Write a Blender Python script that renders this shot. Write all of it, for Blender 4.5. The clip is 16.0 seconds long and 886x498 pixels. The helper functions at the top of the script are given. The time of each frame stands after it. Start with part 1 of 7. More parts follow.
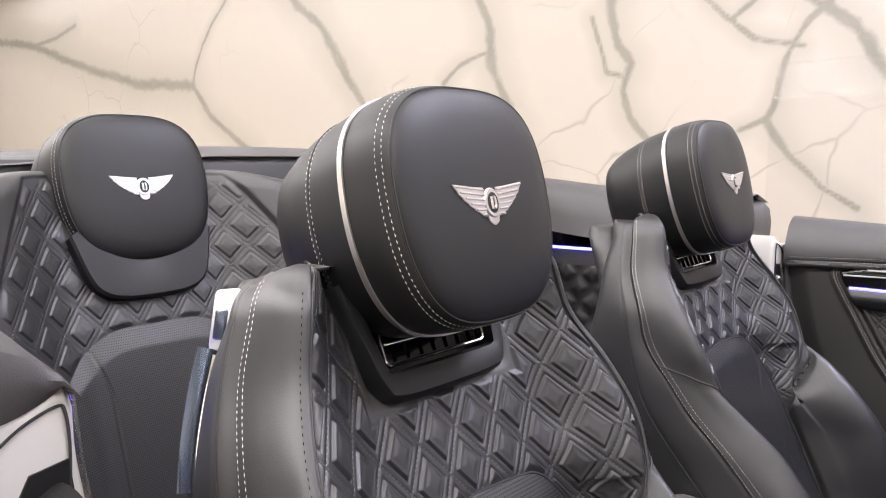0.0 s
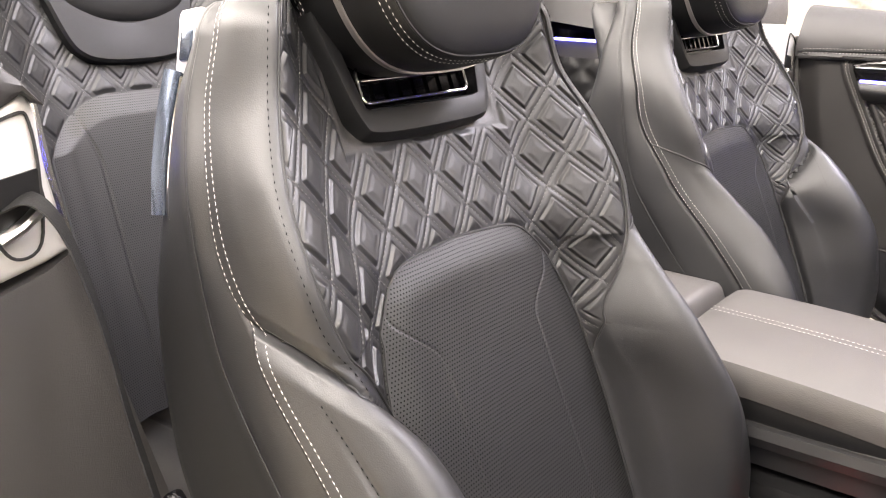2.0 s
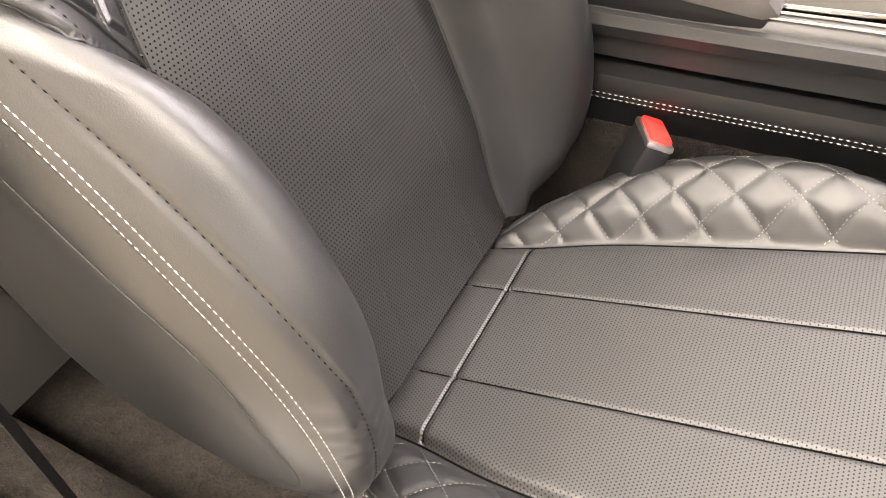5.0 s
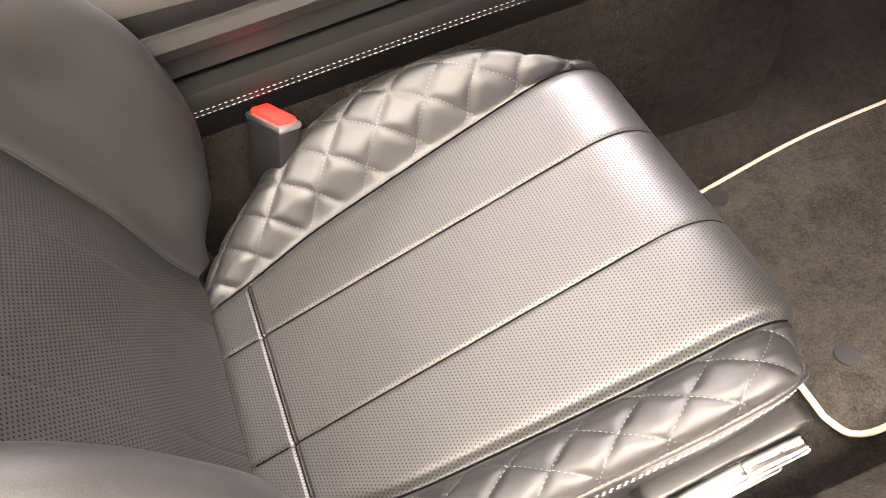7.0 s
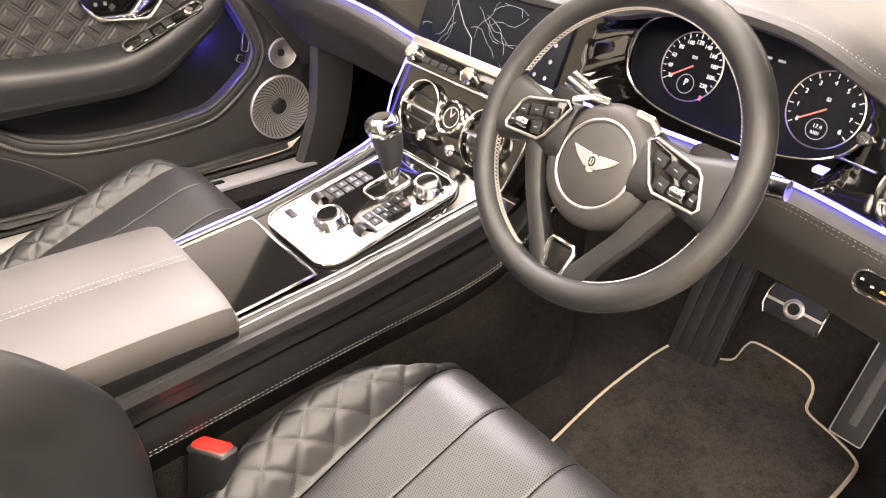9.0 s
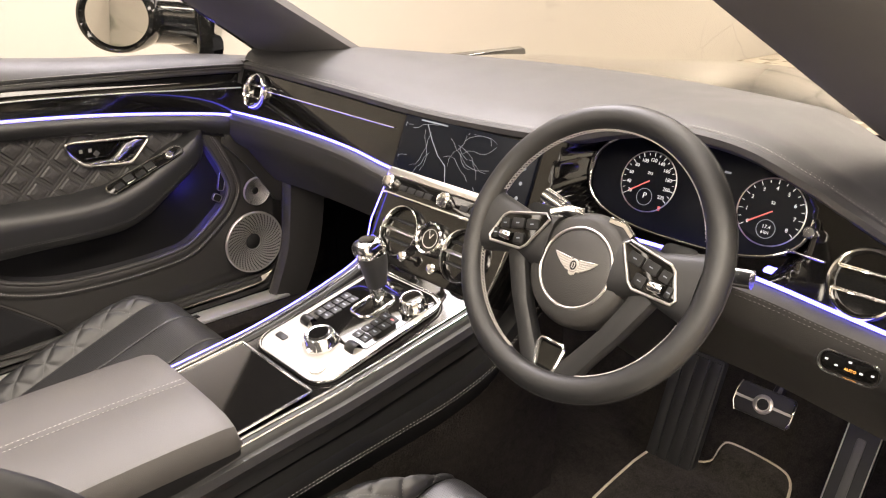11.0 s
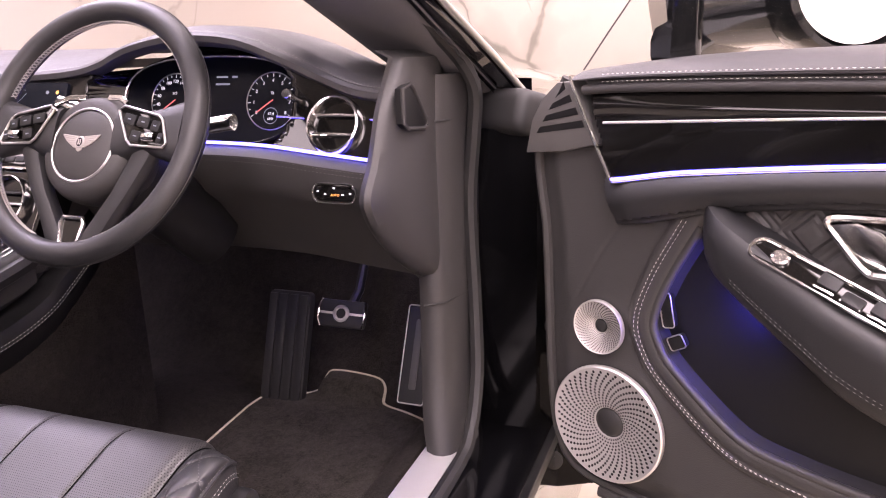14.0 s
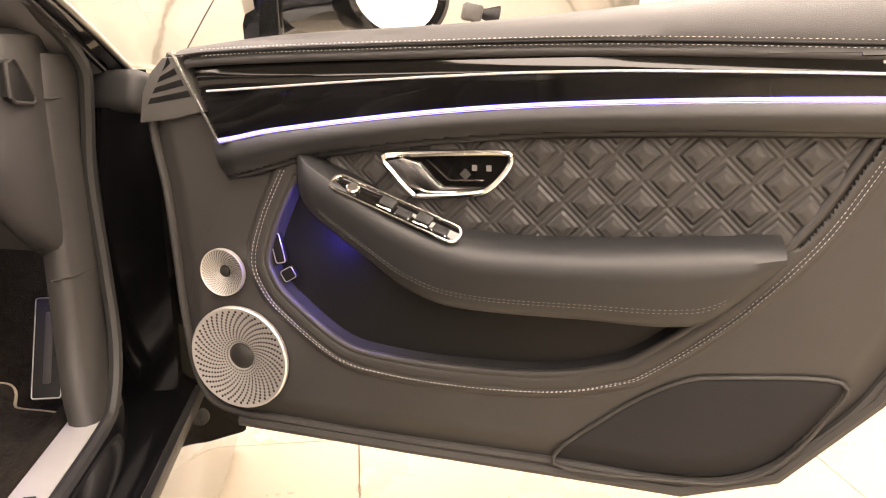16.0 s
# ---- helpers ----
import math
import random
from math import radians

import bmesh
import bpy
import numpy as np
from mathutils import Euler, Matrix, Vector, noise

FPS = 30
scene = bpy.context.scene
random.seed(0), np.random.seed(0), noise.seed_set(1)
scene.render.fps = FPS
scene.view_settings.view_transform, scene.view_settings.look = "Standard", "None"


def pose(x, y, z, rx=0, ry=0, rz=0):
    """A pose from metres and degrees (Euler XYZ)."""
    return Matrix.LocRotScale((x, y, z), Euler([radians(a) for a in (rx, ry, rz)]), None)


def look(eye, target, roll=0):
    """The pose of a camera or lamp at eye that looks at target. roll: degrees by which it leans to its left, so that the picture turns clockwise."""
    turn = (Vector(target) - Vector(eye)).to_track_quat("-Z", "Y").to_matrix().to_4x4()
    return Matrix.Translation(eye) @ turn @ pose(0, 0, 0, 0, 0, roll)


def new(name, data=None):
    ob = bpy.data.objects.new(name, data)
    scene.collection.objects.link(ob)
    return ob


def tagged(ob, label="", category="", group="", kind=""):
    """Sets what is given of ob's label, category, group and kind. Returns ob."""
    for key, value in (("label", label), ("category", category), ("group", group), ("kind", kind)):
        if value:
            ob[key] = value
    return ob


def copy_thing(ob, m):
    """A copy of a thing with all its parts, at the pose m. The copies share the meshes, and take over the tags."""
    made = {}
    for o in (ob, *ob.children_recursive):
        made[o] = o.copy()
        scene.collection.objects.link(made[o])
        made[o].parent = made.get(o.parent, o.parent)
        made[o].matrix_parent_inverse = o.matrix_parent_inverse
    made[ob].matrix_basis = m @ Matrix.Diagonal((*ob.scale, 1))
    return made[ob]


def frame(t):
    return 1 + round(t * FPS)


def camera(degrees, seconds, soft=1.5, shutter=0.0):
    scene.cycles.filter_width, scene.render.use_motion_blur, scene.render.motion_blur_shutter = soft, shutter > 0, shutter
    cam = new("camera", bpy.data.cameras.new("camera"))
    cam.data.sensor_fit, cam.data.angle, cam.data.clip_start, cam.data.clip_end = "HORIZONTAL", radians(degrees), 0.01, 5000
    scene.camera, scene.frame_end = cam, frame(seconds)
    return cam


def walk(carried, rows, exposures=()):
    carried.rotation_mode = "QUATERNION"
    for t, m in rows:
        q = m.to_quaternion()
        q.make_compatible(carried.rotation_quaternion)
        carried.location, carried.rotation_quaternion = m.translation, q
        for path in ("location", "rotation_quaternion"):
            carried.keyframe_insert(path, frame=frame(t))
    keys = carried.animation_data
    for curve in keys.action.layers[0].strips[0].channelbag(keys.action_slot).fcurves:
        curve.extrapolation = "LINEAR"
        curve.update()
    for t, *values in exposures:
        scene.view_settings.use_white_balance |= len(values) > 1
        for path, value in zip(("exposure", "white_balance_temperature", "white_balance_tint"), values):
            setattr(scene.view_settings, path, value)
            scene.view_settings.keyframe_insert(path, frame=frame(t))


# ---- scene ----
cam = camera(61.2, 16.0, soft=1.1)
METRES, EYE, TILT, LEAN, TURN = 1.5, 1.15, -6.5, 0.5, 40.5
ROWS = [
    (0.0, 0.0, 0.0, 0.0, 0.0, 0.0, 0.0),
    (0.5, -0.0011, 0.0001, -0.0127, 0.34, -2.15, -0.41),
    (1.0, 0.0016, 0.0006, -0.0265, 0.71, -5.43, -0.77),
    (1.5, 0.0112, 0.0023, -0.0425, 0.8, -9.12, -0.97),
    (2.0, 0.0199, 0.0055, -0.058, 0.73, -13.18, -1.17),
    (2.5, 0.0311, 0.0117, -0.0754, 0.52, -17.3, -1.3),
    (3.0, 0.04, 0.0179, -0.0929, 0.07, -21.49, -1.49),
    (3.5, 0.048, 0.0232, -0.1067, -0.25, -25.86, -1.78),
    (4.0, 0.0545, 0.0323, -0.1155, -1.11, -30.51, -1.9),
    (6.5, 0.0111, 0.1566, -0.0709, -51.19, -52.72, 6.62),
    (7.0, -0.0022, 0.1517, -0.0567, -62.36, -50.43, 7.09),
    (7.5, -0.0389, 0.1334, -0.0284, -68.29, -44.53, 6.97),
    (8.0, -0.0809, 0.1235, 0.0136, -72.36, -39.17, 6.05),
    (8.5, -0.1019, 0.1439, 0.0442, -76.57, -34.84, 4.89),
    (9.0, -0.1317, 0.1757, 0.0673, -79.52, -30.55, 4.41),
    (9.5, -0.1537, 0.1915, 0.0802, -81.79, -27.14, 4.39),
    (12.0, -0.2068, 0.1841, 0.0314, -86.31, -16.46, 6.45),
    (12.5, -0.2167, 0.1557, -0.0013, -89.3, -14.38, 6.93),
    (13.0, -0.2494, 0.1252, -0.0376, -94.61, -14.39, 7.48),
    (13.5, -0.305, 0.1039, -0.0778, -101.53, -15.43, 7.97),
    (14.0, -0.3398, 0.0978, -0.1127, -110.48, -16.88, 7.66),
    (14.5, -0.3624, 0.1116, -0.1479, -120.38, -17.85, 6.84),
    (15.0, -0.4089, 0.1228, -0.157, -128.75, -18.51, 6.02),
    (15.5, -0.4487, 0.1331, -0.1518, -134.53, -18.69, 5.42),
    (16.0, -0.4664, 0.1471, -0.1452, -137.42, -18.52, 5.1),
]


def eye_pose(t, x, y, z, yaw, pitch, roll):
    """The camera's pose in the car's axes: x ahead, y to the left, z up."""
    early = max(0.0, min(1.0, (5.25 - t) * 10))
    base = pose(0.010 * early, -0.968 - 0.033 * early, EYE + 0.016 * early, TILT, LEAN, TURN)
    return base @ pose(METRES * x, METRES * y, METRES * z, 90 + pitch, roll, yaw)


EXPOSURES = [(0.0, 0.85, 6150, 16), (1.0, 1.2, 6400, 15), (2.5, 2.0, 6700, 14), (4.2, 2.35, 7000, 14), (6.5, 2.65, 7200, 15), (7.5, 2.55, 7150, 15), (9.0, 1.85, 7350, 15),
             (12.0, 0.95, 6850, 12), (12.5, 0.95, 6250, 16), (13.0, 1.0, 6350, 25), (14.0, 1.05, 6450, 38), (14.7, 1.15, 7400, 22), (16.0, 1.12, 7750, 20)]
walk(cam, [(r[0], eye_pose(*r)) for r in ROWS], EXPOSURES)

# ---- light: a showroom with large soft ceiling panels ----
GROUND = -0.05
CEIL = 3.9
world = bpy.data.worlds.new("world")
scene.world = world
world.use_nodes = True
world.node_tree.nodes["Background"].inputs[0].default_value = (1.0, 0.95, 0.88, 1)
world.node_tree.nodes["Background"].inputs[1].default_value = 0.03


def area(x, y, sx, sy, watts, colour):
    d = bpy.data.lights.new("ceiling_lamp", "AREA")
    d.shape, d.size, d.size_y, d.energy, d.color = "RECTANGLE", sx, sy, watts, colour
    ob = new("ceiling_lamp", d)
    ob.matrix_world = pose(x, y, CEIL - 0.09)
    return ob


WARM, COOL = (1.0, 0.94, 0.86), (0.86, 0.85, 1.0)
# Panels out of view; the last is added to brighten the front wall.
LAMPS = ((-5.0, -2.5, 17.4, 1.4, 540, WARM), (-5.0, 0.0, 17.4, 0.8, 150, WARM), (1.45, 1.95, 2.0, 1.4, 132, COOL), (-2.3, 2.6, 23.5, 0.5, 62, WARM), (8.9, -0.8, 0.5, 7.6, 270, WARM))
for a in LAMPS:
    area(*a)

# ---- materials ----
def nodes_of(name):
    m = bpy.data.materials.new(name)
    m.use_nodes = True
    nt = m.node_tree
    return m, nt, nt.nodes["Principled BSDF"]


def add(nt, kind, **values):
    n = nt.nodes.new(kind)
    for key, v in values.items():
        n.inputs[key].default_value = v
    return n


def maths(nt, op, a, b=None):
    n = nt.nodes.new("ShaderNodeMath")
    n.operation = op
    for i, v in enumerate((a, b)):
        if v is None:
            continue
        if isinstance(v, (int, float)):
            n.inputs[i].default_value = v
        else:
            nt.links.new(v, n.inputs[i])
    return n.outputs[0]


def surface(name, base, rough, metal=0.0, grain=0.0, grain_size=400.0, mottled=0.15, patch=9.0, coat=0.0, second=None, rough_var=0.08, sheen=0.0, shine=0.5):
    """Base colour mottled at a coarse scale, roughness broken up, fine bump at grain_size per metre."""
    m, nt, p = nodes_of(name)
    tc = nt.nodes.new("ShaderNodeTexCoord")
    big = add(nt, "ShaderNodeTexNoise", Scale=patch, Detail=5.0, Roughness=0.6)
    nt.links.new(tc.outputs["Object"], big.inputs["Vector"])
    ramp = nt.nodes.new("ShaderNodeMix")
    ramp.data_type = "RGBA"
    second = second or tuple(c * (1 + mottled * 2) for c in base)
    first = tuple(c * (1 - mottled) for c in base)
    ramp.inputs[6].default_value, ramp.inputs[7].default_value = (*first, 1), (*second, 1)
    nt.links.new(big.outputs["Fac"], ramp.inputs[0])
    nt.links.new(ramp.outputs[2], p.inputs["Base Color"])
    p.inputs["Metallic"].default_value = metal
    rv = maths(nt, "MULTIPLY_ADD", big.outputs["Fac"], rough_var * 2)
    rv.node.inputs[2].default_value = rough - rough_var
    nt.links.new(rv, p.inputs["Roughness"])
    p.inputs["Coat Weight"].default_value = coat
    p.inputs["Specular IOR Level"].default_value = shine
    p.inputs["Coat Roughness"].default_value = 0.03
    p.inputs["Sheen Weight"].default_value = sheen
    if grain:
        fine = add(nt, "ShaderNodeTexNoise", Scale=grain_size, Detail=3.0)
        nt.links.new(tc.outputs["Object"], fine.inputs["Vector"])
        b = add(nt, "ShaderNodeBump", Strength=grain, Distance=0.001)
        nt.links.new(fine.outputs["Fac"], b.inputs["Height"])
        nt.links.new(b.outputs["Normal"], p.inputs["Normal"])
    return m


def glow(name, colour, strength):
    m, nt, p = nodes_of(name)
    p.inputs["Base Color"].default_value = (*[c * 0.3 for c in colour], 1)
    p.inputs["Emission Color"].default_value = (*colour, 1)
    p.inputs["Emission Strength"].default_value = strength
    return m


def perforated(name, base, rough, pitch, shine, left=0.0):
    """Leather with rows of small punched holes, pitch metres apart; left is the gloss left in them."""
    m = surface(name, base, rough, grain=0.25, grain_size=900)
    nt = m.node_tree
    p = nt.nodes["Principled BSDF"]
    uv = nt.nodes.new("ShaderNodeUVMap")
    sep = nt.nodes.new("ShaderNodeSeparateXYZ")
    nt.links.new(uv.outputs["UV"], sep.inputs[0])
    v = maths(nt, "DIVIDE", sep.outputs[1], pitch)
    row = maths(nt, "FLOOR", v)
    shift = maths(nt, "MULTIPLY", maths(nt, "MODULO", maths(nt, "ABSOLUTE", row), 2.0), 0.5)
    u = maths(nt, "ADD", maths(nt, "DIVIDE", sep.outputs[0], pitch), shift)
    du = maths(nt, "SUBTRACT", maths(nt, "FRACT", u), 0.5)
    dv = maths(nt, "SUBTRACT", maths(nt, "FRACT", v), 0.5)
    r2 = maths(nt, "ADD", maths(nt, "MULTIPLY", du, du), maths(nt, "MULTIPLY", dv, dv))
    hole = nt.nodes.new("ShaderNodeMapRange")
    hole.inputs[1].default_value, hole.inputs[2].default_value = 0.022, 0.062
    nt.links.new(r2, hole.inputs[0])
    mix = nt.nodes.new("ShaderNodeMix")
    mix.data_type = "RGBA"
    mix.inputs[6].default_value = (0.004, 0.004, 0.004, 1)
    old = p.inputs["Base Color"].links[0].from_socket
    nt.links.new(hole.outputs[0], mix.inputs[0])
    nt.links.new(old, mix.inputs[7])
    nt.links.new(mix.outputs[2], p.inputs["Base Color"])
    spec = maths(nt, "ADD", maths(nt, "MULTIPLY", hole.outputs[0], (1 - left) * shine), left * shine)
    nt.links.new(spec, p.inputs["Specular IOR Level"])
    return m


LEATHER = surface("black_leather", (0.0088, 0.0090, 0.0098), 0.48, shine=0.66, grain=0.18, grain_size=900, mottled=0.12, rough_var=0.05)
LEATHER_FINE = surface("smooth_black_leather", (0.0042, 0.0043, 0.0046), 0.48, shine=0.36, grain=0.12, grain_size=1100, mottled=0.1, rough_var=0.04)
LEATHER_DASH = surface("dash_leather", (0.034, 0.033, 0.034), 0.5, shine=0.5, grain=0.4, grain_size=800, mottled=0.1)
LEATHER_TRIM = surface("panel_leather", (0.031, 0.0298, 0.0292), 0.48, grain=0.35, grain_size=700, mottled=0.1)
# Black lid leather with a paler base in place of its lamp reflection.
LEATHER_LID_SHEEN = surface("lid_leather_with_lamp_sheen", (0.060, 0.056, 0.054), 0.5, shine=0.7, grain=0.3, grain_size=700, mottled=0.12, rough_var=0.05)
PERF = perforated("perforated_leather", (0.0075, 0.0074, 0.0076), 0.47, 0.0037, 0.52)
PERF_CUSHION = perforated("finely_perforated_leather", (0.0140, 0.0138, 0.0140), 0.47, 0.0034, 0.76, 0.22)
PILLARCLOTH = surface("pillar_cloth", (0.105, 0.102, 0.106), 0.85, grain=0.3, grain_size=900, shine=0.3)
STEELBLUE = surface("blue_grey_metal", (0.10, 0.12, 0.16), 0.25, metal=0.9, rough_var=0.04, mottled=0.05)
# Black paint with its reflections cut, so jambs and vents look shaded.
UNLITPAINT = surface("unlit_black_paint", (0.002, 0.002, 0.0023), 0.1, shine=0.12, rough_var=0.03)
SUEDE = surface("soft_black_lining", (0.006, 0.006, 0.008), 0.8, grain=0.3, grain_size=500)
RUBBER = surface("black_rubber", (0.012, 0.012, 0.012), 0.6, grain=0.1)
PLASTIC = surface("black_plastic", (0.007, 0.007, 0.0075), 0.42, shine=0.32, grain=0.1, grain_size=1500)
PLATE = surface("pale_brushed_aluminium", (0.36, 0.35, 0.335), 0.42, metal=0.25, rough_var=0.05, mottled=0.05)
PIANO = surface("gloss_black_veneer", (0.004, 0.0038, 0.0036), 0.06, coat=0.0, rough_var=0.02, mottled=0.2)
PAINT = surface("black_car_paint", (0.003, 0.003, 0.0035), 0.12, coat=1.0, rough_var=0.03)
CHROME = surface("polished_chrome", (0.80, 0.79, 0.77), 0.14, metal=1.0, rough_var=0.03, mottled=0.03)
BADGE = surface("bright_badge_metal", (0.52, 0.495, 0.48), 0.34, metal=0.9, rough_var=0.04, mottled=0.03)
SATIN = surface("satin_aluminium", (0.62, 0.61, 0.59), 0.32, metal=1.0, rough_var=0.05, mottled=0.05, grain=0.05, grain_size=1500)
TREAD = surface("brushed_sill_metal", (0.72, 0.71, 0.7), 0.38, metal=0.6, rough_var=0.05, mottled=0.05)
SATINTRIM = surface("silver_painted_trim", (0.62, 0.61, 0.59), 0.36, metal=0.5, rough_var=0.05, mottled=0.05)
SPEAKER = surface("silver_grille_metal", (0.66, 0.64, 0.62), 0.42, metal=0.8, rough_var=0.05, mottled=0.05)
GREYTRIM = surface("grey_trim_paint", (0.065, 0.063, 0.061), 0.5, rough_var=0.05, mottled=0.08, grain=0.1)
THREAD = surface("white_thread", (0.46, 0.445, 0.42), 0.7, mottled=0.1)
GREYTHREAD = surface("dark_thread", (0.12, 0.118, 0.115), 0.6, mottled=0.1)
# Near-black for dark thread, drawn seam shade and vent recesses.
SEAM = surface("black_thread_and_seam_shade", (0.002, 0.002, 0.002), 0.9, shine=0.05)
RED = surface("red_plastic", (0.75, 0.03, 0.025), 0.35, mottled=0.08)


def carpet(name, base, brush):
    """Cut pile: tufts a few millimetres wide, brushed into lighter and darker patches."""
    m, nt, p = nodes_of(name)
    tc = nt.nodes.new("ShaderNodeTexCoord")
    tuft = add(nt, "ShaderNodeTexNoise", Scale=330.0, Detail=3.0, Roughness=0.7)
    nap = add(nt, "ShaderNodeTexNoise", Scale=11.0, Detail=5.0, Roughness=0.65, Distortion=0.6)
    clump = add(nt, "ShaderNodeTexNoise", Scale=70.0, Detail=4.0, Roughness=0.7)
    for n in (tuft, nap, clump):
        nt.links.new(tc.outputs["Object"], n.inputs["Vector"])
    f = maths(nt, "MULTIPLY_ADD", nap.outputs["Fac"], 1.7)
    f.node.inputs[2].default_value = -0.85
    g = maths(nt, "MULTIPLY_ADD", tuft.outputs["Fac"], 1.3)
    g.node.inputs[2].default_value = -0.35
    h = maths(nt, "MULTIPLY_ADD", clump.outputs["Fac"], 0.9)
    h.node.inputs[2].default_value = -0.25
    total = maths(nt, "ADD", maths(nt, "ADD", maths(nt, "MULTIPLY", f, brush), g), h)
    mix = nt.nodes.new("ShaderNodeMix")
    mix.data_type = "RGBA"
    mix.clamp_factor = True
    mix.inputs[6].default_value = (*[c * 0.25 for c in base], 1)
    mix.inputs[7].default_value = (*[c * 1.7 for c in base], 1)
    nt.links.new(total, mix.inputs[0])
    nt.links.new(mix.outputs[2], p.inputs["Base Color"])
    p.inputs["Roughness"].default_value = 0.95
    p.inputs["Specular IOR Level"].default_value = 0.1
    b = add(nt, "ShaderNodeBump", Strength=1.0, Distance=0.003)
    nt.links.new(maths(nt, "ADD", tuft.outputs["Fac"], maths(nt, "MULTIPLY", clump.outputs["Fac"], 1.5)), b.inputs["Height"])
    nt.links.new(b.outputs["Normal"], p.inputs["Normal"])
    return m


CARPET = carpet("dark_brown_carpet", (0.021, 0.0182, 0.016), 0.5)
MATCARPET = carpet("brown_mat_carpet", (0.040, 0.0355, 0.031), 0.6)
PIPING = surface("cream_piping", (0.42, 0.36, 0.27), 0.6, mottled=0.1)
BLUE = glow("blue_light_strip", (0.13, 0.12, 1.0), 5.0)
SCREEN = surface("dark_screen_glass", (0.005, 0.006, 0.009), 0.22, shine=0.12, coat=0.0, rough_var=0.02)
WHITEINK = glow("lit_white_marks", (0.85, 0.87, 0.9), 0.55)
DIMINK = glow("dim_lit_marks", (0.35, 0.38, 0.45), 0.35)
REDINK = glow("lit_red_marks", (1.0, 0.22, 0.2), 0.45)
AMBERINK = glow("lit_amber_marks", (1.0, 0.45, 0.1), 0.9)
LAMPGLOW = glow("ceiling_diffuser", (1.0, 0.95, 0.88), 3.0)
BELT = surface("black_webbing", (0.008, 0.008, 0.008), 0.75, shine=0.2, grain=0.6, grain_size=500)


def marble(name, laid=False):
    """Cream marble with long grey-green veins; laid: the large veins lie where the slab's own layer says."""
    m, nt, p = nodes_of(name)
    tc = nt.nodes.new("ShaderNodeTexCoord")
    warp = add(nt, "ShaderNodeTexNoise", Scale=0.7, Detail=4.0, Roughness=0.5)
    nt.links.new(tc.outputs["Object"], warp.inputs["Vector"])
    mixv = nt.nodes.new("ShaderNodeMix")
    mixv.data_type = "VECTOR"
    mixv.inputs[0].default_value = 0.5
    nt.links.new(tc.outputs["Object"], mixv.inputs[4])
    nt.links.new(warp.outputs["Color"], mixv.inputs[5])
    stretch = nt.nodes.new("ShaderNodeMapping")
    stretch.inputs["Scale"].default_value = (1.0, 1.0, 0.6)
    stretch.inputs["Rotation"].default_value = (0.3, 0.75, 0.2)
    nt.links.new(mixv.outputs[1], stretch.inputs[0])
    vor = add(nt, "ShaderNodeTexVoronoi", Scale=0.95)
    vor.feature = "DISTANCE_TO_EDGE"
    nt.links.new(stretch.outputs[0], vor.inputs["Vector"])
    width = add(nt, "ShaderNodeTexNoise", Scale=1.1, Detail=3.0)
    nt.links.new(tc.outputs["Object"], width.inputs["Vector"])
    wmap = nt.nodes.new("ShaderNodeMapRange")
    wmap.inputs[1].default_value, wmap.inputs[2].default_value = 0.38, 0.68
    wmap.inputs[3].default_value, wmap.inputs[4].default_value = 0.001, 0.045
    nt.links.new(width.outputs["Fac"], wmap.inputs[0])
    ratio = maths(nt, "DIVIDE", vor.outputs["Distance"], wmap.outputs[0])
    if laid:
        own = nt.nodes.new("ShaderNodeAttribute")
        own.attribute_name = "vein"
        rough = add(nt, "ShaderNodeTexNoise", Scale=7.0, Detail=6.0, Roughness=0.7)
        nt.links.new(tc.outputs["Object"], rough.inputs["Vector"])
        ratio = maths(nt, "ADD", own.outputs["Fac"], maths(nt, "MULTIPLY_ADD", rough.outputs["Fac"], 1.5))
        ratio.node.inputs[1].links[0].from_node.inputs[2].default_value = -0.75
    vein = nt.nodes.new("ShaderNodeMapRange")
    vein.inputs[1].default_value, vein.inputs[2].default_value = 0.25, 1.0
    vein.inputs[3].default_value, vein.inputs[4].default_value = 1.0, 0.0
    nt.links.new(ratio, vein.inputs[0])
    halo = nt.nodes.new("ShaderNodeMapRange")
    halo.inputs[1].default_value, halo.inputs[2].default_value = 0.4, 4.0
    halo.inputs[3].default_value, halo.inputs[4].default_value = 0.32, 0.0
    nt.links.new(ratio, halo.inputs[0])
    hair = add(nt, "ShaderNodeTexVoronoi", Scale=1.9)
    hair.feature = "DISTANCE_TO_EDGE"
    nt.links.new(mixv.outputs[1], hair.inputs["Vector"])
    thin = nt.nodes.new("ShaderNodeMapRange")
    thin.inputs[1].default_value, thin.inputs[2].default_value = 0.0, 0.012
    thin.inputs[3].default_value, thin.inputs[4].default_value = 0.55, 0.0
    nt.links.new(hair.outputs["Distance"], thin.inputs[0])
    fade = nt.nodes.new("ShaderNodeMapRange")
    fade.inputs[1].default_value, fade.inputs[2].default_value = 0.48, 0.62
    nt.links.new(warp.outputs["Fac"], fade.inputs[0])
    fine = maths(nt, "MULTIPLY", thin.outputs[0], fade.outputs[0])
    both = maths(nt, "MAXIMUM", maths(nt, "MAXIMUM", vein.outputs[0], halo.outputs[0]), fine)
    soft = add(nt, "ShaderNodeTexNoise", Scale=3.5, Detail=8.0, Roughness=0.7)
    nt.links.new(tc.outputs["Object"], soft.inputs["Vector"])
    body = nt.nodes.new("ShaderNodeMix")
    body.data_type = "RGBA"
    body.inputs[6].default_value, body.inputs[7].default_value = (0.375, 0.345, 0.30, 1), (0.40, 0.37, 0.325, 1)
    nt.links.new(soft.outputs["Fac"], body.inputs[0])
    mix = nt.nodes.new("ShaderNodeMix")
    mix.data_type = "RGBA"
    mix.inputs[7].default_value = (0.185, 0.18, 0.15, 1)
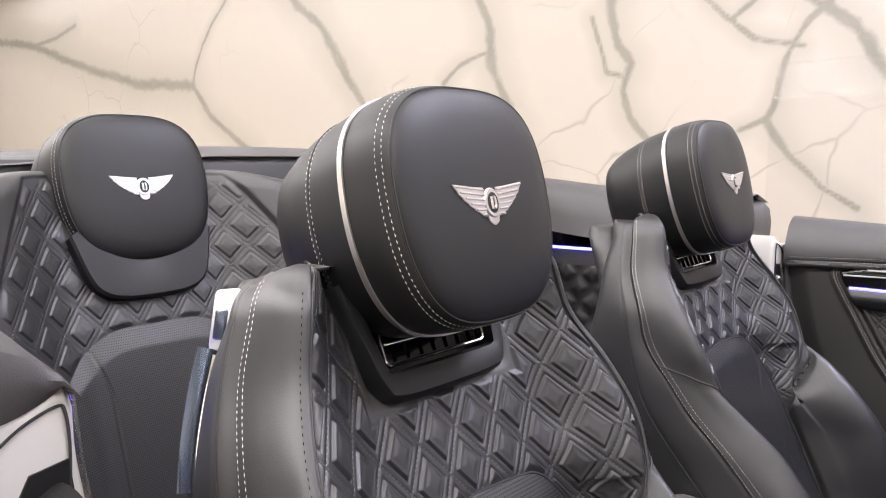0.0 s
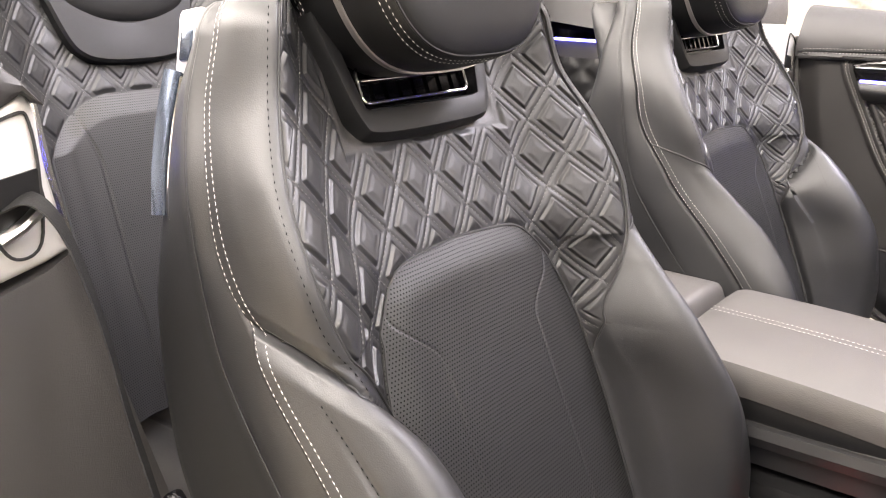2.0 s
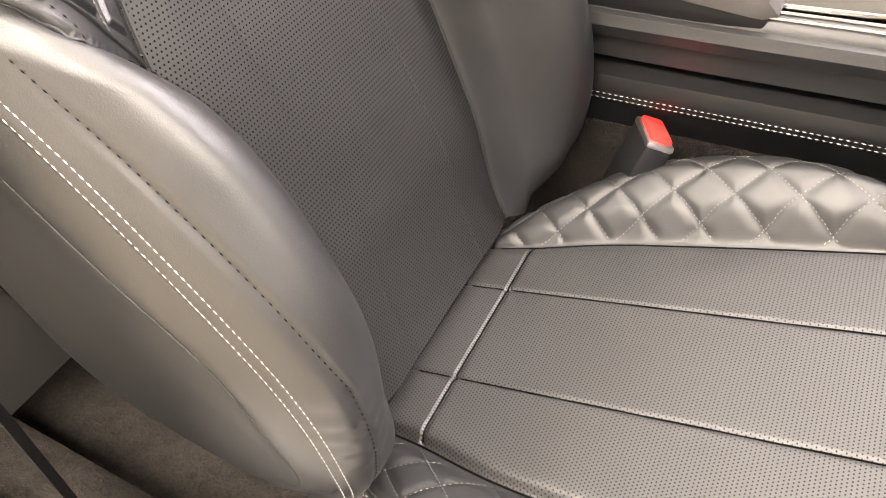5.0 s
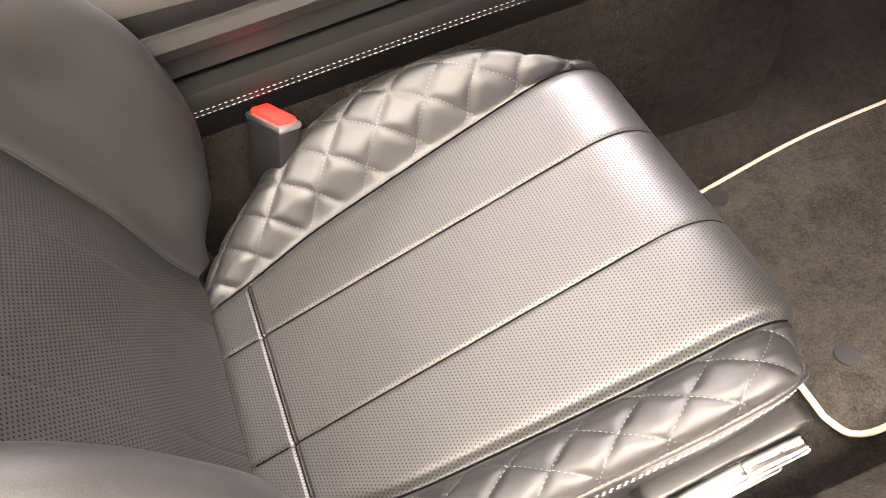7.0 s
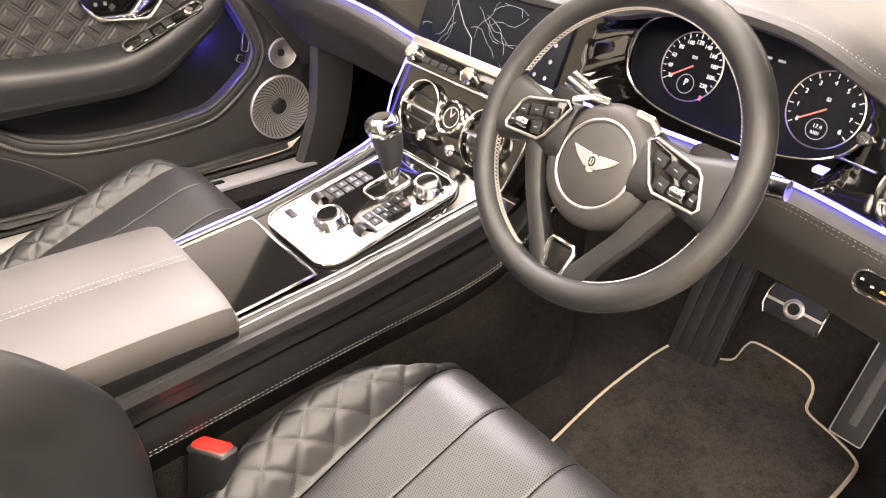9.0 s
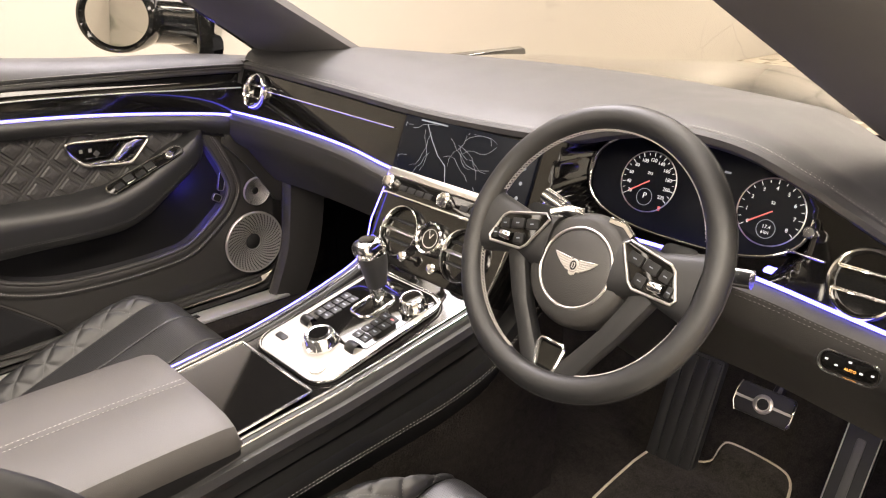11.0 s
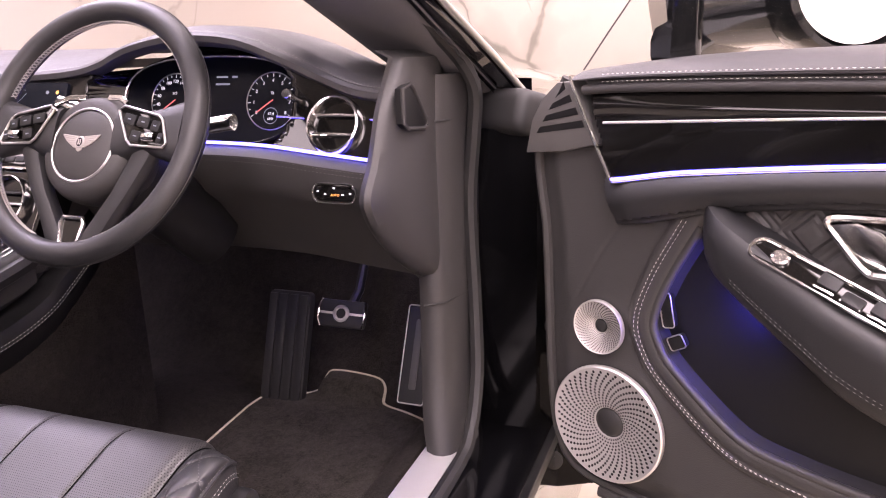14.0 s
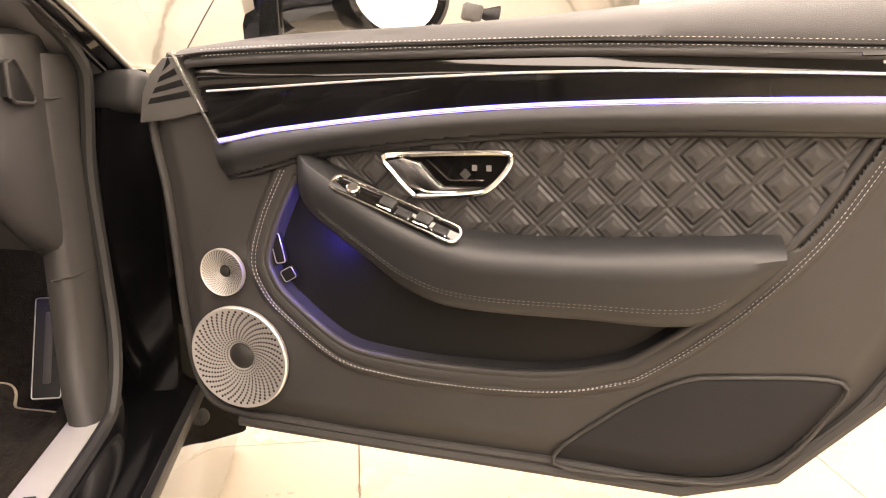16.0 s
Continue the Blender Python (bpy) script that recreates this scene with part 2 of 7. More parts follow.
    amount = maths(nt, "MULTIPLY", both, maths(nt, "MULTIPLY_ADD", soft.outputs["Fac"], 0.9))
    nt.links.new(amount, mix.inputs[0])
    nt.links.new(body.outputs[2], mix.inputs[6])
    nt.links.new(mix.outputs[2], p.inputs["Base Color"])
    p.inputs["Roughness"].default_value = 0.35
    return m


MARBLE = marble("veined_cream_marble")
MARBLE_LAID = marble("broad_veined_cream_marble", True)
TILE = surface("cream_floor_tile", (0.37, 0.325, 0.25), 0.28, mottled=0.06, patch=2.5, rough_var=0.05)
GROUT = surface("tile_grout", (0.30, 0.26, 0.20), 0.8)
PLASTER = surface("white_wall_paint", (0.8, 0.78, 0.74), 0.8, mottled=0.03)
DARKCEIL = surface("dark_unseen_ceiling", (0.16, 0.155, 0.148), 0.8, mottled=0.06)


def clear_glass(name, tint, alpha):
    m, nt, p = nodes_of(name)
    p.inputs["Base Color"].default_value = (*tint, 1)
    p.inputs["Roughness"].default_value = 0.0
    p.inputs["Alpha"].default_value = alpha
    return m


GLASS = clear_glass("clear_glass", (0.06, 0.065, 0.065), 0.07)
MIRROR = surface("mirror_glass", (0.92, 0.92, 0.92), 0.01, metal=1.0, rough_var=0.005, mottled=0.0)

# ---- building helpers ----
def mesh_of(bm, name, smooth=True):
    me = bpy.data.meshes.new(name)
    bm.to_mesh(me)
    bm.free()
    if smooth:
        me.polygons.foreach_set("use_smooth", [True] * len(me.polygons))
        me.set_sharp_from_angle(angle=radians(38))
    return me


def thing(name, label, category, group="", kind="", at=None):
    ob = new(name)
    if at is not None:
        ob.matrix_world = at
    return tagged(ob, label, category, group, kind)


def part(name, bm, material, parent, label="", kind="", smooth=True):
    me = mesh_of(bm, name, smooth) if isinstance(bm, bmesh.types.BMesh) else bm
    me.materials.append(material)
    ob = new(name, me)
    ob.parent = parent
    if label:
        ob["label"] = label
    if kind:
        ob["kind"] = kind
    return ob


def lerp(a, b, t):
    return a + (b - a) * t


def step(a, b, x):
    t = max(0.0, min(1.0, (x - a) / (b - a)))
    return t * t * (3 - 2 * t)


def curve1(keys):
    """A smooth function through (x, value) keys."""
    xs = [k[0] for k in keys]
    ys = [k[1] for k in keys]
    m = []
    for i in range(len(xs)):
        if i == 0:
            m.append((ys[1] - ys[0]) / (xs[1] - xs[0]))
        elif i == len(xs) - 1:
            m.append((ys[-1] - ys[-2]) / (xs[-1] - xs[-2]))
        else:
            m.append((ys[i + 1] - ys[i - 1]) / (xs[i + 1] - xs[i - 1]))

    def f(x):
        if x <= xs[0]:
            return ys[0]
        if x >= xs[-1]:
            return ys[-1]
        i = max(j for j in range(len(xs) - 1) if xs[j] <= x)
        h = xs[i + 1] - xs[i]
        t = (x - xs[i]) / h
        return ((2 * t ** 3 - 3 * t ** 2 + 1) * ys[i] + (t ** 3 - 2 * t ** 2 + t) * h * m[i]
                + (-2 * t ** 3 + 3 * t ** 2) * ys[i + 1] + (t ** 3 - t ** 2) * h * m[i + 1])
    return f


def spline(pts, n=8, closed=False):
    """Catmull-Rom through pts."""
    pts = [Vector(p) for p in pts]
    out, k = [], len(pts)
    for i in range(k if closed else k - 1):
        p0 = pts[(i - 1) % k] if closed or i > 0 else pts[0] * 2 - pts[1]
        p1, p2 = pts[i % k], pts[(i + 1) % k]
        p3 = pts[(i + 2) % k] if closed or i + 2 < k else pts[-1] * 2 - pts[-2]
        for j in range(n):
            t = j / n
            out.append(0.5 * ((2 * p1) + (p2 - p0) * t + (2 * p0 - 5 * p1 + 4 * p2 - p3) * t * t + (3 * p1 - p0 - 3 * p2 + p3) * t ** 3))
    if not closed:
        out.append(pts[-1])
    return out


def tube(pts, r, sides=8, closed=False, flat=1.0, bm=None, taper=None):
    """A round (or flattened) bar along pts."""
    bm = bm or bmesh.new()
    pts = [Vector(p) for p in pts]
    n = len(pts)
    rings = []
    up = None
    for i, p in enumerate(pts):
        a = pts[(i - 1) % n] if closed or i > 0 else p
        b = pts[(i + 1) % n] if closed or i < n - 1 else p
        d = (b - a).normalized()
        if up is None:
            up = Vector((0, 0, 1)) if abs(d.z) < 0.9 else Vector((1, 0, 0))
        side = d.cross(up).normalized()
        up = side.cross(d).normalized()
        rr = r * (taper(i / (n - 1)) if taper else 1)
        rings.append([bm.verts.new(p + side * (math.cos(2 * math.pi * k / sides) * rr) + up * (math.sin(2 * math.pi * k / sides) * rr * flat)) for k in range(sides)])
    for i in range(n if closed else n - 1):
        q, w = rings[i], rings[(i + 1) % n]
        for k in range(sides):
            bm.faces.new((q[k], q[(k + 1) % sides], w[(k + 1) % sides], w[k]))
    if not closed:
        bm.faces.new(rings[0][::-1])
        bm.faces.new(rings[-1])
    return bm


def loft(rings, closed=True, caps=True, bm=None):
    bm = bm or bmesh.new()
    rows = [[bm.verts.new(p) for p in ring] for ring in rings]
    k = len(rows[0])
    for a, b in zip(rows, rows[1:]):
        for j in range(k if closed else k - 1):
            bm.faces.new((a[j], a[(j + 1) % k], b[(j + 1) % k], b[j]))
    if caps and closed:
        bm.faces.new(rows[0][::-1])
        bm.faces.new(rows[-1])
    return bm


def box(sx, sy, sz, m=None, bevel=0.0, bm=None, segments=2):
    own = bmesh.new()
    bmesh.ops.create_cube(own, size=1, matrix=Matrix.Diagonal((sx, sy, sz, 1)))
    if bevel:
        bmesh.ops.bevel(own, geom=own.edges[:], offset=bevel, segments=segments, profile=0.5, affect="EDGES")
    if m is not None:
        own.transform(m)
    return join(bm, own)


def join(bm, own):
    if bm is None:
        return own
    me = bpy.data.meshes.new("join")
    own.to_mesh(me)
    own.free()
    bm.from_mesh(me)
    bpy.data.meshes.remove(me)
    return bm


def plate(outline, depth, m=None, bevel=0.0, bm=None, segments=2, hole=None):
    """A flat outline in x, y, thick along z from -depth to 0, with its upper rim rounded."""
    own = bmesh.new()
    k = len(outline)
    lo = [own.verts.new((p[0], p[1], -depth)) for p in outline]
    hi = [own.verts.new((p[0], p[1], 0)) for p in outline]
    own.faces.new(lo[::-1])
    top = own.faces.new(hi)
    for i in range(k):
        own.faces.new((lo[i], lo[(i + 1) % k], hi[(i + 1) % k], hi[i]))
    bmesh.ops.recalc_face_normals(own, faces=own.faces[:])
    if bevel:
        bmesh.ops.bevel(own, geom=list(top.edges), offset=bevel, segments=segments, profile=0.6, affect="EDGES")
    if m is not None:
        own.transform(m)
    return join(bm, own)


def lathe(profile, sides=32, m=None, bm=None):
    """Turn (radius, height) about z."""
    own = bmesh.new()
    rings = []
    for r, h in profile:
        if r < 1e-6:
            rings.append([own.verts.new((0, 0, h))])
        else:
            rings.append([own.verts.new((r * math.cos(2 * math.pi * k / sides), r * math.sin(2 * math.pi * k / sides), h)) for k in range(sides)])
    for a, b in zip(rings, rings[1:]):
        for k in range(sides):
            q = [a[k % len(a)], a[(k + 1) % len(a)], b[(k + 1) % len(b)], b[k % len(b)]]
            u = []
            for v in q:
                if v not in u:
                    u.append(v)
            if len(u) > 2:
                own.faces.new(u)
    bmesh.ops.recalc_face_normals(own, faces=own.faces[:])
    if m is not None:
        own.transform(m)
    return join(bm, own)


def rounded(w, h, r, n=5, cx=0.0, cy=0.0):
    """Outline of a rounded rectangle."""
    r = min(r, w / 2 - 1e-4, h / 2 - 1e-4)
    out = []
    for sx, sy, a0 in ((1, 1, 0), (-1, 1, 90), (-1, -1, 180), (1, -1, 270)):
        for i in range(n + 1):
            a = radians(a0 + 90 * i / n)
            out.append((cx + sx * (w / 2 - r) + r * math.cos(a), cy + sy * (h / 2 - r) + r * math.sin(a)))
    return out


def resample(pts, gap):
    out, carry = [pts[0].copy()], 0.0
    for a, b in zip(pts, pts[1:]):
        d = (b - a).length
        if d < 1e-9:
            continue
        s = gap - carry
        while s <= d:
            out.append(a + (b - a) * (s / d))
            s += gap
        carry = d - (s - gap)
    return out


def stitches(pts, length=0.0042, gap=0.0021, r=0.0007, bm=None, slant=0.0):
    """Short threads that lie along pts, each a small six-sided lozenge."""
    bm = bm or bmesh.new()
    marks = resample([Vector(p) for p in pts], (length + gap) / 4)
    for i in range(0, len(marks) - 4, 4):
        a, b = marks[i], marks[i + 3]
        d = (b - a)
        if d.length < 1e-6:
            continue
        d = d.normalized() * length / 2
        c = (a + b) / 2
        e = d.cross(Vector((0.31, 0.22, 0.93))).normalized() * r
        f = d.cross(e).normalized() * r
        if slant:
            d = d + e.normalized() * slant * length / 2
        v = [bm.verts.new(q) for q in (c - d, c + e, c + f, c - e, c - f, c + d)]
        for x, y, z in ((0, 2, 1), (0, 3, 2), (0, 4, 3), (0, 1, 4), (5, 1, 2), (5, 2, 3), (5, 3, 4), (5, 4, 1)):
            bm.faces.new((v[x], v[y], v[z]))
    return bm


def letters(text, size, m, material, parent, name="lettering"):
    """Flat characters in the built-in font, centred."""
    c = bpy.data.curves.new("text", "FONT")
    c.body, c.size, c.align_x, c.align_y, c.extrude = text, size, "CENTER", "CENTER", 0.0002
    c.resolution_u = 3
    tmp = bpy.data.objects.new("text", c)
    me = bpy.data.meshes.new_from_object(tmp)
    bpy.data.objects.remove(tmp)
    me.transform(m)
    return part(name, me, material, parent, smooth=False)


def frame_of(o, right, up):
    """A pose with x to the right, y up and z out of a face."""
    x = Vector(right).normalized()
    z = x.cross(Vector(up)).normalized()
    y = z.cross(x)
    return Matrix.Translation(o) @ Matrix((x, y, z)).transposed().to_4x4()


def nquilt(A, B, w, h):
    """Relief of a double-lined diamond quilt: a stitched channel in a strip, a groove, then a crisp padded diamond."""
    def ns(a, b, x):
        t = np.clip((x - a) / (b - a), 0, 1)
        return t * t * (3 - 2 * t)
    p, q = A / w + B / h, A / w - B / h
    d = np.minimum(np.abs(p - np.round(p)), np.abs(q - np.round(q)))
    return (0.0011 * ns(0.0, 0.06, d) - 0.0014 * (1 - ns(0.0, 0.035, np.abs(d - 0.155))) + 0.0025 * ns(0.150, 0.225, d)
            - 0.0005 * ns(0.215, 0.26, d) + 0.0010 * ns(0.25, 0.40, d))


def emblem(parent, m, w, label="chrome winged badge"):
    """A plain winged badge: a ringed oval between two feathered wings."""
    m = m @ Matrix.Diagonal((w, w, w, 1))
    core = plate([(0.118 * math.cos(t * 0.2618), 0.135 * math.sin(t * 0.2618)) for t in range(24)], 0.03, m=pose(0, 0, 0.012), bevel=0.012, segments=1)
    core.transform(m)
    ob = part("badge", core, BADGE, parent, label)
    for s in (1, -1):
        bm = bmesh.new()
        wing = [(0.09, 0.140), (0.20, 0.146), (0.35, 0.162), (0.50, 0.178), (0.49, 0.150), (0.455, 0.118), (0.44, 0.085), (0.40, 0.062), (0.38, 0.030), (0.335, 0.008), (0.31, -0.022), (0.265, -0.040), (0.235, -0.070), (0.185, -0.085), (0.155, -0.115), (0.09, -0.12)]
        plate([(s * x, y) for x, y in wing][::(-1 if s > 0 else 1)], 0.02, bevel=0.006, bm=bm, segments=1)
        for k in range(6):
            y0, y1 = 0.122 - 0.043 * k, 0.158 - 0.052 * k
            tube([(s * 0.10, y0 - 0.006, 0.003), (s * (0.27 - 0.025 * k), lerp(y0, y1, 0.55) - 0.006, 0.005), (s * (0.478 - 0.062 * k), y1, 0.001)], 0.010, 6, bm=bm)
        bm.transform(m)
        part("badge_wing", bm, BADGE, ob)
    tail = plate([(-0.085, -0.10), (-0.072, -0.165), (-0.036, -0.19), (0.0, -0.20), (0.036, -0.19), (0.072, -0.165), (0.085, -0.10)], 0.02, bevel=0.006, segments=1)
    tail.transform(m)
    part("badge_tail", tail, BADGE, ob)
    dark = plate([(0.074 * math.cos(t * 0.2618), 0.094 * math.sin(t * 0.2618)) for t in range(24)], 0.01, m=m @ pose(0, 0, 0.016))
    part("badge_centre", dark, PLASTIC, ob)
    bar = tube([(-0.022, 0.055, 0.018), (-0.022, -0.055, 0.018)], 0.014, 6)
    tube([(0.012 + 0.018 * math.sin(t), 0.052 * math.cos(t), 0.018) for t in (0.2 * k for k in range(17))], 0.012, 6, bm=bar)
    bar.transform(m)
    part("badge_mark", bar, BADGE, ob)
    return ob

# ---- sheets from arrays ----
def sheet(points, keep=None, uv=None):
    """A mesh from a grid of points (n, m, 3), of the cells where keep holds."""
    n, m = points.shape[:2]
    if keep is None:
        keep = np.ones((n - 1, m - 1), bool)
    i, j = np.nonzero(keep)
    quads = np.stack([i * m + j, (i + 1) * m + j, (i + 1) * m + j + 1, i * m + j + 1], 1)
    used, inv = np.unique(quads, return_inverse=True)
    me = bpy.data.meshes.new("sheet")
    me.from_pydata(points.reshape(-1, 3)[used].tolist(), [], inv.reshape(quads.shape).tolist())
    me.polygons.foreach_set("use_smooth", [True] * len(me.polygons))
    if uv is not None:
        layer = me.uv_layers.new(name="UVMap")
        layer.data.foreach_set("uv", uv.reshape(-1, 2)[quads.reshape(-1)].astype(np.float32).reshape(-1))
    return me


def nstep(a, b, x):
    t = np.clip((x - a) / (b - a), 0, 1)
    return t * t * (3 - 2 * t)


def inside_of(poly, U, V):
    """Signed distance to a closed outline, positive within."""
    p = np.array([(q[0], q[1]) for q in poly])
    best = np.full(U.shape, 9.0)
    odd = np.zeros(U.shape, bool)
    for a, b in zip(p, np.roll(p, -1, 0)):
        d = b - a
        t = np.clip(((U - a[0]) * d[0] + (V - a[1]) * d[1]) / max(d @ d, 1e-12), 0, 1)
        best = np.minimum(best, np.hypot(U - a[0] - t * d[0], V - a[1] - t * d[1]))
        if a[1] != b[1]:
            odd ^= ((a[1] > V) != (b[1] > V)) & (U < (b[0] - a[0]) * (V - a[1]) / (b[1] - a[1]) + a[0])
    return np.where(odd, best, -best)


# ---- the showroom ----
def room():
    x0, x1, y0, y1 = -15.0, 10.5, -5.5, 3.6
    w = box(x1 - x0 + 0.4, 0.2, CEIL - GROUND, pose((x0 + x1) / 2, y1 + 0.1, (CEIL + GROUND) / 2))
    tagged(part("wall_left", w, MARBLE, None, smooth=False), "cream marble showroom wall with grey veins", "wall", kind="structure")
    wall = bpy.data.objects["wall_left"]
    veins = ((0.10, ((-12.93, 3.1), (-11.67, 2.9), (-10.77, 2.64), (-9.64, 2.35), (-8.65, 2.14), (-7.5, 2.04))), (0.05, ((-11.67, 2.9), (-10.9, 2.93), (-10.28, 3.03))),
             (0.025, ((-7.49, 2.05), (-7.29, 2.45), (-6.83, 2.86))), (0.06, ((-7.49, 2.02), (-7.18, 1.7), (-6.45, 1.3), (-6.0, 0.9))),
             (0.085, ((-6.1, 3.1), (-5.7, 2.7), (-5.42, 2.43), (-5.13, 2.13), (-4.85, 1.76), (-4.5, 1.2))), (0.06, ((-3.6, 2.8), (-3.51, 2.38), (-3.46, 2.09), (-3.41, 1.92), (-3.28, 1.62), (-3.0, 1.1))),
             (0.022, ((-3.47, 1.99), (-3.7, 1.92), (-3.94, 1.79))), (0.05, ((-2.5, 2.7), (-2.41, 2.22), (-2.37, 1.93), (-2.28, 1.81), (-2.34, 1.64), (-2.3, 1.45), (-2.19, 1.3))))
    more = ((0.016, ((-2.54, 2.13), (-2.47, 1.76), (-2.36, 1.73))), (0.02, ((-1.95, 2.3), (-1.84, 2.14), (-1.67, 2.0), (-1.51, 2.1), (-1.3, 2.3))),
            (0.024, ((-1.0, 2.2), (-1.1, 2.04), (-1.2, 1.96), (-1.3, 1.78), (-1.4, 1.6), (-1.45, 1.41), (-1.55, 1.35))), (0.018, ((-1.45, 1.4), (-1.29, 1.18), (-1.13, 1.02), (-0.9, 0.9))),
            (0.05, ((-1.4, 2.25), (-1.18, 2.05), (-1.0, 1.9), (-0.88, 1.74), (-0.6, 1.4))), (0.014, ((-1.67, 2.0), (-1.5, 1.87), (-1.22, 1.81))), (0.05, ((0.3, 3.2), (0.9, 2.3), (1.6, 1.5), (1.9, 0.6))), (0.03, ((3.2, 3.0), (3.6, 2.2), (4.4, 1.4))))
    gx, gz = np.arange(-14.9, 10.4, 0.022), np.arange(GROUND + 0.01, CEIL - 0.01, 0.022)
    GX, GZ = np.meshgrid(gx, gz, indexing="ij")
    wob = 0.03 * np.sin(GX * 5.1 + 2.2 * np.sin(GZ * 3.7)) + 0.018 * np.sin(GZ * 11.3 + GX * 4.0)
    near = np.full(GX.shape, 9.0)
    for width, line in veins + more:
        width = max(width, 0.032)
        for (ax, az), (bx_, bz_) in zip(line, line[1:]):
            t = np.clip(((GX + wob - ax) * (bx_ - ax) + (GZ - az) * (bz_ - az)) / ((bx_ - ax) ** 2 + (bz_ - az) ** 2), 0, 1)
            near = np.minimum(near, np.hypot(GX + wob - lerp(ax, bx_, t), GZ - lerp(az, bz_, t)) / width)
    slab = sheet(np.stack([GX, 0 * GX + y1 - 0.005, GZ], -1))
    slab.attributes.new("vein", "FLOAT", "POINT").data.foreach_set("value", near.reshape(-1).astype(np.float32))
    part("marble_slab", slab, MARBLE_LAID, wall, "polished cream marble with grey veins")
    w = box(0.2, y1 - y0, CEIL - GROUND, pose(x1 + 0.1, (y0 + y1) / 2, (CEIL + GROUND) / 2))
    tagged(part("wall_front", w, MARBLE, None, smooth=False), "cream marble showroom wall ahead of the car", "wall", kind="structure")
    w = box(0.2, y1 - y0, CEIL - GROUND, pose(x0 - 0.1, (y0 + y1) / 2, (CEIL + GROUND) / 2))
    tagged(part("wall_rear", w, MARBLE, None, smooth=False), "cream marble showroom wall behind the car", "wall", kind="structure")
    w = box(x1 - x0 + 0.4, 0.2, CEIL - GROUND, pose((x0 + x1) / 2, y0 - 0.1, (CEIL + GROUND) / 2))
    tagged(part("wall_right", w, PLASTER, None, smooth=False), "plain white wall of the showroom", "wall", kind="structure")
    # Ceiling out of view, made dark so the leather reflects less light.
    c = box(x1 - x0 + 0.4, y1 - y0 + 0.4, 0.1, pose((x0 + x1) / 2, (y0 + y1) / 2, CEIL + 0.05))
    tagged(part("ceiling", c, DARKCEIL, None, smooth=False), "unseen showroom ceiling, kept dark to limit reflected light", "ceiling", kind="structure")
    f = box(x1 - x0 + 0.4, y1 - y0 + 0.4, 0.1, pose((x0 + x1) / 2, (y0 + y1) / 2, GROUND - 0.056))
    floor = tagged(part("floor", f, GROUT, None, smooth=False), "cream polished floor tiles with thin grout lines", "floor", kind="structure")
    tile = mesh_of(box(1.137, 1.137, 0.006, bevel=0.0015, segments=1), "tile")
    tile.materials.append(TILE)
    for i in range(23):
        for j in range(9):
            ob = new("tile", tile)
            ob.parent = floor
            ob.matrix_world = pose(1.15 - 0.57 + 1.14 * (i - 13), -1.258 - 0.57 + 1.14 * (j - 3), GROUND - 0.003)
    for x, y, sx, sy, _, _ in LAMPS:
        t = thing("ceiling_light", "unseen white ceiling light panel with a bright diffuser", "ceiling light", "ceiling lights", at=pose(x, y, CEIL))
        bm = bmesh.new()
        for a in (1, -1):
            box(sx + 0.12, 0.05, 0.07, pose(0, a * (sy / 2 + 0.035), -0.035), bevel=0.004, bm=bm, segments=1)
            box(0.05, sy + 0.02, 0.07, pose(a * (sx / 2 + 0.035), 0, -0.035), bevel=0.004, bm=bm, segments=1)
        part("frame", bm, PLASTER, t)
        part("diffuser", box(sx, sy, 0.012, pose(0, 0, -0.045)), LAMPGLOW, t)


room()


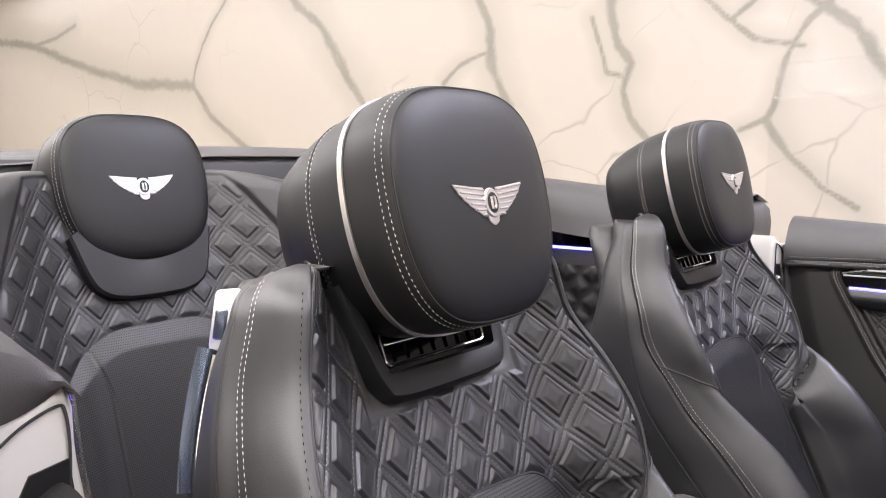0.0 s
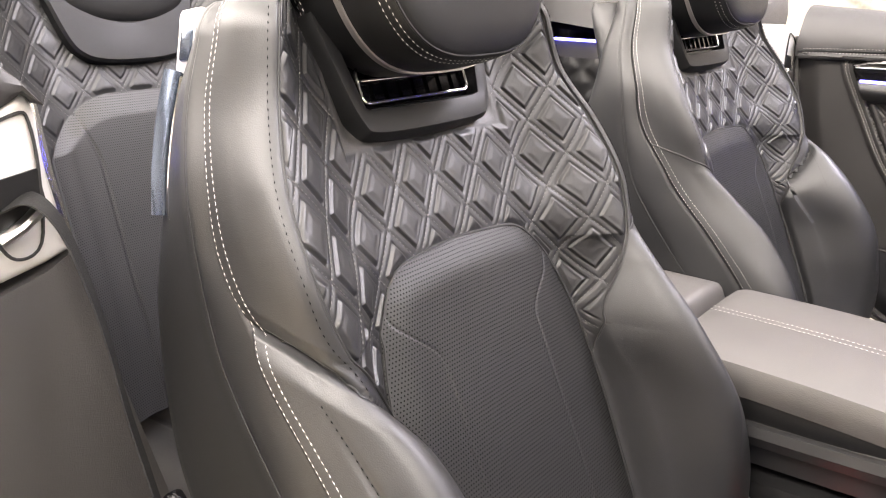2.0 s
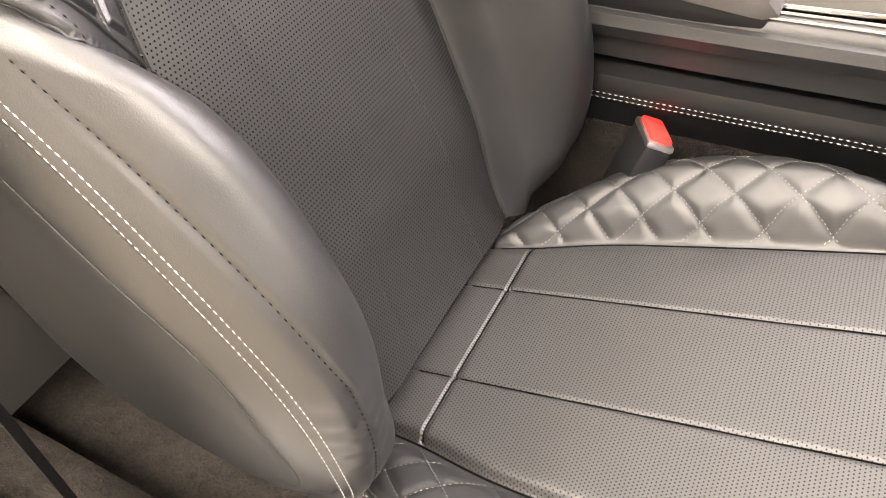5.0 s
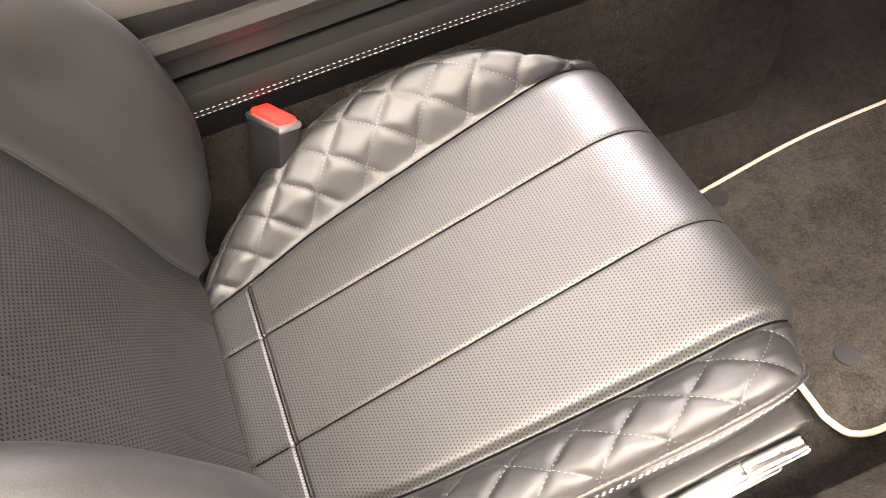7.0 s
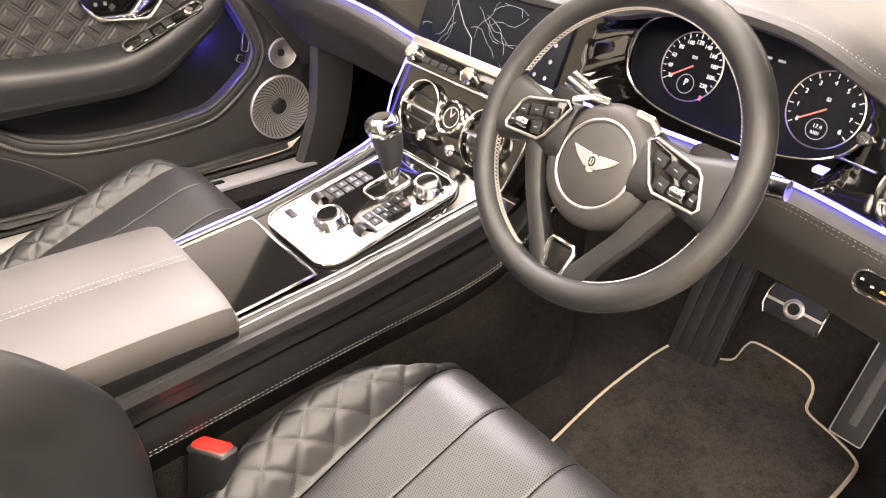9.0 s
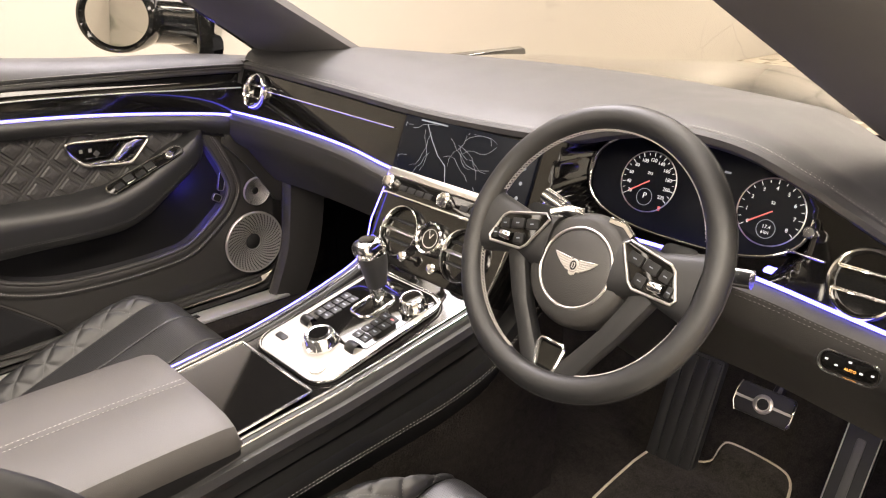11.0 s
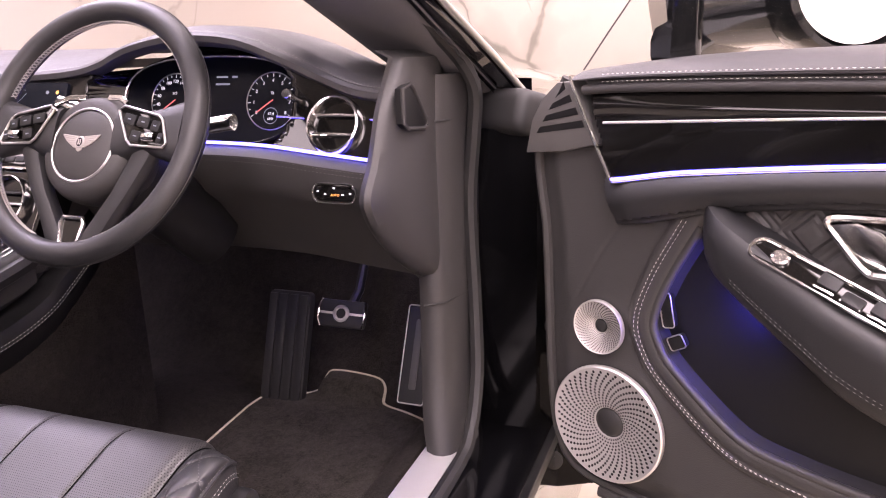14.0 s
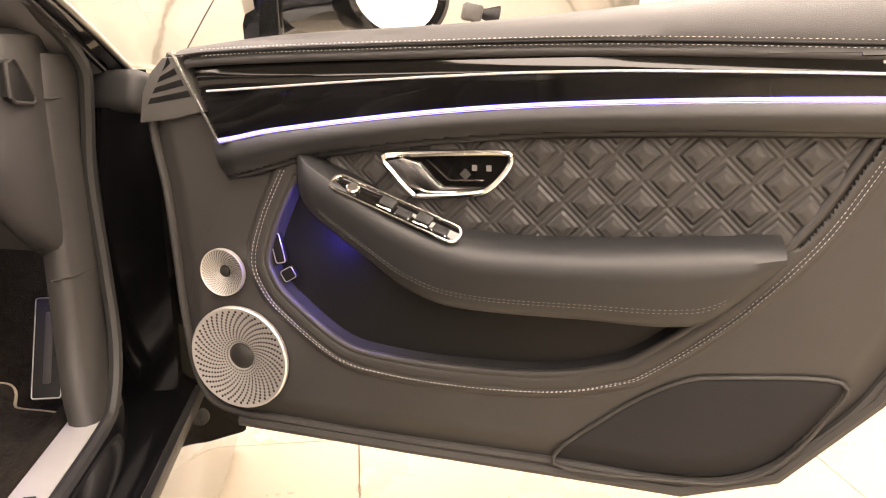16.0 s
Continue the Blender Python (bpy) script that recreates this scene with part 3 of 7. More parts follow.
# ---- headrests ----
def headrest(parent, centre, tilt, hw, hh, deep, strip):
    """A padded block: face, sides with double stitching, and a chrome strip round it."""
    m = Matrix.Translation(centre) @ pose(0, 0, 0, 0, -tilt, 0)

    def ring(d, k, grow=0.0, n=96):
        out = []
        back = step(0.05, 1.0, d / deep)
        for i in range(n):
            t = 2 * math.pi * i / n
            c, s = math.cos(t), math.sin(t)
            r = (abs(c) ** 3.1 + abs(s) ** 3.0) ** (-1 / 3.05)
            y, z = r * c * hw * k, r * s * hh * k
            y *= 1 - 0.10 * step(0.1, -1.0, z / hh) - 0.10 * back * step(-0.2, 1.0, z / hh)
            z -= 0.028 * back * step(0.0, 1.0, z / hh)
            out.append(m @ Vector((-d, y * (1 + grow / hw), z * (1 + grow / hh) + 0.04 * d)))
        return out
    f = deep / 0.2
    body = [(0.0, 0.02), (0.0003, 0.25), (0.0012, 0.5), (0.0028, 0.68), (0.005, 0.80), (0.0085, 0.88), (0.0115, 0.915),
            (0.0130, 0.920), (0.0150, 0.932), (0.020, 0.950), (0.030, 0.966), (0.045, 0.979), (0.07 * f, 0.99), (0.10 * f, 1.0), (0.13 * f, 0.995), (0.155 * f, 0.965), (0.175 * f, 0.91), (0.19 * f, 0.82), (deep, 0.6), (deep + 0.004, 0.2)]
    part("padded_block", loft([ring(d, k) for d, k in body]), LEATHER_FINE, parent)
    part("piping", tube(ring(0.0122, 0.920), 0.0013, 6, closed=True), LEATHER_FINE, parent)
    st = bmesh.new()
    for d, k in ((0.0195, 0.9497), (0.0265, 0.9622)):
        q = ring(d, k)
        stitches(q + q[:1], bm=st, length=0.0040, gap=0.0022, r=0.0005)
    if strip:
        for d, k in ((0.118, 1.0), (0.124, 0.999)):
            q = ring(d, k)
            stitches(q + q[:1], bm=st, length=0.0038, gap=0.0022, r=0.0005)
        band = []
        for d, g in ((0.067, 0.0), (0.067, 0.0020), (0.0735, 0.0020), (0.0735, 0.0)):
            band.append(ring(d, 0.989, g))
        part("chrome_strip", loft(band, caps=False), BADGE, parent, "polished chrome strip")
        part("rear_seam", tube(ring(0.121, 1.0), 0.0012, 6, closed=True), RUBBER, parent)
    else:
        part("rear_seam", tube(ring(0.075, 0.992), 0.0012, 6, closed=True), RUBBER, parent)
    part("stitching", st, THREAD, parent, "white twin stitching", kind="stuff")
    emblem(parent, m @ frame_of((0.0008, 0.0, -0.002), (0, 1, 0), (0, 0, 1)), 0.112)


# ---- front seats: a sheet swept from the centre line outwards at each height ----
def smooth_rows(T, Y, where):
    """Monotone cubic through columns Y at stations T, one curve a row, read at (column, fraction) pairs."""
    h = np.diff(T, axis=1)
    d = np.diff(Y, axis=1) / h
    m = np.zeros_like(Y)
    m[:, 0], m[:, -1] = d[:, 0], d[:, -1]
    a, b = d[:, :-1], d[:, 1:]
    w1, w2 = 2 * h[:, 1:] + h[:, :-1], h[:, 1:] + 2 * h[:, :-1]
    same = a * b > 1e-12
    m[:, 1:-1] = np.where(same, (w1 + w2) / np.where(same, w1 / np.where(same, a, 1) + w2 / np.where(same, b, 1), 1), 0)
    k = np.array([q[0] for q in where])
    f = np.array([q[1] for q in where])
    y0, y1, m0, m1, hh = Y[:, k], Y[:, k + 1], m[:, k], m[:, k + 1], h[:, k]
    return (2 * f ** 3 - 3 * f ** 2 + 1) * y0 + (f ** 3 - 2 * f ** 2 + f) * hh * m0 + (3 * f ** 2 - 2 * f ** 3) * y1 + (f ** 3 - f ** 2) * hh * m1


def normals_of(P):
    n = np.cross(np.gradient(P, axis=1), np.gradient(P, axis=0))
    return n / np.maximum(np.linalg.norm(n, axis=2, keepdims=True), 1e-9)


def along(keys, z):
    f = curve1(keys)
    return np.array([f(float(q)) for q in z])


HEIGHTS = (0.34, 0.40, 0.47, 0.55, 0.62, 0.70, 0.76, 0.80, 0.86, 0.92, 0.98, 1.04)
COLUMNS = {  # distance from the seat's centre line and place ahead, at each height
    "quilt_a": (0.172, 0.175, 0.179, 0.184, 0.186, 0.176, 0.208, 0.229, 0.240, 0.232, 0.207, 0.192),
    "quilt_x": (-0.228, -0.225, -0.245, -0.270, -0.306, -0.364, -0.364, -0.372, -0.395, -0.432, -0.470, -0.484),
    "crest_a": (0.205, 0.212, 0.218, 0.222, 0.225, 0.222, 0.230, 0.240, 0.248, 0.241, 0.217, 0.201),
    "crest_x": (-0.245, -0.203, -0.196, -0.198, -0.213, -0.268, -0.333, -0.375, -0.401, -0.438, -0.476, -0.490),
    "mid_a": (0.232, 0.238, 0.242, 0.245, 0.247, 0.247, 0.249, 0.252, 0.256, 0.250, 0.230, 0.212),
    "mid_x": (-0.250, -0.205, -0.189, -0.197, -0.225, -0.300, -0.362, -0.397, -0.432, -0.466, -0.498, -0.508),
    "seam_a": (0.250, 0.256, 0.260, 0.262, 0.263, 0.264, 0.264, 0.264, 0.262, 0.256, 0.237, 0.216),
    "seam_x": (-0.262, -0.213, -0.209, -0.232, -0.278, -0.345, -0.405, -0.435, -0.480, -0.498, -0.522, -0.530),
    "flank_a": (0.260, 0.266, 0.270, 0.273, 0.275, 0.275, 0.274, 0.273, 0.271, 0.266, 0.247, 0.226),
    "flank_x": (-0.300, -0.245, -0.260, -0.295, -0.360, -0.430, -0.475, -0.492, -0.508, -0.520, -0.538, -0.545),
    "rear_a": (0.250, 0.256, 0.260, 0.263, 0.265, 0.265, 0.264, 0.262, 0.258, 0.252, 0.238, 0.218),
    "rear_x": (-0.500, -0.525, -0.545, -0.570, -0.592, -0.600, -0.600, -0.597, -0.584, -0.572, -0.568, -0.562),
}


def backrest(seat):
    TOP = 1.040
    fine_step = 0.0012
    vs = np.arange(0.345, 1.160, fine_step)
    z = np.minimum(vs, TOP)
    xc = -0.247 - 0.47 * (z - 0.385) - 0.016 * nstep(0.50, 0.37, z)
    col = {k: along(list(zip(HEIGHTS, v)), z) for k, v in COLUMNS.items()}
    ca = along([(0.34, 0.150), (0.47, 0.155), (0.62, 0.163), (0.70, 0.158), (0.76, 0.142), (0.80, 0.122), (0.83, 0.112), (0.86, 0.125), (0.92, 0.125), (0.98, 0.122), (1.04, 0.120)], z)
    cx = xc + along([(0.34, 0.003), (0.76, 0.003), (0.86, 0.010), (0.95, 0.014), (1.04, 0.010)], z)
    zero = np.zeros_like(z)
    A = np.stack([zero, ca, col["quilt_a"], col["crest_a"], col["mid_a"], col["seam_a"], col["flank_a"], col["rear_a"], col["rear_a"] - 0.06], 1)
    X = np.stack([xc, cx, col["quilt_x"], col["crest_x"], col["mid_x"], col["seam_x"], col["flank_x"], col["rear_x"], col["rear_x"] - 0.035], 1)
    T = np.concatenate([zero[:, None], np.cumsum(np.hypot(np.diff(A, axis=1), np.diff(X, axis=1)) + 0.002, axis=1)], 1)
    counts = (120, 96, 12, 16, 16, 14, 12, 6)
    where = [(k, i / n) for k, n in enumerate(counts) for i in range(n)] + [(7, 1.0)]
    spot = np.array([k + f for k, f in where])[None, :] * np.ones((len(z), 1))
    a0, x0 = smooth_rows(T, A, where), smooth_rows(T, X, where)
    Z = np.repeat(z[:, None], a0.shape[1], 1)
    V = np.repeat(vs[:, None], a0.shape[1], 1)
    # the top rolls over to the rear, lower at its corners
    over = np.maximum(0.0, V - TOP)
    h = np.minimum(over / 0.047, 1.0) * np.pi / 2
    Zs = Z + 0.030 * np.sin(h) - 0.010 * nstep(2.6, 6.6, spot) * nstep(0.96, 1.075, V) - 0.012 * nstep(0.11, 0.05, a0) * nstep(0.99, 1.06, V)
    close = np.clip((over - 0.047) / 0.06, 0, 1)
    Xs = lerp(x0 - 0.0075 * np.sin(h) - 0.026 * (1 - np.cos(h)) * nstep(5.5, 3.0, spot), -0.530, close)
    As = a0 - (0.022 * (1 - np.cos(h)) + 0.0095 * np.sin(h)) * nstep(0.1, 0.2, a0)
    As = lerp(As, np.minimum(As, 0.172), close)
    ptop = 0.822 - 0.6 * a0 ** 2 - 14.0 * np.maximum(0.0, a0 - 0.085) ** 2
    divide = 0.690 + (a0 - 0.163) / 0.099 * 0.126
    centre = (spot < 1) & (V < ptop)
    trough = (V > 0.925) & (a0 < 0.118 - 0.5 * np.maximum(0, V - 0.99))
    limit = 1 + np.clip((V - 0.648) / 0.045, 0, 1)
    quilted = ~centre & ~trough & (spot < limit)
    side = spot >= 5
    wing = ~quilted & ~trough & (spot >= 2) & ~side & (V > divide)
    bolster = ~centre & ~quilted & ~trough & ~wing & ~side
    divide_in = 0.795 + 0.013 * (spot - 2)
    wing_in = (wing | bolster) & (spot >= 2) & (V > divide_in)
    bolster_in = (wing | bolster) & ~wing_in
    qa, cc = col["quilt_a"][:, None], ca[:, None]
    q_edge = np.where(spot < limit, np.minimum(np.hypot(a0 - qa, x0 - col["quilt_x"][:, None]), (limit - spot) * (qa - cc)) + 0.02 * (spot < 1) * (V > ptop), 0.0)
    c_edge = np.where(V < ptop + 0.02, np.maximum(a0 - cc, V - ptop), 1.0)
    t_edge = np.where(V > 0.90, np.maximum(0.925 - V, a0 - 0.118), 1.0)
    relief = nquilt(a0, Z, 0.062, 0.074)
    lift = np.zeros_like(V)
    lift = np.where(quilted, relief * nstep(0.0, 0.010, q_edge) * nstep(0.0, 0.010, c_edge) * nstep(0.0, 0.008, t_edge), lift)
    inner = np.minimum(cc - a0, ptop - V)
    run = np.abs(a0 - (0.078 + 0.05 * nstep(0.72, 0.78, V)))
    lift = np.where(centre, 0.0085 * nstep(-0.012, 0.036, inner) - 0.0010 * (1 - nstep(0.0, 0.0030, run)), lift)
    lift = np.where(trough, -0.010 * nstep(0.925, 0.955, V) * nstep(0.118, 0.095, a0 + 0.5 * np.maximum(0, V - 0.99)), lift)
    gap = np.abs(V - divide)
    lift = np.where(wing, 0.0025 + 0.004 * nstep(0.0, 0.02, gap) - 0.003 * (1 - nstep(0.0, 0.004, gap)), lift)
    lift = np.where(bolster, 0.003 + 0.009 * nstep(0.0, 0.03, gap) * np.where(spot >= 2, 1, nstep(0.0, 0.012, np.hypot(a0 - cc, 0))) - 0.008 * (1 - nstep(0.0, 0.010, gap)) * (V < 0.83), lift)
    plain = np.where(wing_in | bolster_in, 0.003 + 0.0018 * nstep(0.0, 0.6, spot - limit), lift)
    shared = -0.0022 * (1 - nstep(0.0, 0.10, np.abs(spot - 2))) * nstep(0.765, 0.82, V)
    lift = lift + shared
    edges = -0.0020 * (1 - nstep(0.0, 1.0, np.abs(spot - 5) / np.where(spot > 5, 0.03, 0.06)))
    edges = edges - 0.0016 * (1 - nstep(0.0, 0.10, np.abs(spot - 6)))
    lift, plain = lift + edges, plain + shared + edges
    lift = lift - 0.0022 * (1 - nstep(0.0, 0.20, np.abs(spot - 4))) * nstep(0.775, 0.70, V)
    # creases where the leather is pulled over the bolster
    crease = np.sin(V * 210 + 4 * np.sin(V * 37)) * nstep(3.0, 4.0, spot) * nstep(5.0, 4.2, spot) * nstep(0.66, 0.50, V)
    lift = lift + 0.0005 * crease * bolster
    base = np.stack([Xs, -As, Zs], -1)
    N = normals_of(base)
    N = N if N[260, 20, 0] > 0 else -N
    flip = np.array([1.0, -1.0, 1.0])
    P, P_in = base + N * lift[..., None], base + N * plain[..., None]
    uv = np.stack([a0, V], -1)
    spec = (("quilted_panel", quilted, LEATHER, "diamond-quilted black leather panel"), ("centre_panel", centre, PERF, "perforated black leather centre panel"),
            ("wing", wing, LEATHER, ""), ("bolster", bolster, LEATHER, ""), ("headrest_recess", trough, LEATHER_TRIM, ""), ("side_panel", side, LEATHER, ""))
    for nm, mask, mat, lab in spec:
        cell = mask[:-1, :-1]
        whole = nm in ("quilted_panel", "centre_panel", "headrest_recess")
        if whole:
            both = np.concatenate([(P_in * flip)[:, :0:-1], P], 1)
            uvs = np.concatenate([(uv * (-1, 1))[:, :0:-1], uv], 1)
            part(nm, sheet(both, np.concatenate([cell[:, ::-1], cell], 1), uvs), mat, seat, lab)
        else:
            part(nm, sheet(P, cell, uv), mat, seat, lab)
            cell = {"wing": wing_in, "bolster": bolster_in}.get(nm, mask)[:-1, :-1]
            part(nm, sheet((P_in * flip)[:, ::-1], cell[:, ::-1], (uv * (-1, 1))[:, ::-1]), mat, seat, lab)
    stations = spot[0]

    def at(s, v, g, lift=0.0):
        """A point of the padded surface at station s and height v, on the side g."""
        j = min(max(np.searchsorted(stations, s) - 1, 0), len(stations) - 2)
        i = min(max(int((v - vs[0]) / fine_step), 0), len(vs) - 2)
        f, e = (s - stations[j]) / (stations[j + 1] - stations[j]), (v - vs[i]) / fine_step
        Q = P_in if g > 0 else P
        p = (Q[i, j] * (1 - f) + Q[i, j + 1] * f) * (1 - e) + (Q[i + 1, j] * (1 - f) + Q[i + 1, j + 1] * f) * e
        p = p + N[i, j] * lift
        return Vector((p[0], p[1] * -g, p[2]))

    def station(a, v):
        """The station at a distance a from the centre line."""
        i = min(max(int((v - vs[0]) / fine_step), 0), len(vs) - 1)
        n = int(np.argmax(a0[i] >= a)) if a < a0[i].max() else len(stations) - 1
        if n == 0:
            return 0.0
        f = (a - a0[i, n - 1]) / max(a0[i, n] - a0[i, n - 1], 1e-6)
        return stations[n - 1] + f * (stations[n] - stations[n - 1])
    light, dark, seams, fine = bmesh.new(), bmesh.new(), bmesh.new(), bmesh.new()
    for g in (1, -1):
        zz = np.arange(0.37, 1.075, 0.008)
        for off in (-0.34, -0.12):
            stitches([at(5 + off, v, g, 0.0005) for v in zz], 0.0044, 0.0013, 0.00048, bm=light)
        tube([at(5.0, v, g, -0.0004) for v in zz], 0.0009, 6, bm=seams)
        tube([at(6.0, v, g, 0.0) for v in zz], 0.0012, 6, bm=seams)
        if g < 0:
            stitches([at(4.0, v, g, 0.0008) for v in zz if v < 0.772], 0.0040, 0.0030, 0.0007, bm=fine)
        zq = np.arange(0.80 if g > 0 else 0.70, 1.06, 0.006)
        tube([at(1 + min(max((v - 0.648) / 0.045, 0), 1), v, g, 0.0006) for v in np.arange(0.66, 1.06, 0.006)], 0.0014, 6, bm=seams)
        stitches([at(2.55, v, g, 0.0010) for v in zq], 0.0040, 0.0030, 0.0006, bm=fine)
        line = []
        for i in range(40):
            a = lerp(0.166, 0.2615, i / 39)
            v = 0.690 + (a - 0.163) / 0.099 * 0.126
            st_ = station(a, v)
            if g > 0:
                st_ = lerp(2.0, 4.9, i / 39)
                v = 0.795 + 0.013 * (st_ - 2)
            line.append(at(st_, v, g, 0.0004))
        tube(line, 0.0013, 6, bm=seams)
    f_c, f_top = curve1(list(zip(z[:360:12], ca[:360:12]))), lambda a: 0.822 - 0.6 * a * a - 14.0 * max(0.0, abs(a) - 0.085) ** 2
    for g in (1, -1):
        rim = [at(station(f_c(v), v) - 0.01, v, g, 0.0008) for v in np.arange(0.36, 0.762, 0.012)]
        rim += [at(station(a, f_top(a)), f_top(a) + 0.0006, g, 0.0006) for a in np.linspace(0.140, 0.0, 18)]
        tube(rim, 0.0016, 6, bm=seams)
        for slope in (1, -1):
            for k in range(-6, 36):
                runs, run = [], []
                for i in range(270):
                    v = 0.672 + 0.0015 * i
                    a = 0.062 * (k - v / 0.074) * slope
                    ok = False
                    if 0 <= a < 0.25 and v < 1.06:
                        s_ = station(a, v)
                        ii = min(int((v - vs[0]) / fine_step), len(vs) - 1)
                        jj = min(int(np.searchsorted(stations, s_)), len(stations) - 1)
                        ok = bool(quilted[ii, jj]) and s_ < 1.97
                    if ok:
                        run.append(at(s_, v, g, 0.0006))
                    else:
                        runs.append(run)
                        run = []
                runs.append(run)
                for r in runs:
                    if len(r) > 5:
                        stitches(r, 0.0030, 0.0022, 0.0006, bm=dark)
    part("stitching", light, THREAD, seat, "white twin stitching", kind="stuff")
    part("quilt_stitching", dark, GREYTHREAD, seat, "grey stitching", kind="stuff")
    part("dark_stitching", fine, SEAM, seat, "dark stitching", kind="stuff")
    part("seam_piping", seams, RUBBER, seat)
    shell = [[(x_, y_, z_) for x_, y_ in rounded(0.06, 2 * w_ - k_, 0.028, 5, cx=-0.247 - 0.47 * (z_ - 0.385) - 0.075)] for z_, w_, k_ in ((0.34, 0.22, 0), (0.45, 0.22, 0), (0.6, 0.22, 0), (0.75, 0.22, 0), (0.9, 0.21, 0), (1.0, 0.18, 0), (1.03, 0.17, 0), (1.045, 0.16, 0.02))]
    part("back_shell", loft(shell), LEATHER, seat)


def seat_cushion(seat):
    CY = -0.02
    vs = np.arange(-0.240, 0.42, 0.0022)
    tilt = math.atan(0.37)
    # the profile runs up to the front edge and rolls down over it
    turn = tilt - nstep(0.185, 0.365, vs) * (tilt + radians(93))
    sx, sz = np.cos(turn) * 0.0022, np.sin(turn) * 0.0022
    bx = -0.240 + np.concatenate([[0], np.cumsum(sx)[:-1]])
    bz = 0.350 + 0.37 * (-0.240 + 0.186) + np.concatenate([[0], np.cumsum(sz)[:-1]])
    n_x, n_z = -np.sin(turn), np.cos(turn)
    wide = {1: [(-0.24, 0.172), (-0.20, 0.200), (-0.15, 0.226), (-0.07, 0.258), (0.0, 0.268), (0.06, 0.266), (0.12, 0.254), (0.18, 0.228), (0.22, 0.198), (0.30, 0.184)],
            -1: [(-0.24, 0.190), (-0.15, 0.218), (0.0, 0.230), (0.12, 0.236), (0.20, 0.236), (0.25, 0.228), (0.29, 0.216), (0.33, 0.206)]}
    high = {1: [(-0.24, 0.0), (-0.19, 0.018), (-0.10, 0.042), (0.0, 0.050), (0.10, 0.048), (0.17, 0.034), (0.21, 0.016), (0.25, 0.0), (0.30, 0.0)],
            -1: [(-0.24, 0.004), (-0.15, 0.016), (0.0, 0.022), (0.14, 0.020), (0.21, 0.010), (0.26, -0.012), (0.30, -0.022)]}
    insert = along([(-0.24, 0.136), (-0.19, 0.142), (-0.10, 0.158), (0.0, 0.166), (0.1, 0.172), (0.2, 0.176), (0.3, 0.176)], vs)
    light, dark = bmesh.new(), bmesh.new()
    halves = {}
    for g in (1, -1):
        W, R = along(wide[g], vs), along(high[g], vs)
        W = np.maximum(W, insert + 0.008)
        I = insert
        A = np.stack([0 * W, I - 0.012, I, lerp(I, W, 0.35), lerp(I, W, 0.7), W - 0.006, W, W + 0.001, W - 0.012], 1)
        D = np.stack([0 * W, 0 * W, 0 * W - 0.007, R * 0.62, R, R * 0.86 - 0.002, R * 0.55 - 0.010, R * 0.4 - 0.05, R * 0.4 - 0.16], 1)
        T = np.concatenate([0 * W[:, None], np.cumsum(np.hypot(np.diff(A, axis=1), np.diff(D, axis=1)) + 0.001, axis=1)], 1)
        counts = (72, 8, 14, 14, 10, 8, 14, 12)
        where = [(k, i / n) for k, n in enumerate(counts) for i in range(n)] + [(7, 1.0)]
        spot = np.array([k + f for k, f in where])[None, :] * np.ones((len(vs), 1))
        a, d = smooth_rows(T, A, where), smooth_rows(T, D, where)
        V = np.repeat(vs[:, None], a.shape[1], 1)
        down = np.minimum(0.0, np.where(spot > 6, d - d[:, [sum(counts[:6])]], 0.0))
        rest = d - down
        base = np.stack([bx[:, None] + n_x[:, None] * rest, g * a + CY, bz[:, None] + n_z[:, None] * rest + down], -1)
        N = normals_of(base)
        N = N if N[60, 20, 2] > 0 else -N
        ins = (spot < 2) & (V > -0.186)
        ledge = (spot < 2) & ~ins
        quilted = (spot >= 2) & (spot < 6) & (V < 0.285)
        lift = 0.003 * nstep(0.0, 0.02, I[:, None] - a) * (spot < 2) - 0.0035 * (1 - nstep(0.0, 0.0040, np.abs(V + 0.186))) * (spot < 2)
        lift = lift - 0.0026 * (1 - nstep(0.0, 0.0035, np.abs(a - 0.064))) * (spot < 2) * (V < 0.36)
        p, q = a / 0.046 + (V + 0.069) / 0.063, a / 0.046 - (V + 0.069) / 0.063
        dp, dq = np.abs(p - np.round(p)), np.abs(q - np.round(q))
        puff = np.sqrt(np.clip(np.minimum(dp, dq) * 4.5, 0, 1))
        lift = lift + np.where(quilted, (0.0030 * puff - 0.0010) * nstep(2.0, 2.5, spot) * nstep(6.0, 5.4, spot), 0.0)
        P = base + N * lift[..., None]
        uv = np.stack([g * a, V], -1)
        halves[g] = (P, uv, ins, ledge, quilted, spot, N, a)
        skirt = ~ins & ~ledge & ~quilted
        order = slice(None) if g < 0 else slice(None, None, -1)
        for nm, mask, lab in (("cushion_bolster", quilted, "quilted black leather thigh bolster"), ("cushion_skirt", skirt, "")):
            part(nm, sheet(P[:, order], mask[:-1, :-1][:, order], uv[:, order]), LEATHER, seat, lab)
        st = spot[0]

        def at(s, i, up=0.0):
            j = min(max(int(np.searchsorted(st, s)) - 1, 0), len(st) - 2)
            f = (s - st[j]) / (st[j + 1] - st[j])
            return Vector(P[i, j] * (1 - f) + P[i, j + 1] * f + N[i, j] * up)
        seams = bmesh.new()
        rows = range(4, len(vs) - 60, 4)
        tube([at(6.0, i, 0.0) for i in rows], 0.0026, 8, bm=seams)
        part("cushion_piping", seams, LEATHER, seat)
        # Dark tubes laid in the seam grooves stand in for their shade.
        lines = bmesh.new()
        i0 = int((-0.186 + 0.240) / 0.0022)
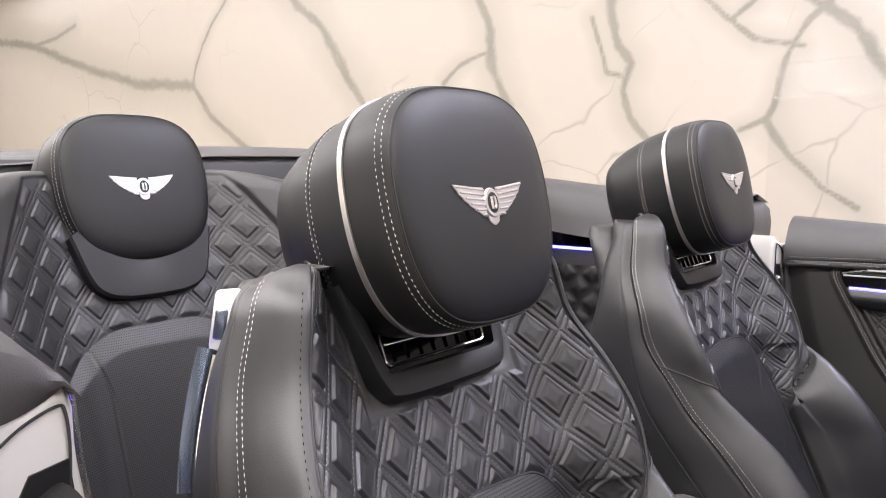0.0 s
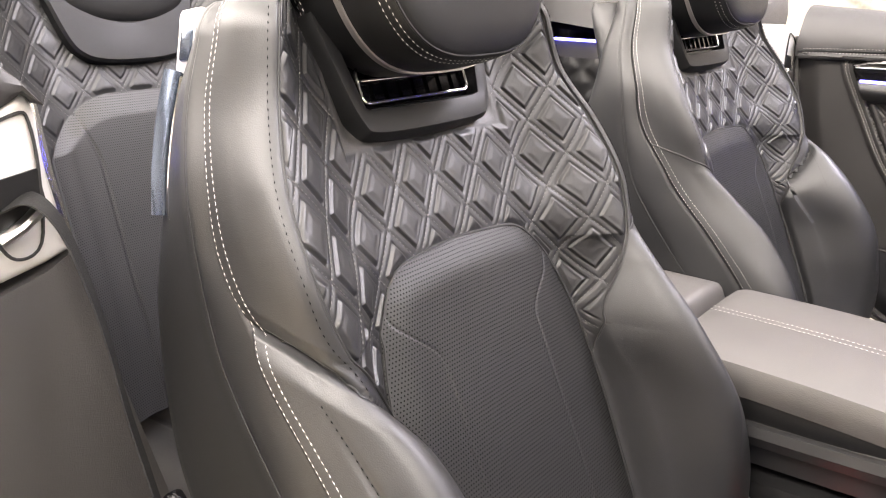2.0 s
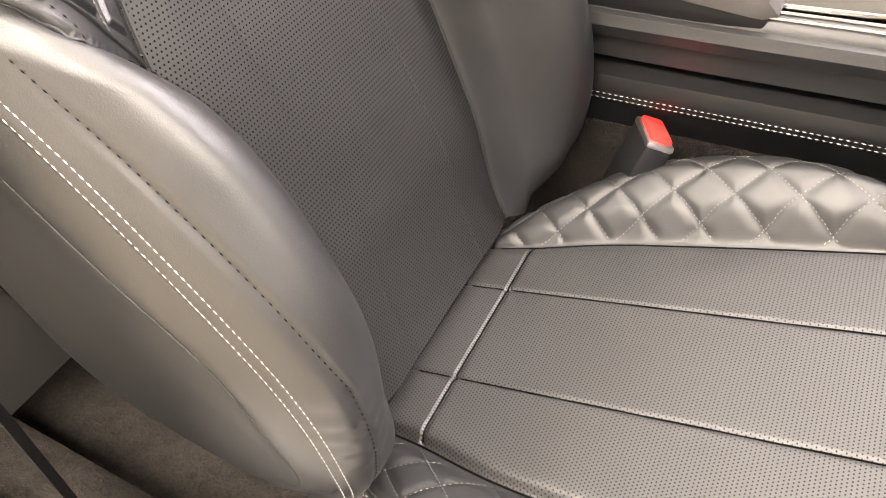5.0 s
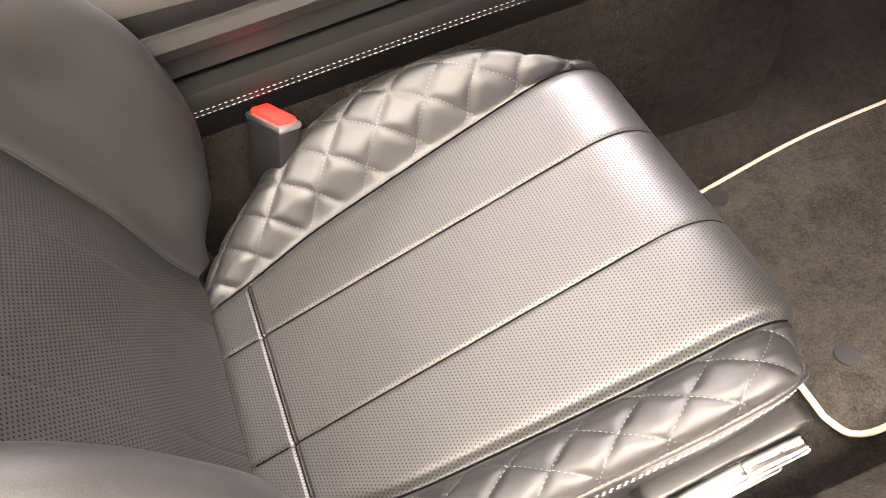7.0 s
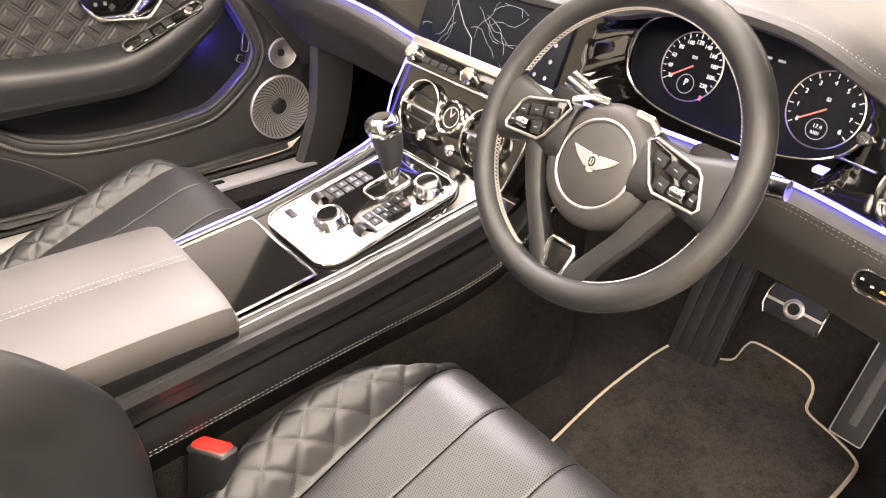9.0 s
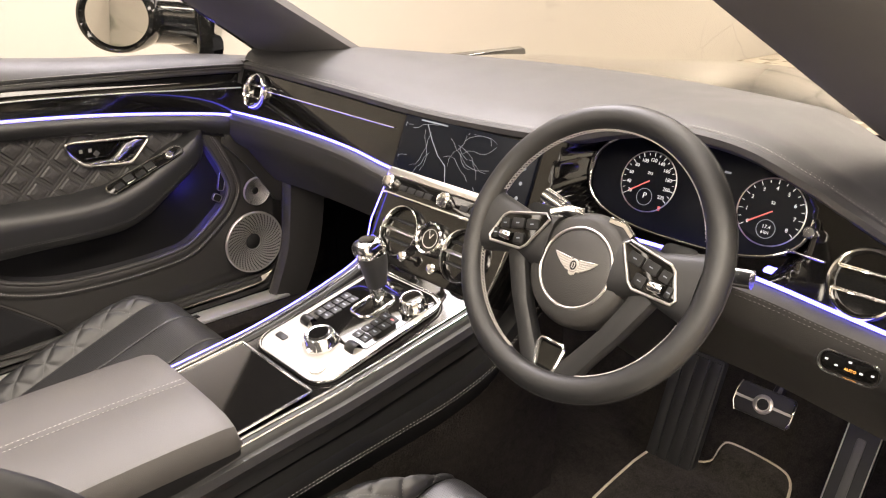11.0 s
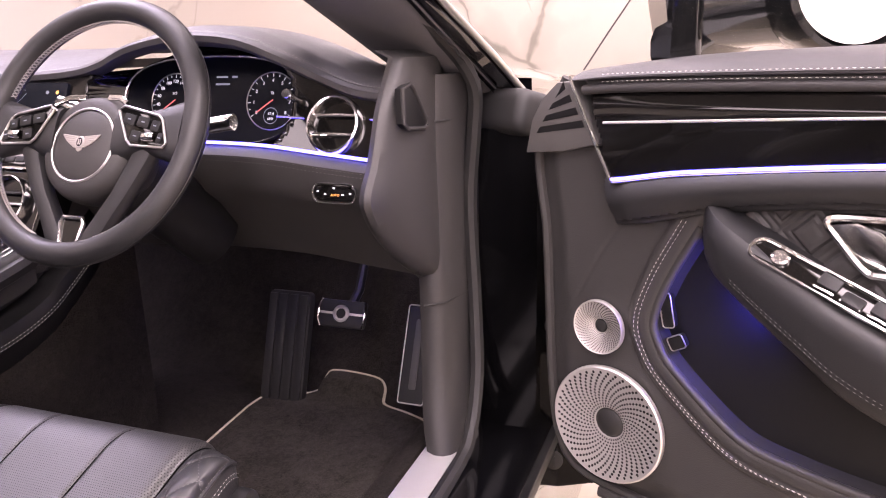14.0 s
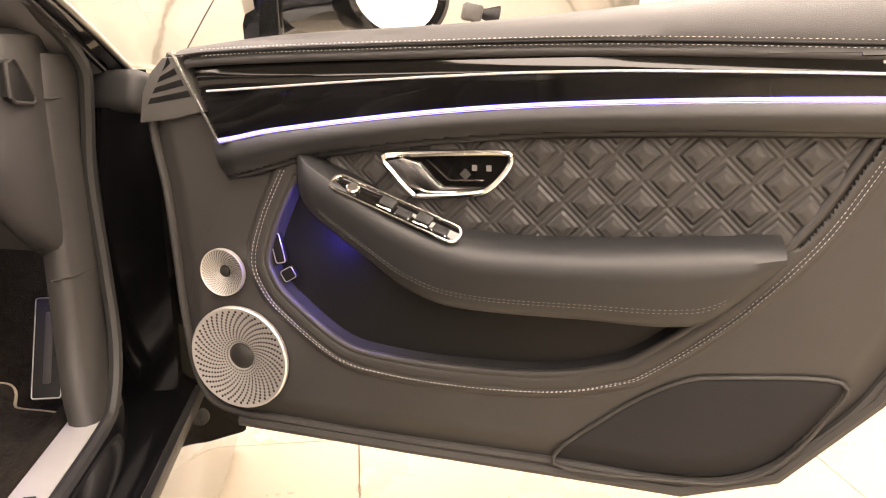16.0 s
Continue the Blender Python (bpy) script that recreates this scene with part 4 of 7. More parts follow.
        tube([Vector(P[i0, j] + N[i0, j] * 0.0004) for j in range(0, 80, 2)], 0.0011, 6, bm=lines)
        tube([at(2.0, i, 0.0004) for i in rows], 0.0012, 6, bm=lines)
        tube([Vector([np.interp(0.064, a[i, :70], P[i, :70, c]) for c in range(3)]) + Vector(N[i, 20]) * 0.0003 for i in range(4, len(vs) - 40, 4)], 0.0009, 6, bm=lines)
        part("cushion_seam_shade", lines, SEAM, seat, "sewn seam with its shade drawn as a dark line")
        if g < 0:
            for s in (6.42, 6.56):
                stitches([at(s, i, 0.0006) for i in rows], 0.0044, 0.0024, 0.0006, bm=light)
            stitches([at(5.75, i, 0.0006) for i in rows], 0.0036, 0.0022, 0.0005, bm=dark)
        for sg in (1, -1):
            for k in range(-12, 20):
                run = []
                for i in range(10, 240):
                    aa = 0.046 * (k - sg * (vs[i] + 0.069) / 0.063)
                    j = int(np.argmax(a[i] >= aa)) if 0 < aa < a[i].max() else 0
                    s = st[j]
                    if 2.15 < s < 5.7 and quilted[i, j]:
                        run.append(Vector(P[i, j] + N[i, j] * 0.0005))
                    else:
                        if len(run) > 4:
                            stitches(run, 0.0030, 0.0022, 0.0006, bm=dark)
                        run = []
    for nm, k, lab in (("cushion_insert", 2, "perforated black leather cushion"), ("rear_ledge", 3, "perforated black leather strip")):
        L, R = halves[-1], halves[1]
        n = 80
        P = np.concatenate([L[0][:, n:0:-1], R[0][:, :n + 1]], 1)
        uv = np.concatenate([L[1][:, n:0:-1], R[1][:, :n + 1]], 1)
        m = np.concatenate([L[k][:-1, n - 1::-1], R[k][:-1, :n]], 1)
        part(nm, sheet(P[:, ::-1], m[:, ::-1], uv[:, ::-1]), PERF_CUSHION, seat, lab)
    part("cushion_stitching", dark, GREYTHREAD, seat, "grey stitching", kind="stuff")
    part("skirt_stitching", light, THREAD, seat, "white twin stitching", kind="stuff")
    part("seat_base", box(0.42, 0.40, 0.12, pose(0.0, CY, 0.265, 0, -12, 0), bevel=0.02), PLASTIC, seat)
    for g in (1, -1):
        bm = box(0.5, 0.03, 0.03, pose(-0.02, g * 0.2 + CY, 0.205), bevel=0.004)
        part("seat_rail", bm, SATIN, seat, "metal seat rail")


def front_seat(x0, yc, label):
    seat = thing("car_seat", label, "car seat", "front seats", at=pose(x0, yc, 0))
    backrest(seat)
    # neck vent below the headrest
    vm = frame_of((-0.512, 0, 0.982), (0, 1, 0), (-0.42, 0, 1))
    outer = spline([(-0.124, 0.07, 0), (-0.112, 0.01, 0), (-0.098, -0.040, 0), (-0.080, -0.055, 0), (0, -0.058, 0), (0.080, -0.055, 0), (0.098, -0.040, 0), (0.112, 0.01, 0), (0.124, 0.07, 0)], 6)
    rows = []
    for k, h in ((0.0, -0.016), (0.05, 0.004), (0.2, 0.011), (0.55, 0.012), (0.9, 0.009), (1.0, 0.0), (1.0, -0.03)):
        rows.append([vm @ Vector((lerp(p.x, p.x * 0.80, k), lerp(p.y, -0.024 if p.y < -0.024 else p.y, k), h)) for p in outer])
    part("vent_collar", loft(rows, closed=False), LEATHER_FINE, seat)
    part("vent_body", plate(rounded(0.165, 0.05, 0.01), 0.03, vm @ pose(0, 0.0, -0.004)), UNLITPAINT, seat)
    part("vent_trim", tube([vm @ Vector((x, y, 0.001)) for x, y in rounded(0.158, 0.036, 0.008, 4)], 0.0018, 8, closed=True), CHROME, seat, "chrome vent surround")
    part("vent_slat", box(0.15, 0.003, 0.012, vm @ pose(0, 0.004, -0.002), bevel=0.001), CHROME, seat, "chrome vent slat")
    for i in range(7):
        part("vent_fin", box(0.0015, 0.03, 0.01, vm @ pose(-0.06 + 0.02 * i, 0, -0.006)), UNLITPAINT, seat)
    headrest(seat, (-0.436, 0.002, 1.129), 13, 0.131, 0.127, 0.215, True)
    seat_cushion(seat)
    # seat adjuster: a dark panel on the skirt with chrome paddles
    am = frame_of((0.155, -0.272, 0.392), (1, 0, 0.30), (0, 0, 1))
    part("adjuster_panel", plate(rounded(0.17, 0.058, 0.018), 0.02, am, bevel=0.004), PLASTIC, seat, "black switch panel")
    for x, y, ln, a in ((-0.028, 0.010, 0.080, 6), (0.040, 0.006, 0.062, -8), (0.010, -0.017, 0.070, 4)):
        part("adjuster_switch", box(ln, 0.013, 0.018, am @ pose(x, y, 0.010, 0, 0, a), bevel=0.005, segments=3), CHROME, seat, "chrome seat adjuster switch")
    part("release_lever", tube(spline([(-0.586, -0.220, 0.998), (-0.580, -0.236, 0.958), (-0.576, -0.247, 0.918), (-0.572, -0.254, 0.880)], 6), 0.018, 12, flat=0.5), STEELBLUE, seat, "blue-grey metal backrest release lever")
    part("lever_trim", tube(spline([(-0.570, -0.229, 0.998), (-0.564, -0.245, 0.958), (-0.560, -0.256, 0.918), (-0.556, -0.262, 0.880)], 6), 0.0026, 6), CHROME, seat)
    part("release_button", box(0.036, 0.014, 0.058, Matrix.Translation((-0.576, -0.212, 1.026)) @ pose(0, 0, 0, -16, -8, 0), bevel=0.006), SPEAKER, seat, "satin silver release button")
    part("button_key", box(0.018, 0.006, 0.028, Matrix.Translation((-0.573, -0.220, 1.024)) @ pose(0, 0, 0, -16, -8, 0), bevel=0.003), STEELBLUE, seat)
    return seat


DRIVER_Y, PASSENGER_Y = -0.408, 0.408
driver_seat = front_seat(0.0, DRIVER_Y, "black leather seat with diamond quilting beside the open door")
passenger_seat = copy_thing(driver_seat, Matrix.Translation((-0.048, PASSENGER_Y, 0)) @ Matrix.Diagonal((1, -1, 1, 1)))
tagged(passenger_seat, "black leather seat with diamond quilting beside the closed door")


# ---- rear seats ----
def rear_seat(yc):
    seat = thing("car_seat", "black leather rear bucket seat with quilted shoulders", "car seat", "rear seats", at=pose(0, yc, 0))
    U, V = np.meshgrid(np.arange(-0.31, 0.311, 0.002), np.arange(0.42, 1.236, 0.002), indexing="ij")

    def back(u, v):
        """The backrest's surface, and which piece each point belongs to."""
        a = np.abs(u)
        top = 0.905 - 5.0 * np.maximum(0.0, a - 0.05) ** 2
        wide = 0.262 - 0.9 * np.maximum(0, v - 0.98) ** 1.3
        centre = (v < top) & (a < 0.175)
        quilted = ~centre & (v < 1.150) & (a < wide)
        z = np.minimum(v, 1.13)
        over = np.maximum(0.0, v - 1.13)
        h = np.minimum(over / 0.05, 1.0) * np.pi / 2
        x = -1.17 - 0.30 * (z - 0.95) + 0.10 * nstep(0.12, 0.29, a) - 0.012 * np.sin(h) - 0.03 * (1 - np.cos(h)) - np.maximum(0, over - 0.05)
        z = z + 0.03 * np.sin(h) - 0.5 * np.maximum(0.0, a - 0.12) ** 2 * (1 + 6 * over) - 0.10 * np.maximum(0, a - 0.2) * nstep(1.0, 1.13, v)
        rim = np.minimum(np.where(v < 0.9, 1.0, wide - a), 1.150 - v)
        edge = np.where(quilted, np.minimum(np.maximum(v - top, a - 0.175), np.where(v < 0.9, wide - a, rim)), 0)
        x = x + np.where(quilted, nquilt(a, v, 0.062, 0.073) * nstep(0, 0.012, edge), 0)
        x = x + np.where(centre, 0.011 * nstep(-0.008, 0.035, np.minimum(top - v, 0.175 - a)) - 0.0022 * (1 - nstep(0, 0.004, np.abs(a - 0.10 - 0.02 * nstep(0.8, 0.9, v)))), 0)
        x = x + np.where(~centre & ~quilted, 0.007 * nstep(0, 0.012, np.maximum(a - wide, v - 1.150)), 0)
        return np.stack([x, u, z], -1), centre, quilted
    P, centre, quilted = back(U, V)
    uv = np.stack([U, V], -1)
    for nm, mask, mat in (("shoulder_panel", quilted, LEATHER), ("centre_panel", centre, PERF), ("rim", ~centre & ~quilted, LEATHER)):
        part(nm, sheet(P, mask[:-1, :-1], uv), mat, seat)
    dark = bmesh.new()
    for g in (1, -1):
        for k in range(0, 44):
            run = []
            for i in range(180):
                v = 0.80 + 0.002 * i
                a = g * 0.062 * (k - v / 0.073)
                ok = False
                if abs(a) < 0.26:
                    p, _, ok = back(np.float64(a), np.float64(v))
                if ok:
                    run.append(Vector(p) + Vector((0.0006, 0, 0)))
                else:
                    if len(run) > 4:
                        stitches(run, 0.0035, 0.0025, 0.0006, bm=dark)
                    run = []
    part("dark_stitching", dark, GREYTHREAD, seat, "grey stitching", kind="stuff")
    part("seat_back", box(0.08, 0.58, 0.68, pose(-1.24, 0, 0.76, 0, -16, 0), bevel=0.03), LEATHER, seat)
    Uc, Vc = np.meshgrid(np.arange(-0.27, 0.271, 0.005), np.arange(-1.14, -0.53, 0.005), indexing="ij")
    k = np.abs(Uc) / 0.27
    f = np.maximum(0, Vc + 0.72)
    z = 0.406 + 0.16 * (Vc + 0.85) + 0.04 * nstep(0.5, 0.95, k) - 0.03 * nstep(0.93, 1.0, k) ** 2 - 5.0 * f * f - 0.003 * (1 - nstep(0, 0.006, np.abs(np.abs(Uc) - 0.1)))
    part("cushion", sheet(np.stack([Vc - 0.4 * f, Uc, z], -1)[::-1]), LEATHER, seat)
    part("cushion_base", box(0.42, 0.5, 0.2, pose(-0.95, 0, 0.27), bevel=0.03), LEATHER, seat)
    headrest(seat, (-1.187, 0.004, 1.134), 13, 0.138, 0.134, 0.17, False)
    fm = frame_of((-1.168, 0, 0.985), (0, 1, 0), (-0.3, 0, 1))
    foot = spline([(-0.125, 0.07, 0), (-0.105, 0.0, 0), (-0.085, -0.026, 0), (-0.05, -0.036, 0), (0, -0.038, 0), (0.05, -0.036, 0), (0.085, -0.026, 0), (0.105, 0.0, 0), (0.125, 0.07, 0)], 6)
    rows = [[fm @ Vector((p.x * q, p.y + dy, h)) for p in foot] for q, dy, h in ((1.0, 0, -0.016), (0.99, 0.002, 0.004), (0.96, 0.006, 0.008), (0.6, 0.03, 0.009), (0.1, 0.07, 0.004))]
    part("headrest_foot", loft(rows, closed=False), LEATHER_FINE, seat)
    return seat


rear_right = rear_seat(-0.375)
copy_thing(rear_right, Matrix.Translation((0, 0.375, 0)) @ Matrix.Diagonal((1, -1, 1, 1)))


# ---- door: u from the hinge edge backwards, v up, n into the cabin ----
def speaker(parent, u, v, r, name="speaker"):
    dish = lathe([(r * 1.03, -0.004), (r * 1.03, 0.002), (r, 0.004), (r * 0.97, 0.003), (r * 0.6, 0.0), (r * 0.27, -0.006), (r * 0.25, -0.012), (r * 0.2, -0.006), (0, -0.004)], 48, pose(u, v, 0.008))
    ob = part(name, dish, SPEAKER, parent, "satin silver speaker grille with spiral holes")
    holes = bmesh.new()
    rings = 13
    for k in range(rings):
        t = k / (rings - 1)
        rr = r * lerp(0.30, 0.93, t)
        q = rr / r
        depth = 0.0084 + (lerp(-0.006, 0.0, (q - 0.27) / 0.33) if q < 0.6 else lerp(0.0, 0.003, (q - 0.6) / 0.37))
        for i in range(42):
            a = 2 * math.pi * (i + k * 0.5) / 42 + k * 0.03
            e = r * lerp(0.015, 0.025, t)
            c = Vector((u + rr * math.cos(a), v + rr * math.sin(a), depth))
            tang = Vector((-math.sin(a), math.cos(a), 0)) * e
            rad = Vector((math.cos(a), math.sin(a), 0.1)) * e * 1.15
            f = [holes.verts.new(c + tang * x + rad * y) for x, y in ((1, 0), (0.5, 0.87), (-0.5, 0.87), (-1, 0), (-0.5, -0.87), (0.5, -0.87))]
            holes.faces.new(f)
    part("perforation", holes, PLASTIC, ob, kind="stuff", smooth=False)
    part("cone_cap", lathe([(r * 0.24, 0), (r * 0.2, 0.003), (0, 0.005)], 24, pose(u, v, 0.0)), RUBBER, ob)
    return ob


def door_panel(at):
    door = thing("driver_door", "open black car door with quilted leather trim and chrome handle", "car door", "car doors", at=at)
    outline = spline([(-0.075, 0.925), (-0.118, 0.836), (-0.105, 0.72), (-0.099, 0.628), (-0.092, 0.50), (-0.075, 0.398), (-0.03, 0.355), (0.10, 0.346), (0.28, 0.341),
                      (0.522, 0.340), (0.70, 0.336), (0.79, 0.362), (0.86, 0.423), (0.92, 0.50), (0.985, 0.64), (1.03, 0.78), (1.05, 0.90), (1.05, 0.95)], 6)
    outline = [(q.x, q.y) for q in outline]
    topline = [(1.05, 0.945), (0.88, 0.945), (0.59, 0.948), (0.37, 0.944), (0.02, 0.933)]
    body = outline + topline
    du = 0.0032
    us, vs = np.arange(-0.124, 1.06, du), np.arange(0.330, 0.956, du)
    U, V = np.meshgrid(us, vs, indexing="ij")
    D = inside_of(body, U, V)
    low = curve1([(-0.1, 0.79), (0.018, 0.803), (0.113, 0.821), (0.369, 0.851), (0.592, 0.864), (0.889, 0.870), (1.05, 0.868)])
    belt = curve1([(-0.1, 0.74), (0.03, 0.752), (0.165, 0.786), (0.35, 0.812), (0.522, 0.824), (0.871, 0.832), (1.05, 0.83)])
    rail = curve1([(-0.1, 0.905), (0.02, 0.917), (0.37, 0.925), (0.59, 0.926), (0.88, 0.918), (1.05, 0.912)])
    LOW, BELT_, RAIL = (np.array([f(u) for u in us])[:, None] * np.ones_like(V) for f in (low, belt, rail))
    stitch = [(0.128, 0.80), (0.113, 0.765), (0.075, 0.69), (0.055, 0.625), (0.068, 0.580), (0.10, 0.542), (0.188, 0.478), (0.27, 0.461), (0.368, 0.456), (0.46, 0.458), (0.534, 0.466), (0.60, 0.484), (0.647, 0.507), (0.748, 0.592), (0.837, 0.696), (0.897, 0.802), (0.928, 0.860), (0.943, 0.892), (0.944, 0.908), (0.930, 0.9155)]
    sline = spline([(p[0], p[1], 0) for p in stitch], 6)
    spoly = [(p.x, p.y) for p in sline] + [(0.80, 0.95), (0.128, 0.95)]
    S = inside_of(spoly, U, V)
    arm = curve1([(0.05, 0.80), (0.155, 0.775), (0.231, 0.730), (0.306, 0.690), (0.388, 0.664), (0.464, 0.660), (0.603, 0.668), (0.787, 0.685), (1.0, 0.70)])
    ARM = np.array([arm(u) for u in us])[:, None] * np.ones_like(V)
    pillar = 0.018 - (V - 0.803) * 0.52
    fore = (U < 0.85) | (S > 0.012)
    wood = (V > LOW) & (V < RAIL) & (U > pillar) & fore
    top = (V >= RAIL) & (U > pillar)
    beltr = (V <= LOW) & (V > BELT_) & (U > pillar - 0.02) & fore
    quilted = (S > 0.012) & (V <= BELT_) & (V > ARM)
    pocket = (S > 0.022) & (V <= ARM) & ~beltr & (V < 0.74)
    grille_poly = [(p.x, p.y) for p in spline([(0.522, 0.346, 0), (0.60, 0.435, 0), (0.685, 0.492, 0), (0.75, 0.507, 0), (0.883, 0.515, 0), (0.868, 0.46, 0), (0.822, 0.392, 0), (0.77, 0.357, 0), (0.70, 0.346, 0)], 5, True)]
    G = inside_of(grille_poly, U, V)
    tw_poly = [(-0.125, 0.822), (-0.125, 0.96), (-0.045, 0.96), (0.004, 0.845)]
    T = inside_of(tw_poly, U, V)
    N = np.zeros_like(U)
    N += 0.016 * nstep(0.0, 0.05, D) - 0.016
    N = np.where(wood, N + 0.018 + 0.0015 * np.sin((V - LOW) / 0.07 * 3.1), N)
    N = np.where(top, N + 0.026, N)
    N = np.where(beltr, 0.020 * nstep(-0.03, 0.05, U) + 0.010 * np.sin(np.clip((V - BELT_) / np.maximum(LOW - BELT_, 0.01), 0, 1) * np.pi), N)
    N = np.where(quilted, -0.002, N)
    N = np.where(pocket, -0.075 * nstep(0.022, 0.055, S), N)
    lip = ~quilted & ~beltr & ~wood & ~top
    N = np.where(lip, N + 0.006 * nstep(-0.016, -0.008, S) * (1 - nstep(0.012, 0.028, S)) - 0.004 * (1 - nstep(0, 0.003, np.abs(S))) * (S < 0.01), N)
    N = np.where(G > 0, N + 0.003 * nstep(0, 0.006, G), N - 0.0025 * (1 - nstep(0, 0.005, -G)))
    N = np.where(T > 0, N + 0.004, N)
    seam = np.abs(V - (0.752 - 1.3 * np.clip(0.03 - U, 0, 1) - 6.0 * np.clip(0.03 - U, 0, 1) ** 2))
    N = np.where((U < 0.03) & (U > -0.1) & ~wood & ~top & (T < 0), N - 0.002 * (1 - nstep(0, 0.004, seam)), N)
    P = np.stack([U, V, N], -1)
    uv = np.stack([U, V], -1)

    def cells(mask):
        c = mask[:-1, :-1] & (D[:-1, :-1] > -0.001)
        return c
    rest = ~(wood | top | beltr | quilted | pocket) & (G <= 0) & (T <= 0)
    woodm = wood & (T <= 0)
    for nm, mask, mat, lab in (("trim_panel", rest, LEATHER_TRIM, "black leather door card"), ("veneer", woodm, PIANO, "gloss black veneer band"), ("top_pad", top & (T <= 0), LEATHER_DASH, ""),
                               ("belt_pad", beltr & (T <= 0), LEATHER, ""), ("pocket", pocket, SUEDE, "deep dark door pocket"),
                               ("bass_grille", G > 0, SUEDE, "dark cloth grille"), ):
        part(nm, sheet(P, cells(mask), uv), mat, door, lab)
    fu, fv = np.arange(0.12, 0.93, 0.0017), np.arange(0.64, 0.836, 0.0017)
    FU, FV = np.meshgrid(fu, fv, indexing="ij")
    FS = inside_of(spoly, FU, FV)
    fb, fa = (np.array([f(u) for u in fu])[:, None] for f in (belt, arm))
    FN = 1.5 * nquilt(FU + 0.01, FV, 0.0665, 0.0665) * nstep(0.010, 0.022, FS) - 0.002
    part("quilted_panel", sheet(np.stack([FU, FV, FN], -1), ((FS > 0.009) & (FV <= fb + 0.002) & (FV > fa - 0.004))[:-1, :-1]), LEATHER_TRIM, door, "diamond-quilted leather")
    # top pad rolls over to the outside
    roll = []
    crown = curve1([(-0.05, 0.938), (0.1, 0.954), (0.37, 0.966), (0.6, 0.984), (0.75, 0.998), (1.05, 1.018)])
    for k, (dv, dn) in enumerate(((0.0, 0.018), (0.12, 0.019), (0.45, 0.010), (0.78, -0.008), (0.95, -0.032), (1.0, -0.058), (0.93, -0.085), (0.6, -0.10))):
        roll.append([(u, lerp(rail(u) + 0.012, crown(u), dv), dn) for u in np.linspace(-0.045, 1.05, 60)])
    part("top_roll", loft(roll, closed=False), LEATHER_DASH, door)
    part("rail_piping", tube([(u, rail(u), 0.0105) for u in np.linspace(-0.03, 1.045, 70)], 0.0065, 10), LEATHER_DASH, door)
    part("rail_seam", tube([(u, rail(u) + 0.0125, 0.0185) for u in np.linspace(-0.03, 1.045, 70)], 0.0012, 6), RUBBER, door)
    part("belt_piping", tube([(u, belt(u), 0.009 * step(0.01, 0.06, u) - 0.002) for u in np.linspace(0.02, 0.893, 70)], 0.0075, 10), LEATHER, door)
    st = bmesh.new()
    for off in (0.008, 0.017):
        stitches([(u, rail(u) + off, 0.0198) for u in np.linspace(0.0, 1.04, 80)], 0.0045, 0.0022, 0.0005, bm=st)
        stitches([(p.x, p.y, 0.0075) for p in spline([(q[0] + (0.003 if off < 0.01 else -0.003), q[1] + (0.003 if off < 0.005 else -0.003), 0) for q in stitch[1:]], 8)], 0.0046, 0.0018, 0.0006, bm=st)
    part("stitching", st, THREAD, door, "white twin stitching", kind="stuff")
    part("chrome_line", tube([(u, curve1([(0.0, 0.874), (0.369, 0.896), (0.59, 0.902), (0.886, 0.898), (1.05, 0.895)])(u), 0.0215) for u in np.linspace(0.006, 0.925, 50)], 0.0017, 6), SATINTRIM, door)
    part("light_strip", tube([(u, low(u) + 0.001, 0.0215) for u in np.linspace(0.02, 0.912, 50)], 0.0022, 6), BLUE, door, "thin glowing blue strip")
    part("light_trim", tube([(u, low(u) - 0.004, 0.0215) for u in np.linspace(0.02, 0.912, 50)], 0.0022, 6), CHROME, door)
    part("veneer_edge", tube([(-0.048, 0.93, 0.018), (-0.035, 0.905, 0.02), (0.018, 0.803, 0.021)], 0.0022, 6), CHROME, door)
    sail = [(-0.122, 0.826), (-0.112, 0.872), (-0.096, 0.900), (-0.072, 0.922), (-0.046, 0.924), (-0.004, 0.846), (-0.06, 0.832)]
    part("tweeter_panel", plate(sail[::-1], 0.03, pose(0, 0, 0.012), bevel=0.005), GREYTRIM, door, "grey tweeter panel with dark slots")
    # tweeter slots
    for k in range(4):
        v0 = 0.846 + 0.016 * k
        part("tweeter_slot", plate([(-0.103 + 0.010 * k, v0 + 0.008), (-0.027 - 0.010 * k, v0 + 0.020), (-0.031 - 0.010 * k, v0 + 0.029), (-0.097 + 0.010 * k, v0 + 0.017)][::-1], 0.002, pose(0, 0, 0.0126)), PLASTIC, door)
    inner = []
    for a, b in zip(sline[6:], sline[7:]):
        d = (b - a).normalized()
        n = Vector((-d.y, d.x, 0))
        n = n if n.dot(Vector((0.5, 0.75, 0)) - a) > 0 else -n
        inner.append(a + n * 0.021)
    part("pocket_lip", tube([(p.x, p.y, 0.0) for p in inner], 0.0062, 10), LEATHER_TRIM, door)
    part("grille_edge", tube([(x, y, 0.0015) for x, y in grille_poly], 0.003, 8, closed=True), LEATHER_TRIM, door)
    # armrest
    tl = curve1([(0.135, 0.790), (0.16, 0.776), (0.231, 0.740), (0.306, 0.703), (0.388, 0.676), (0.464, 0.669), (0.603, 0.674), (0.787, 0.689)])
    bl = curve1([(0.135, 0.742), (0.16, 0.715), (0.27, 0.642), (0.317, 0.612), (0.382, 0.592), (0.555, 0.590), (0.70, 0.594), (0.75, 0.630), (0.795, 0.680)])
    wide = curve1([(0.135, 0.030), (0.18, 0.050), (0.28, 0.066), (0.40, 0.074), (0.6, 0.074), (0.8, 0.068)])
    rings = []
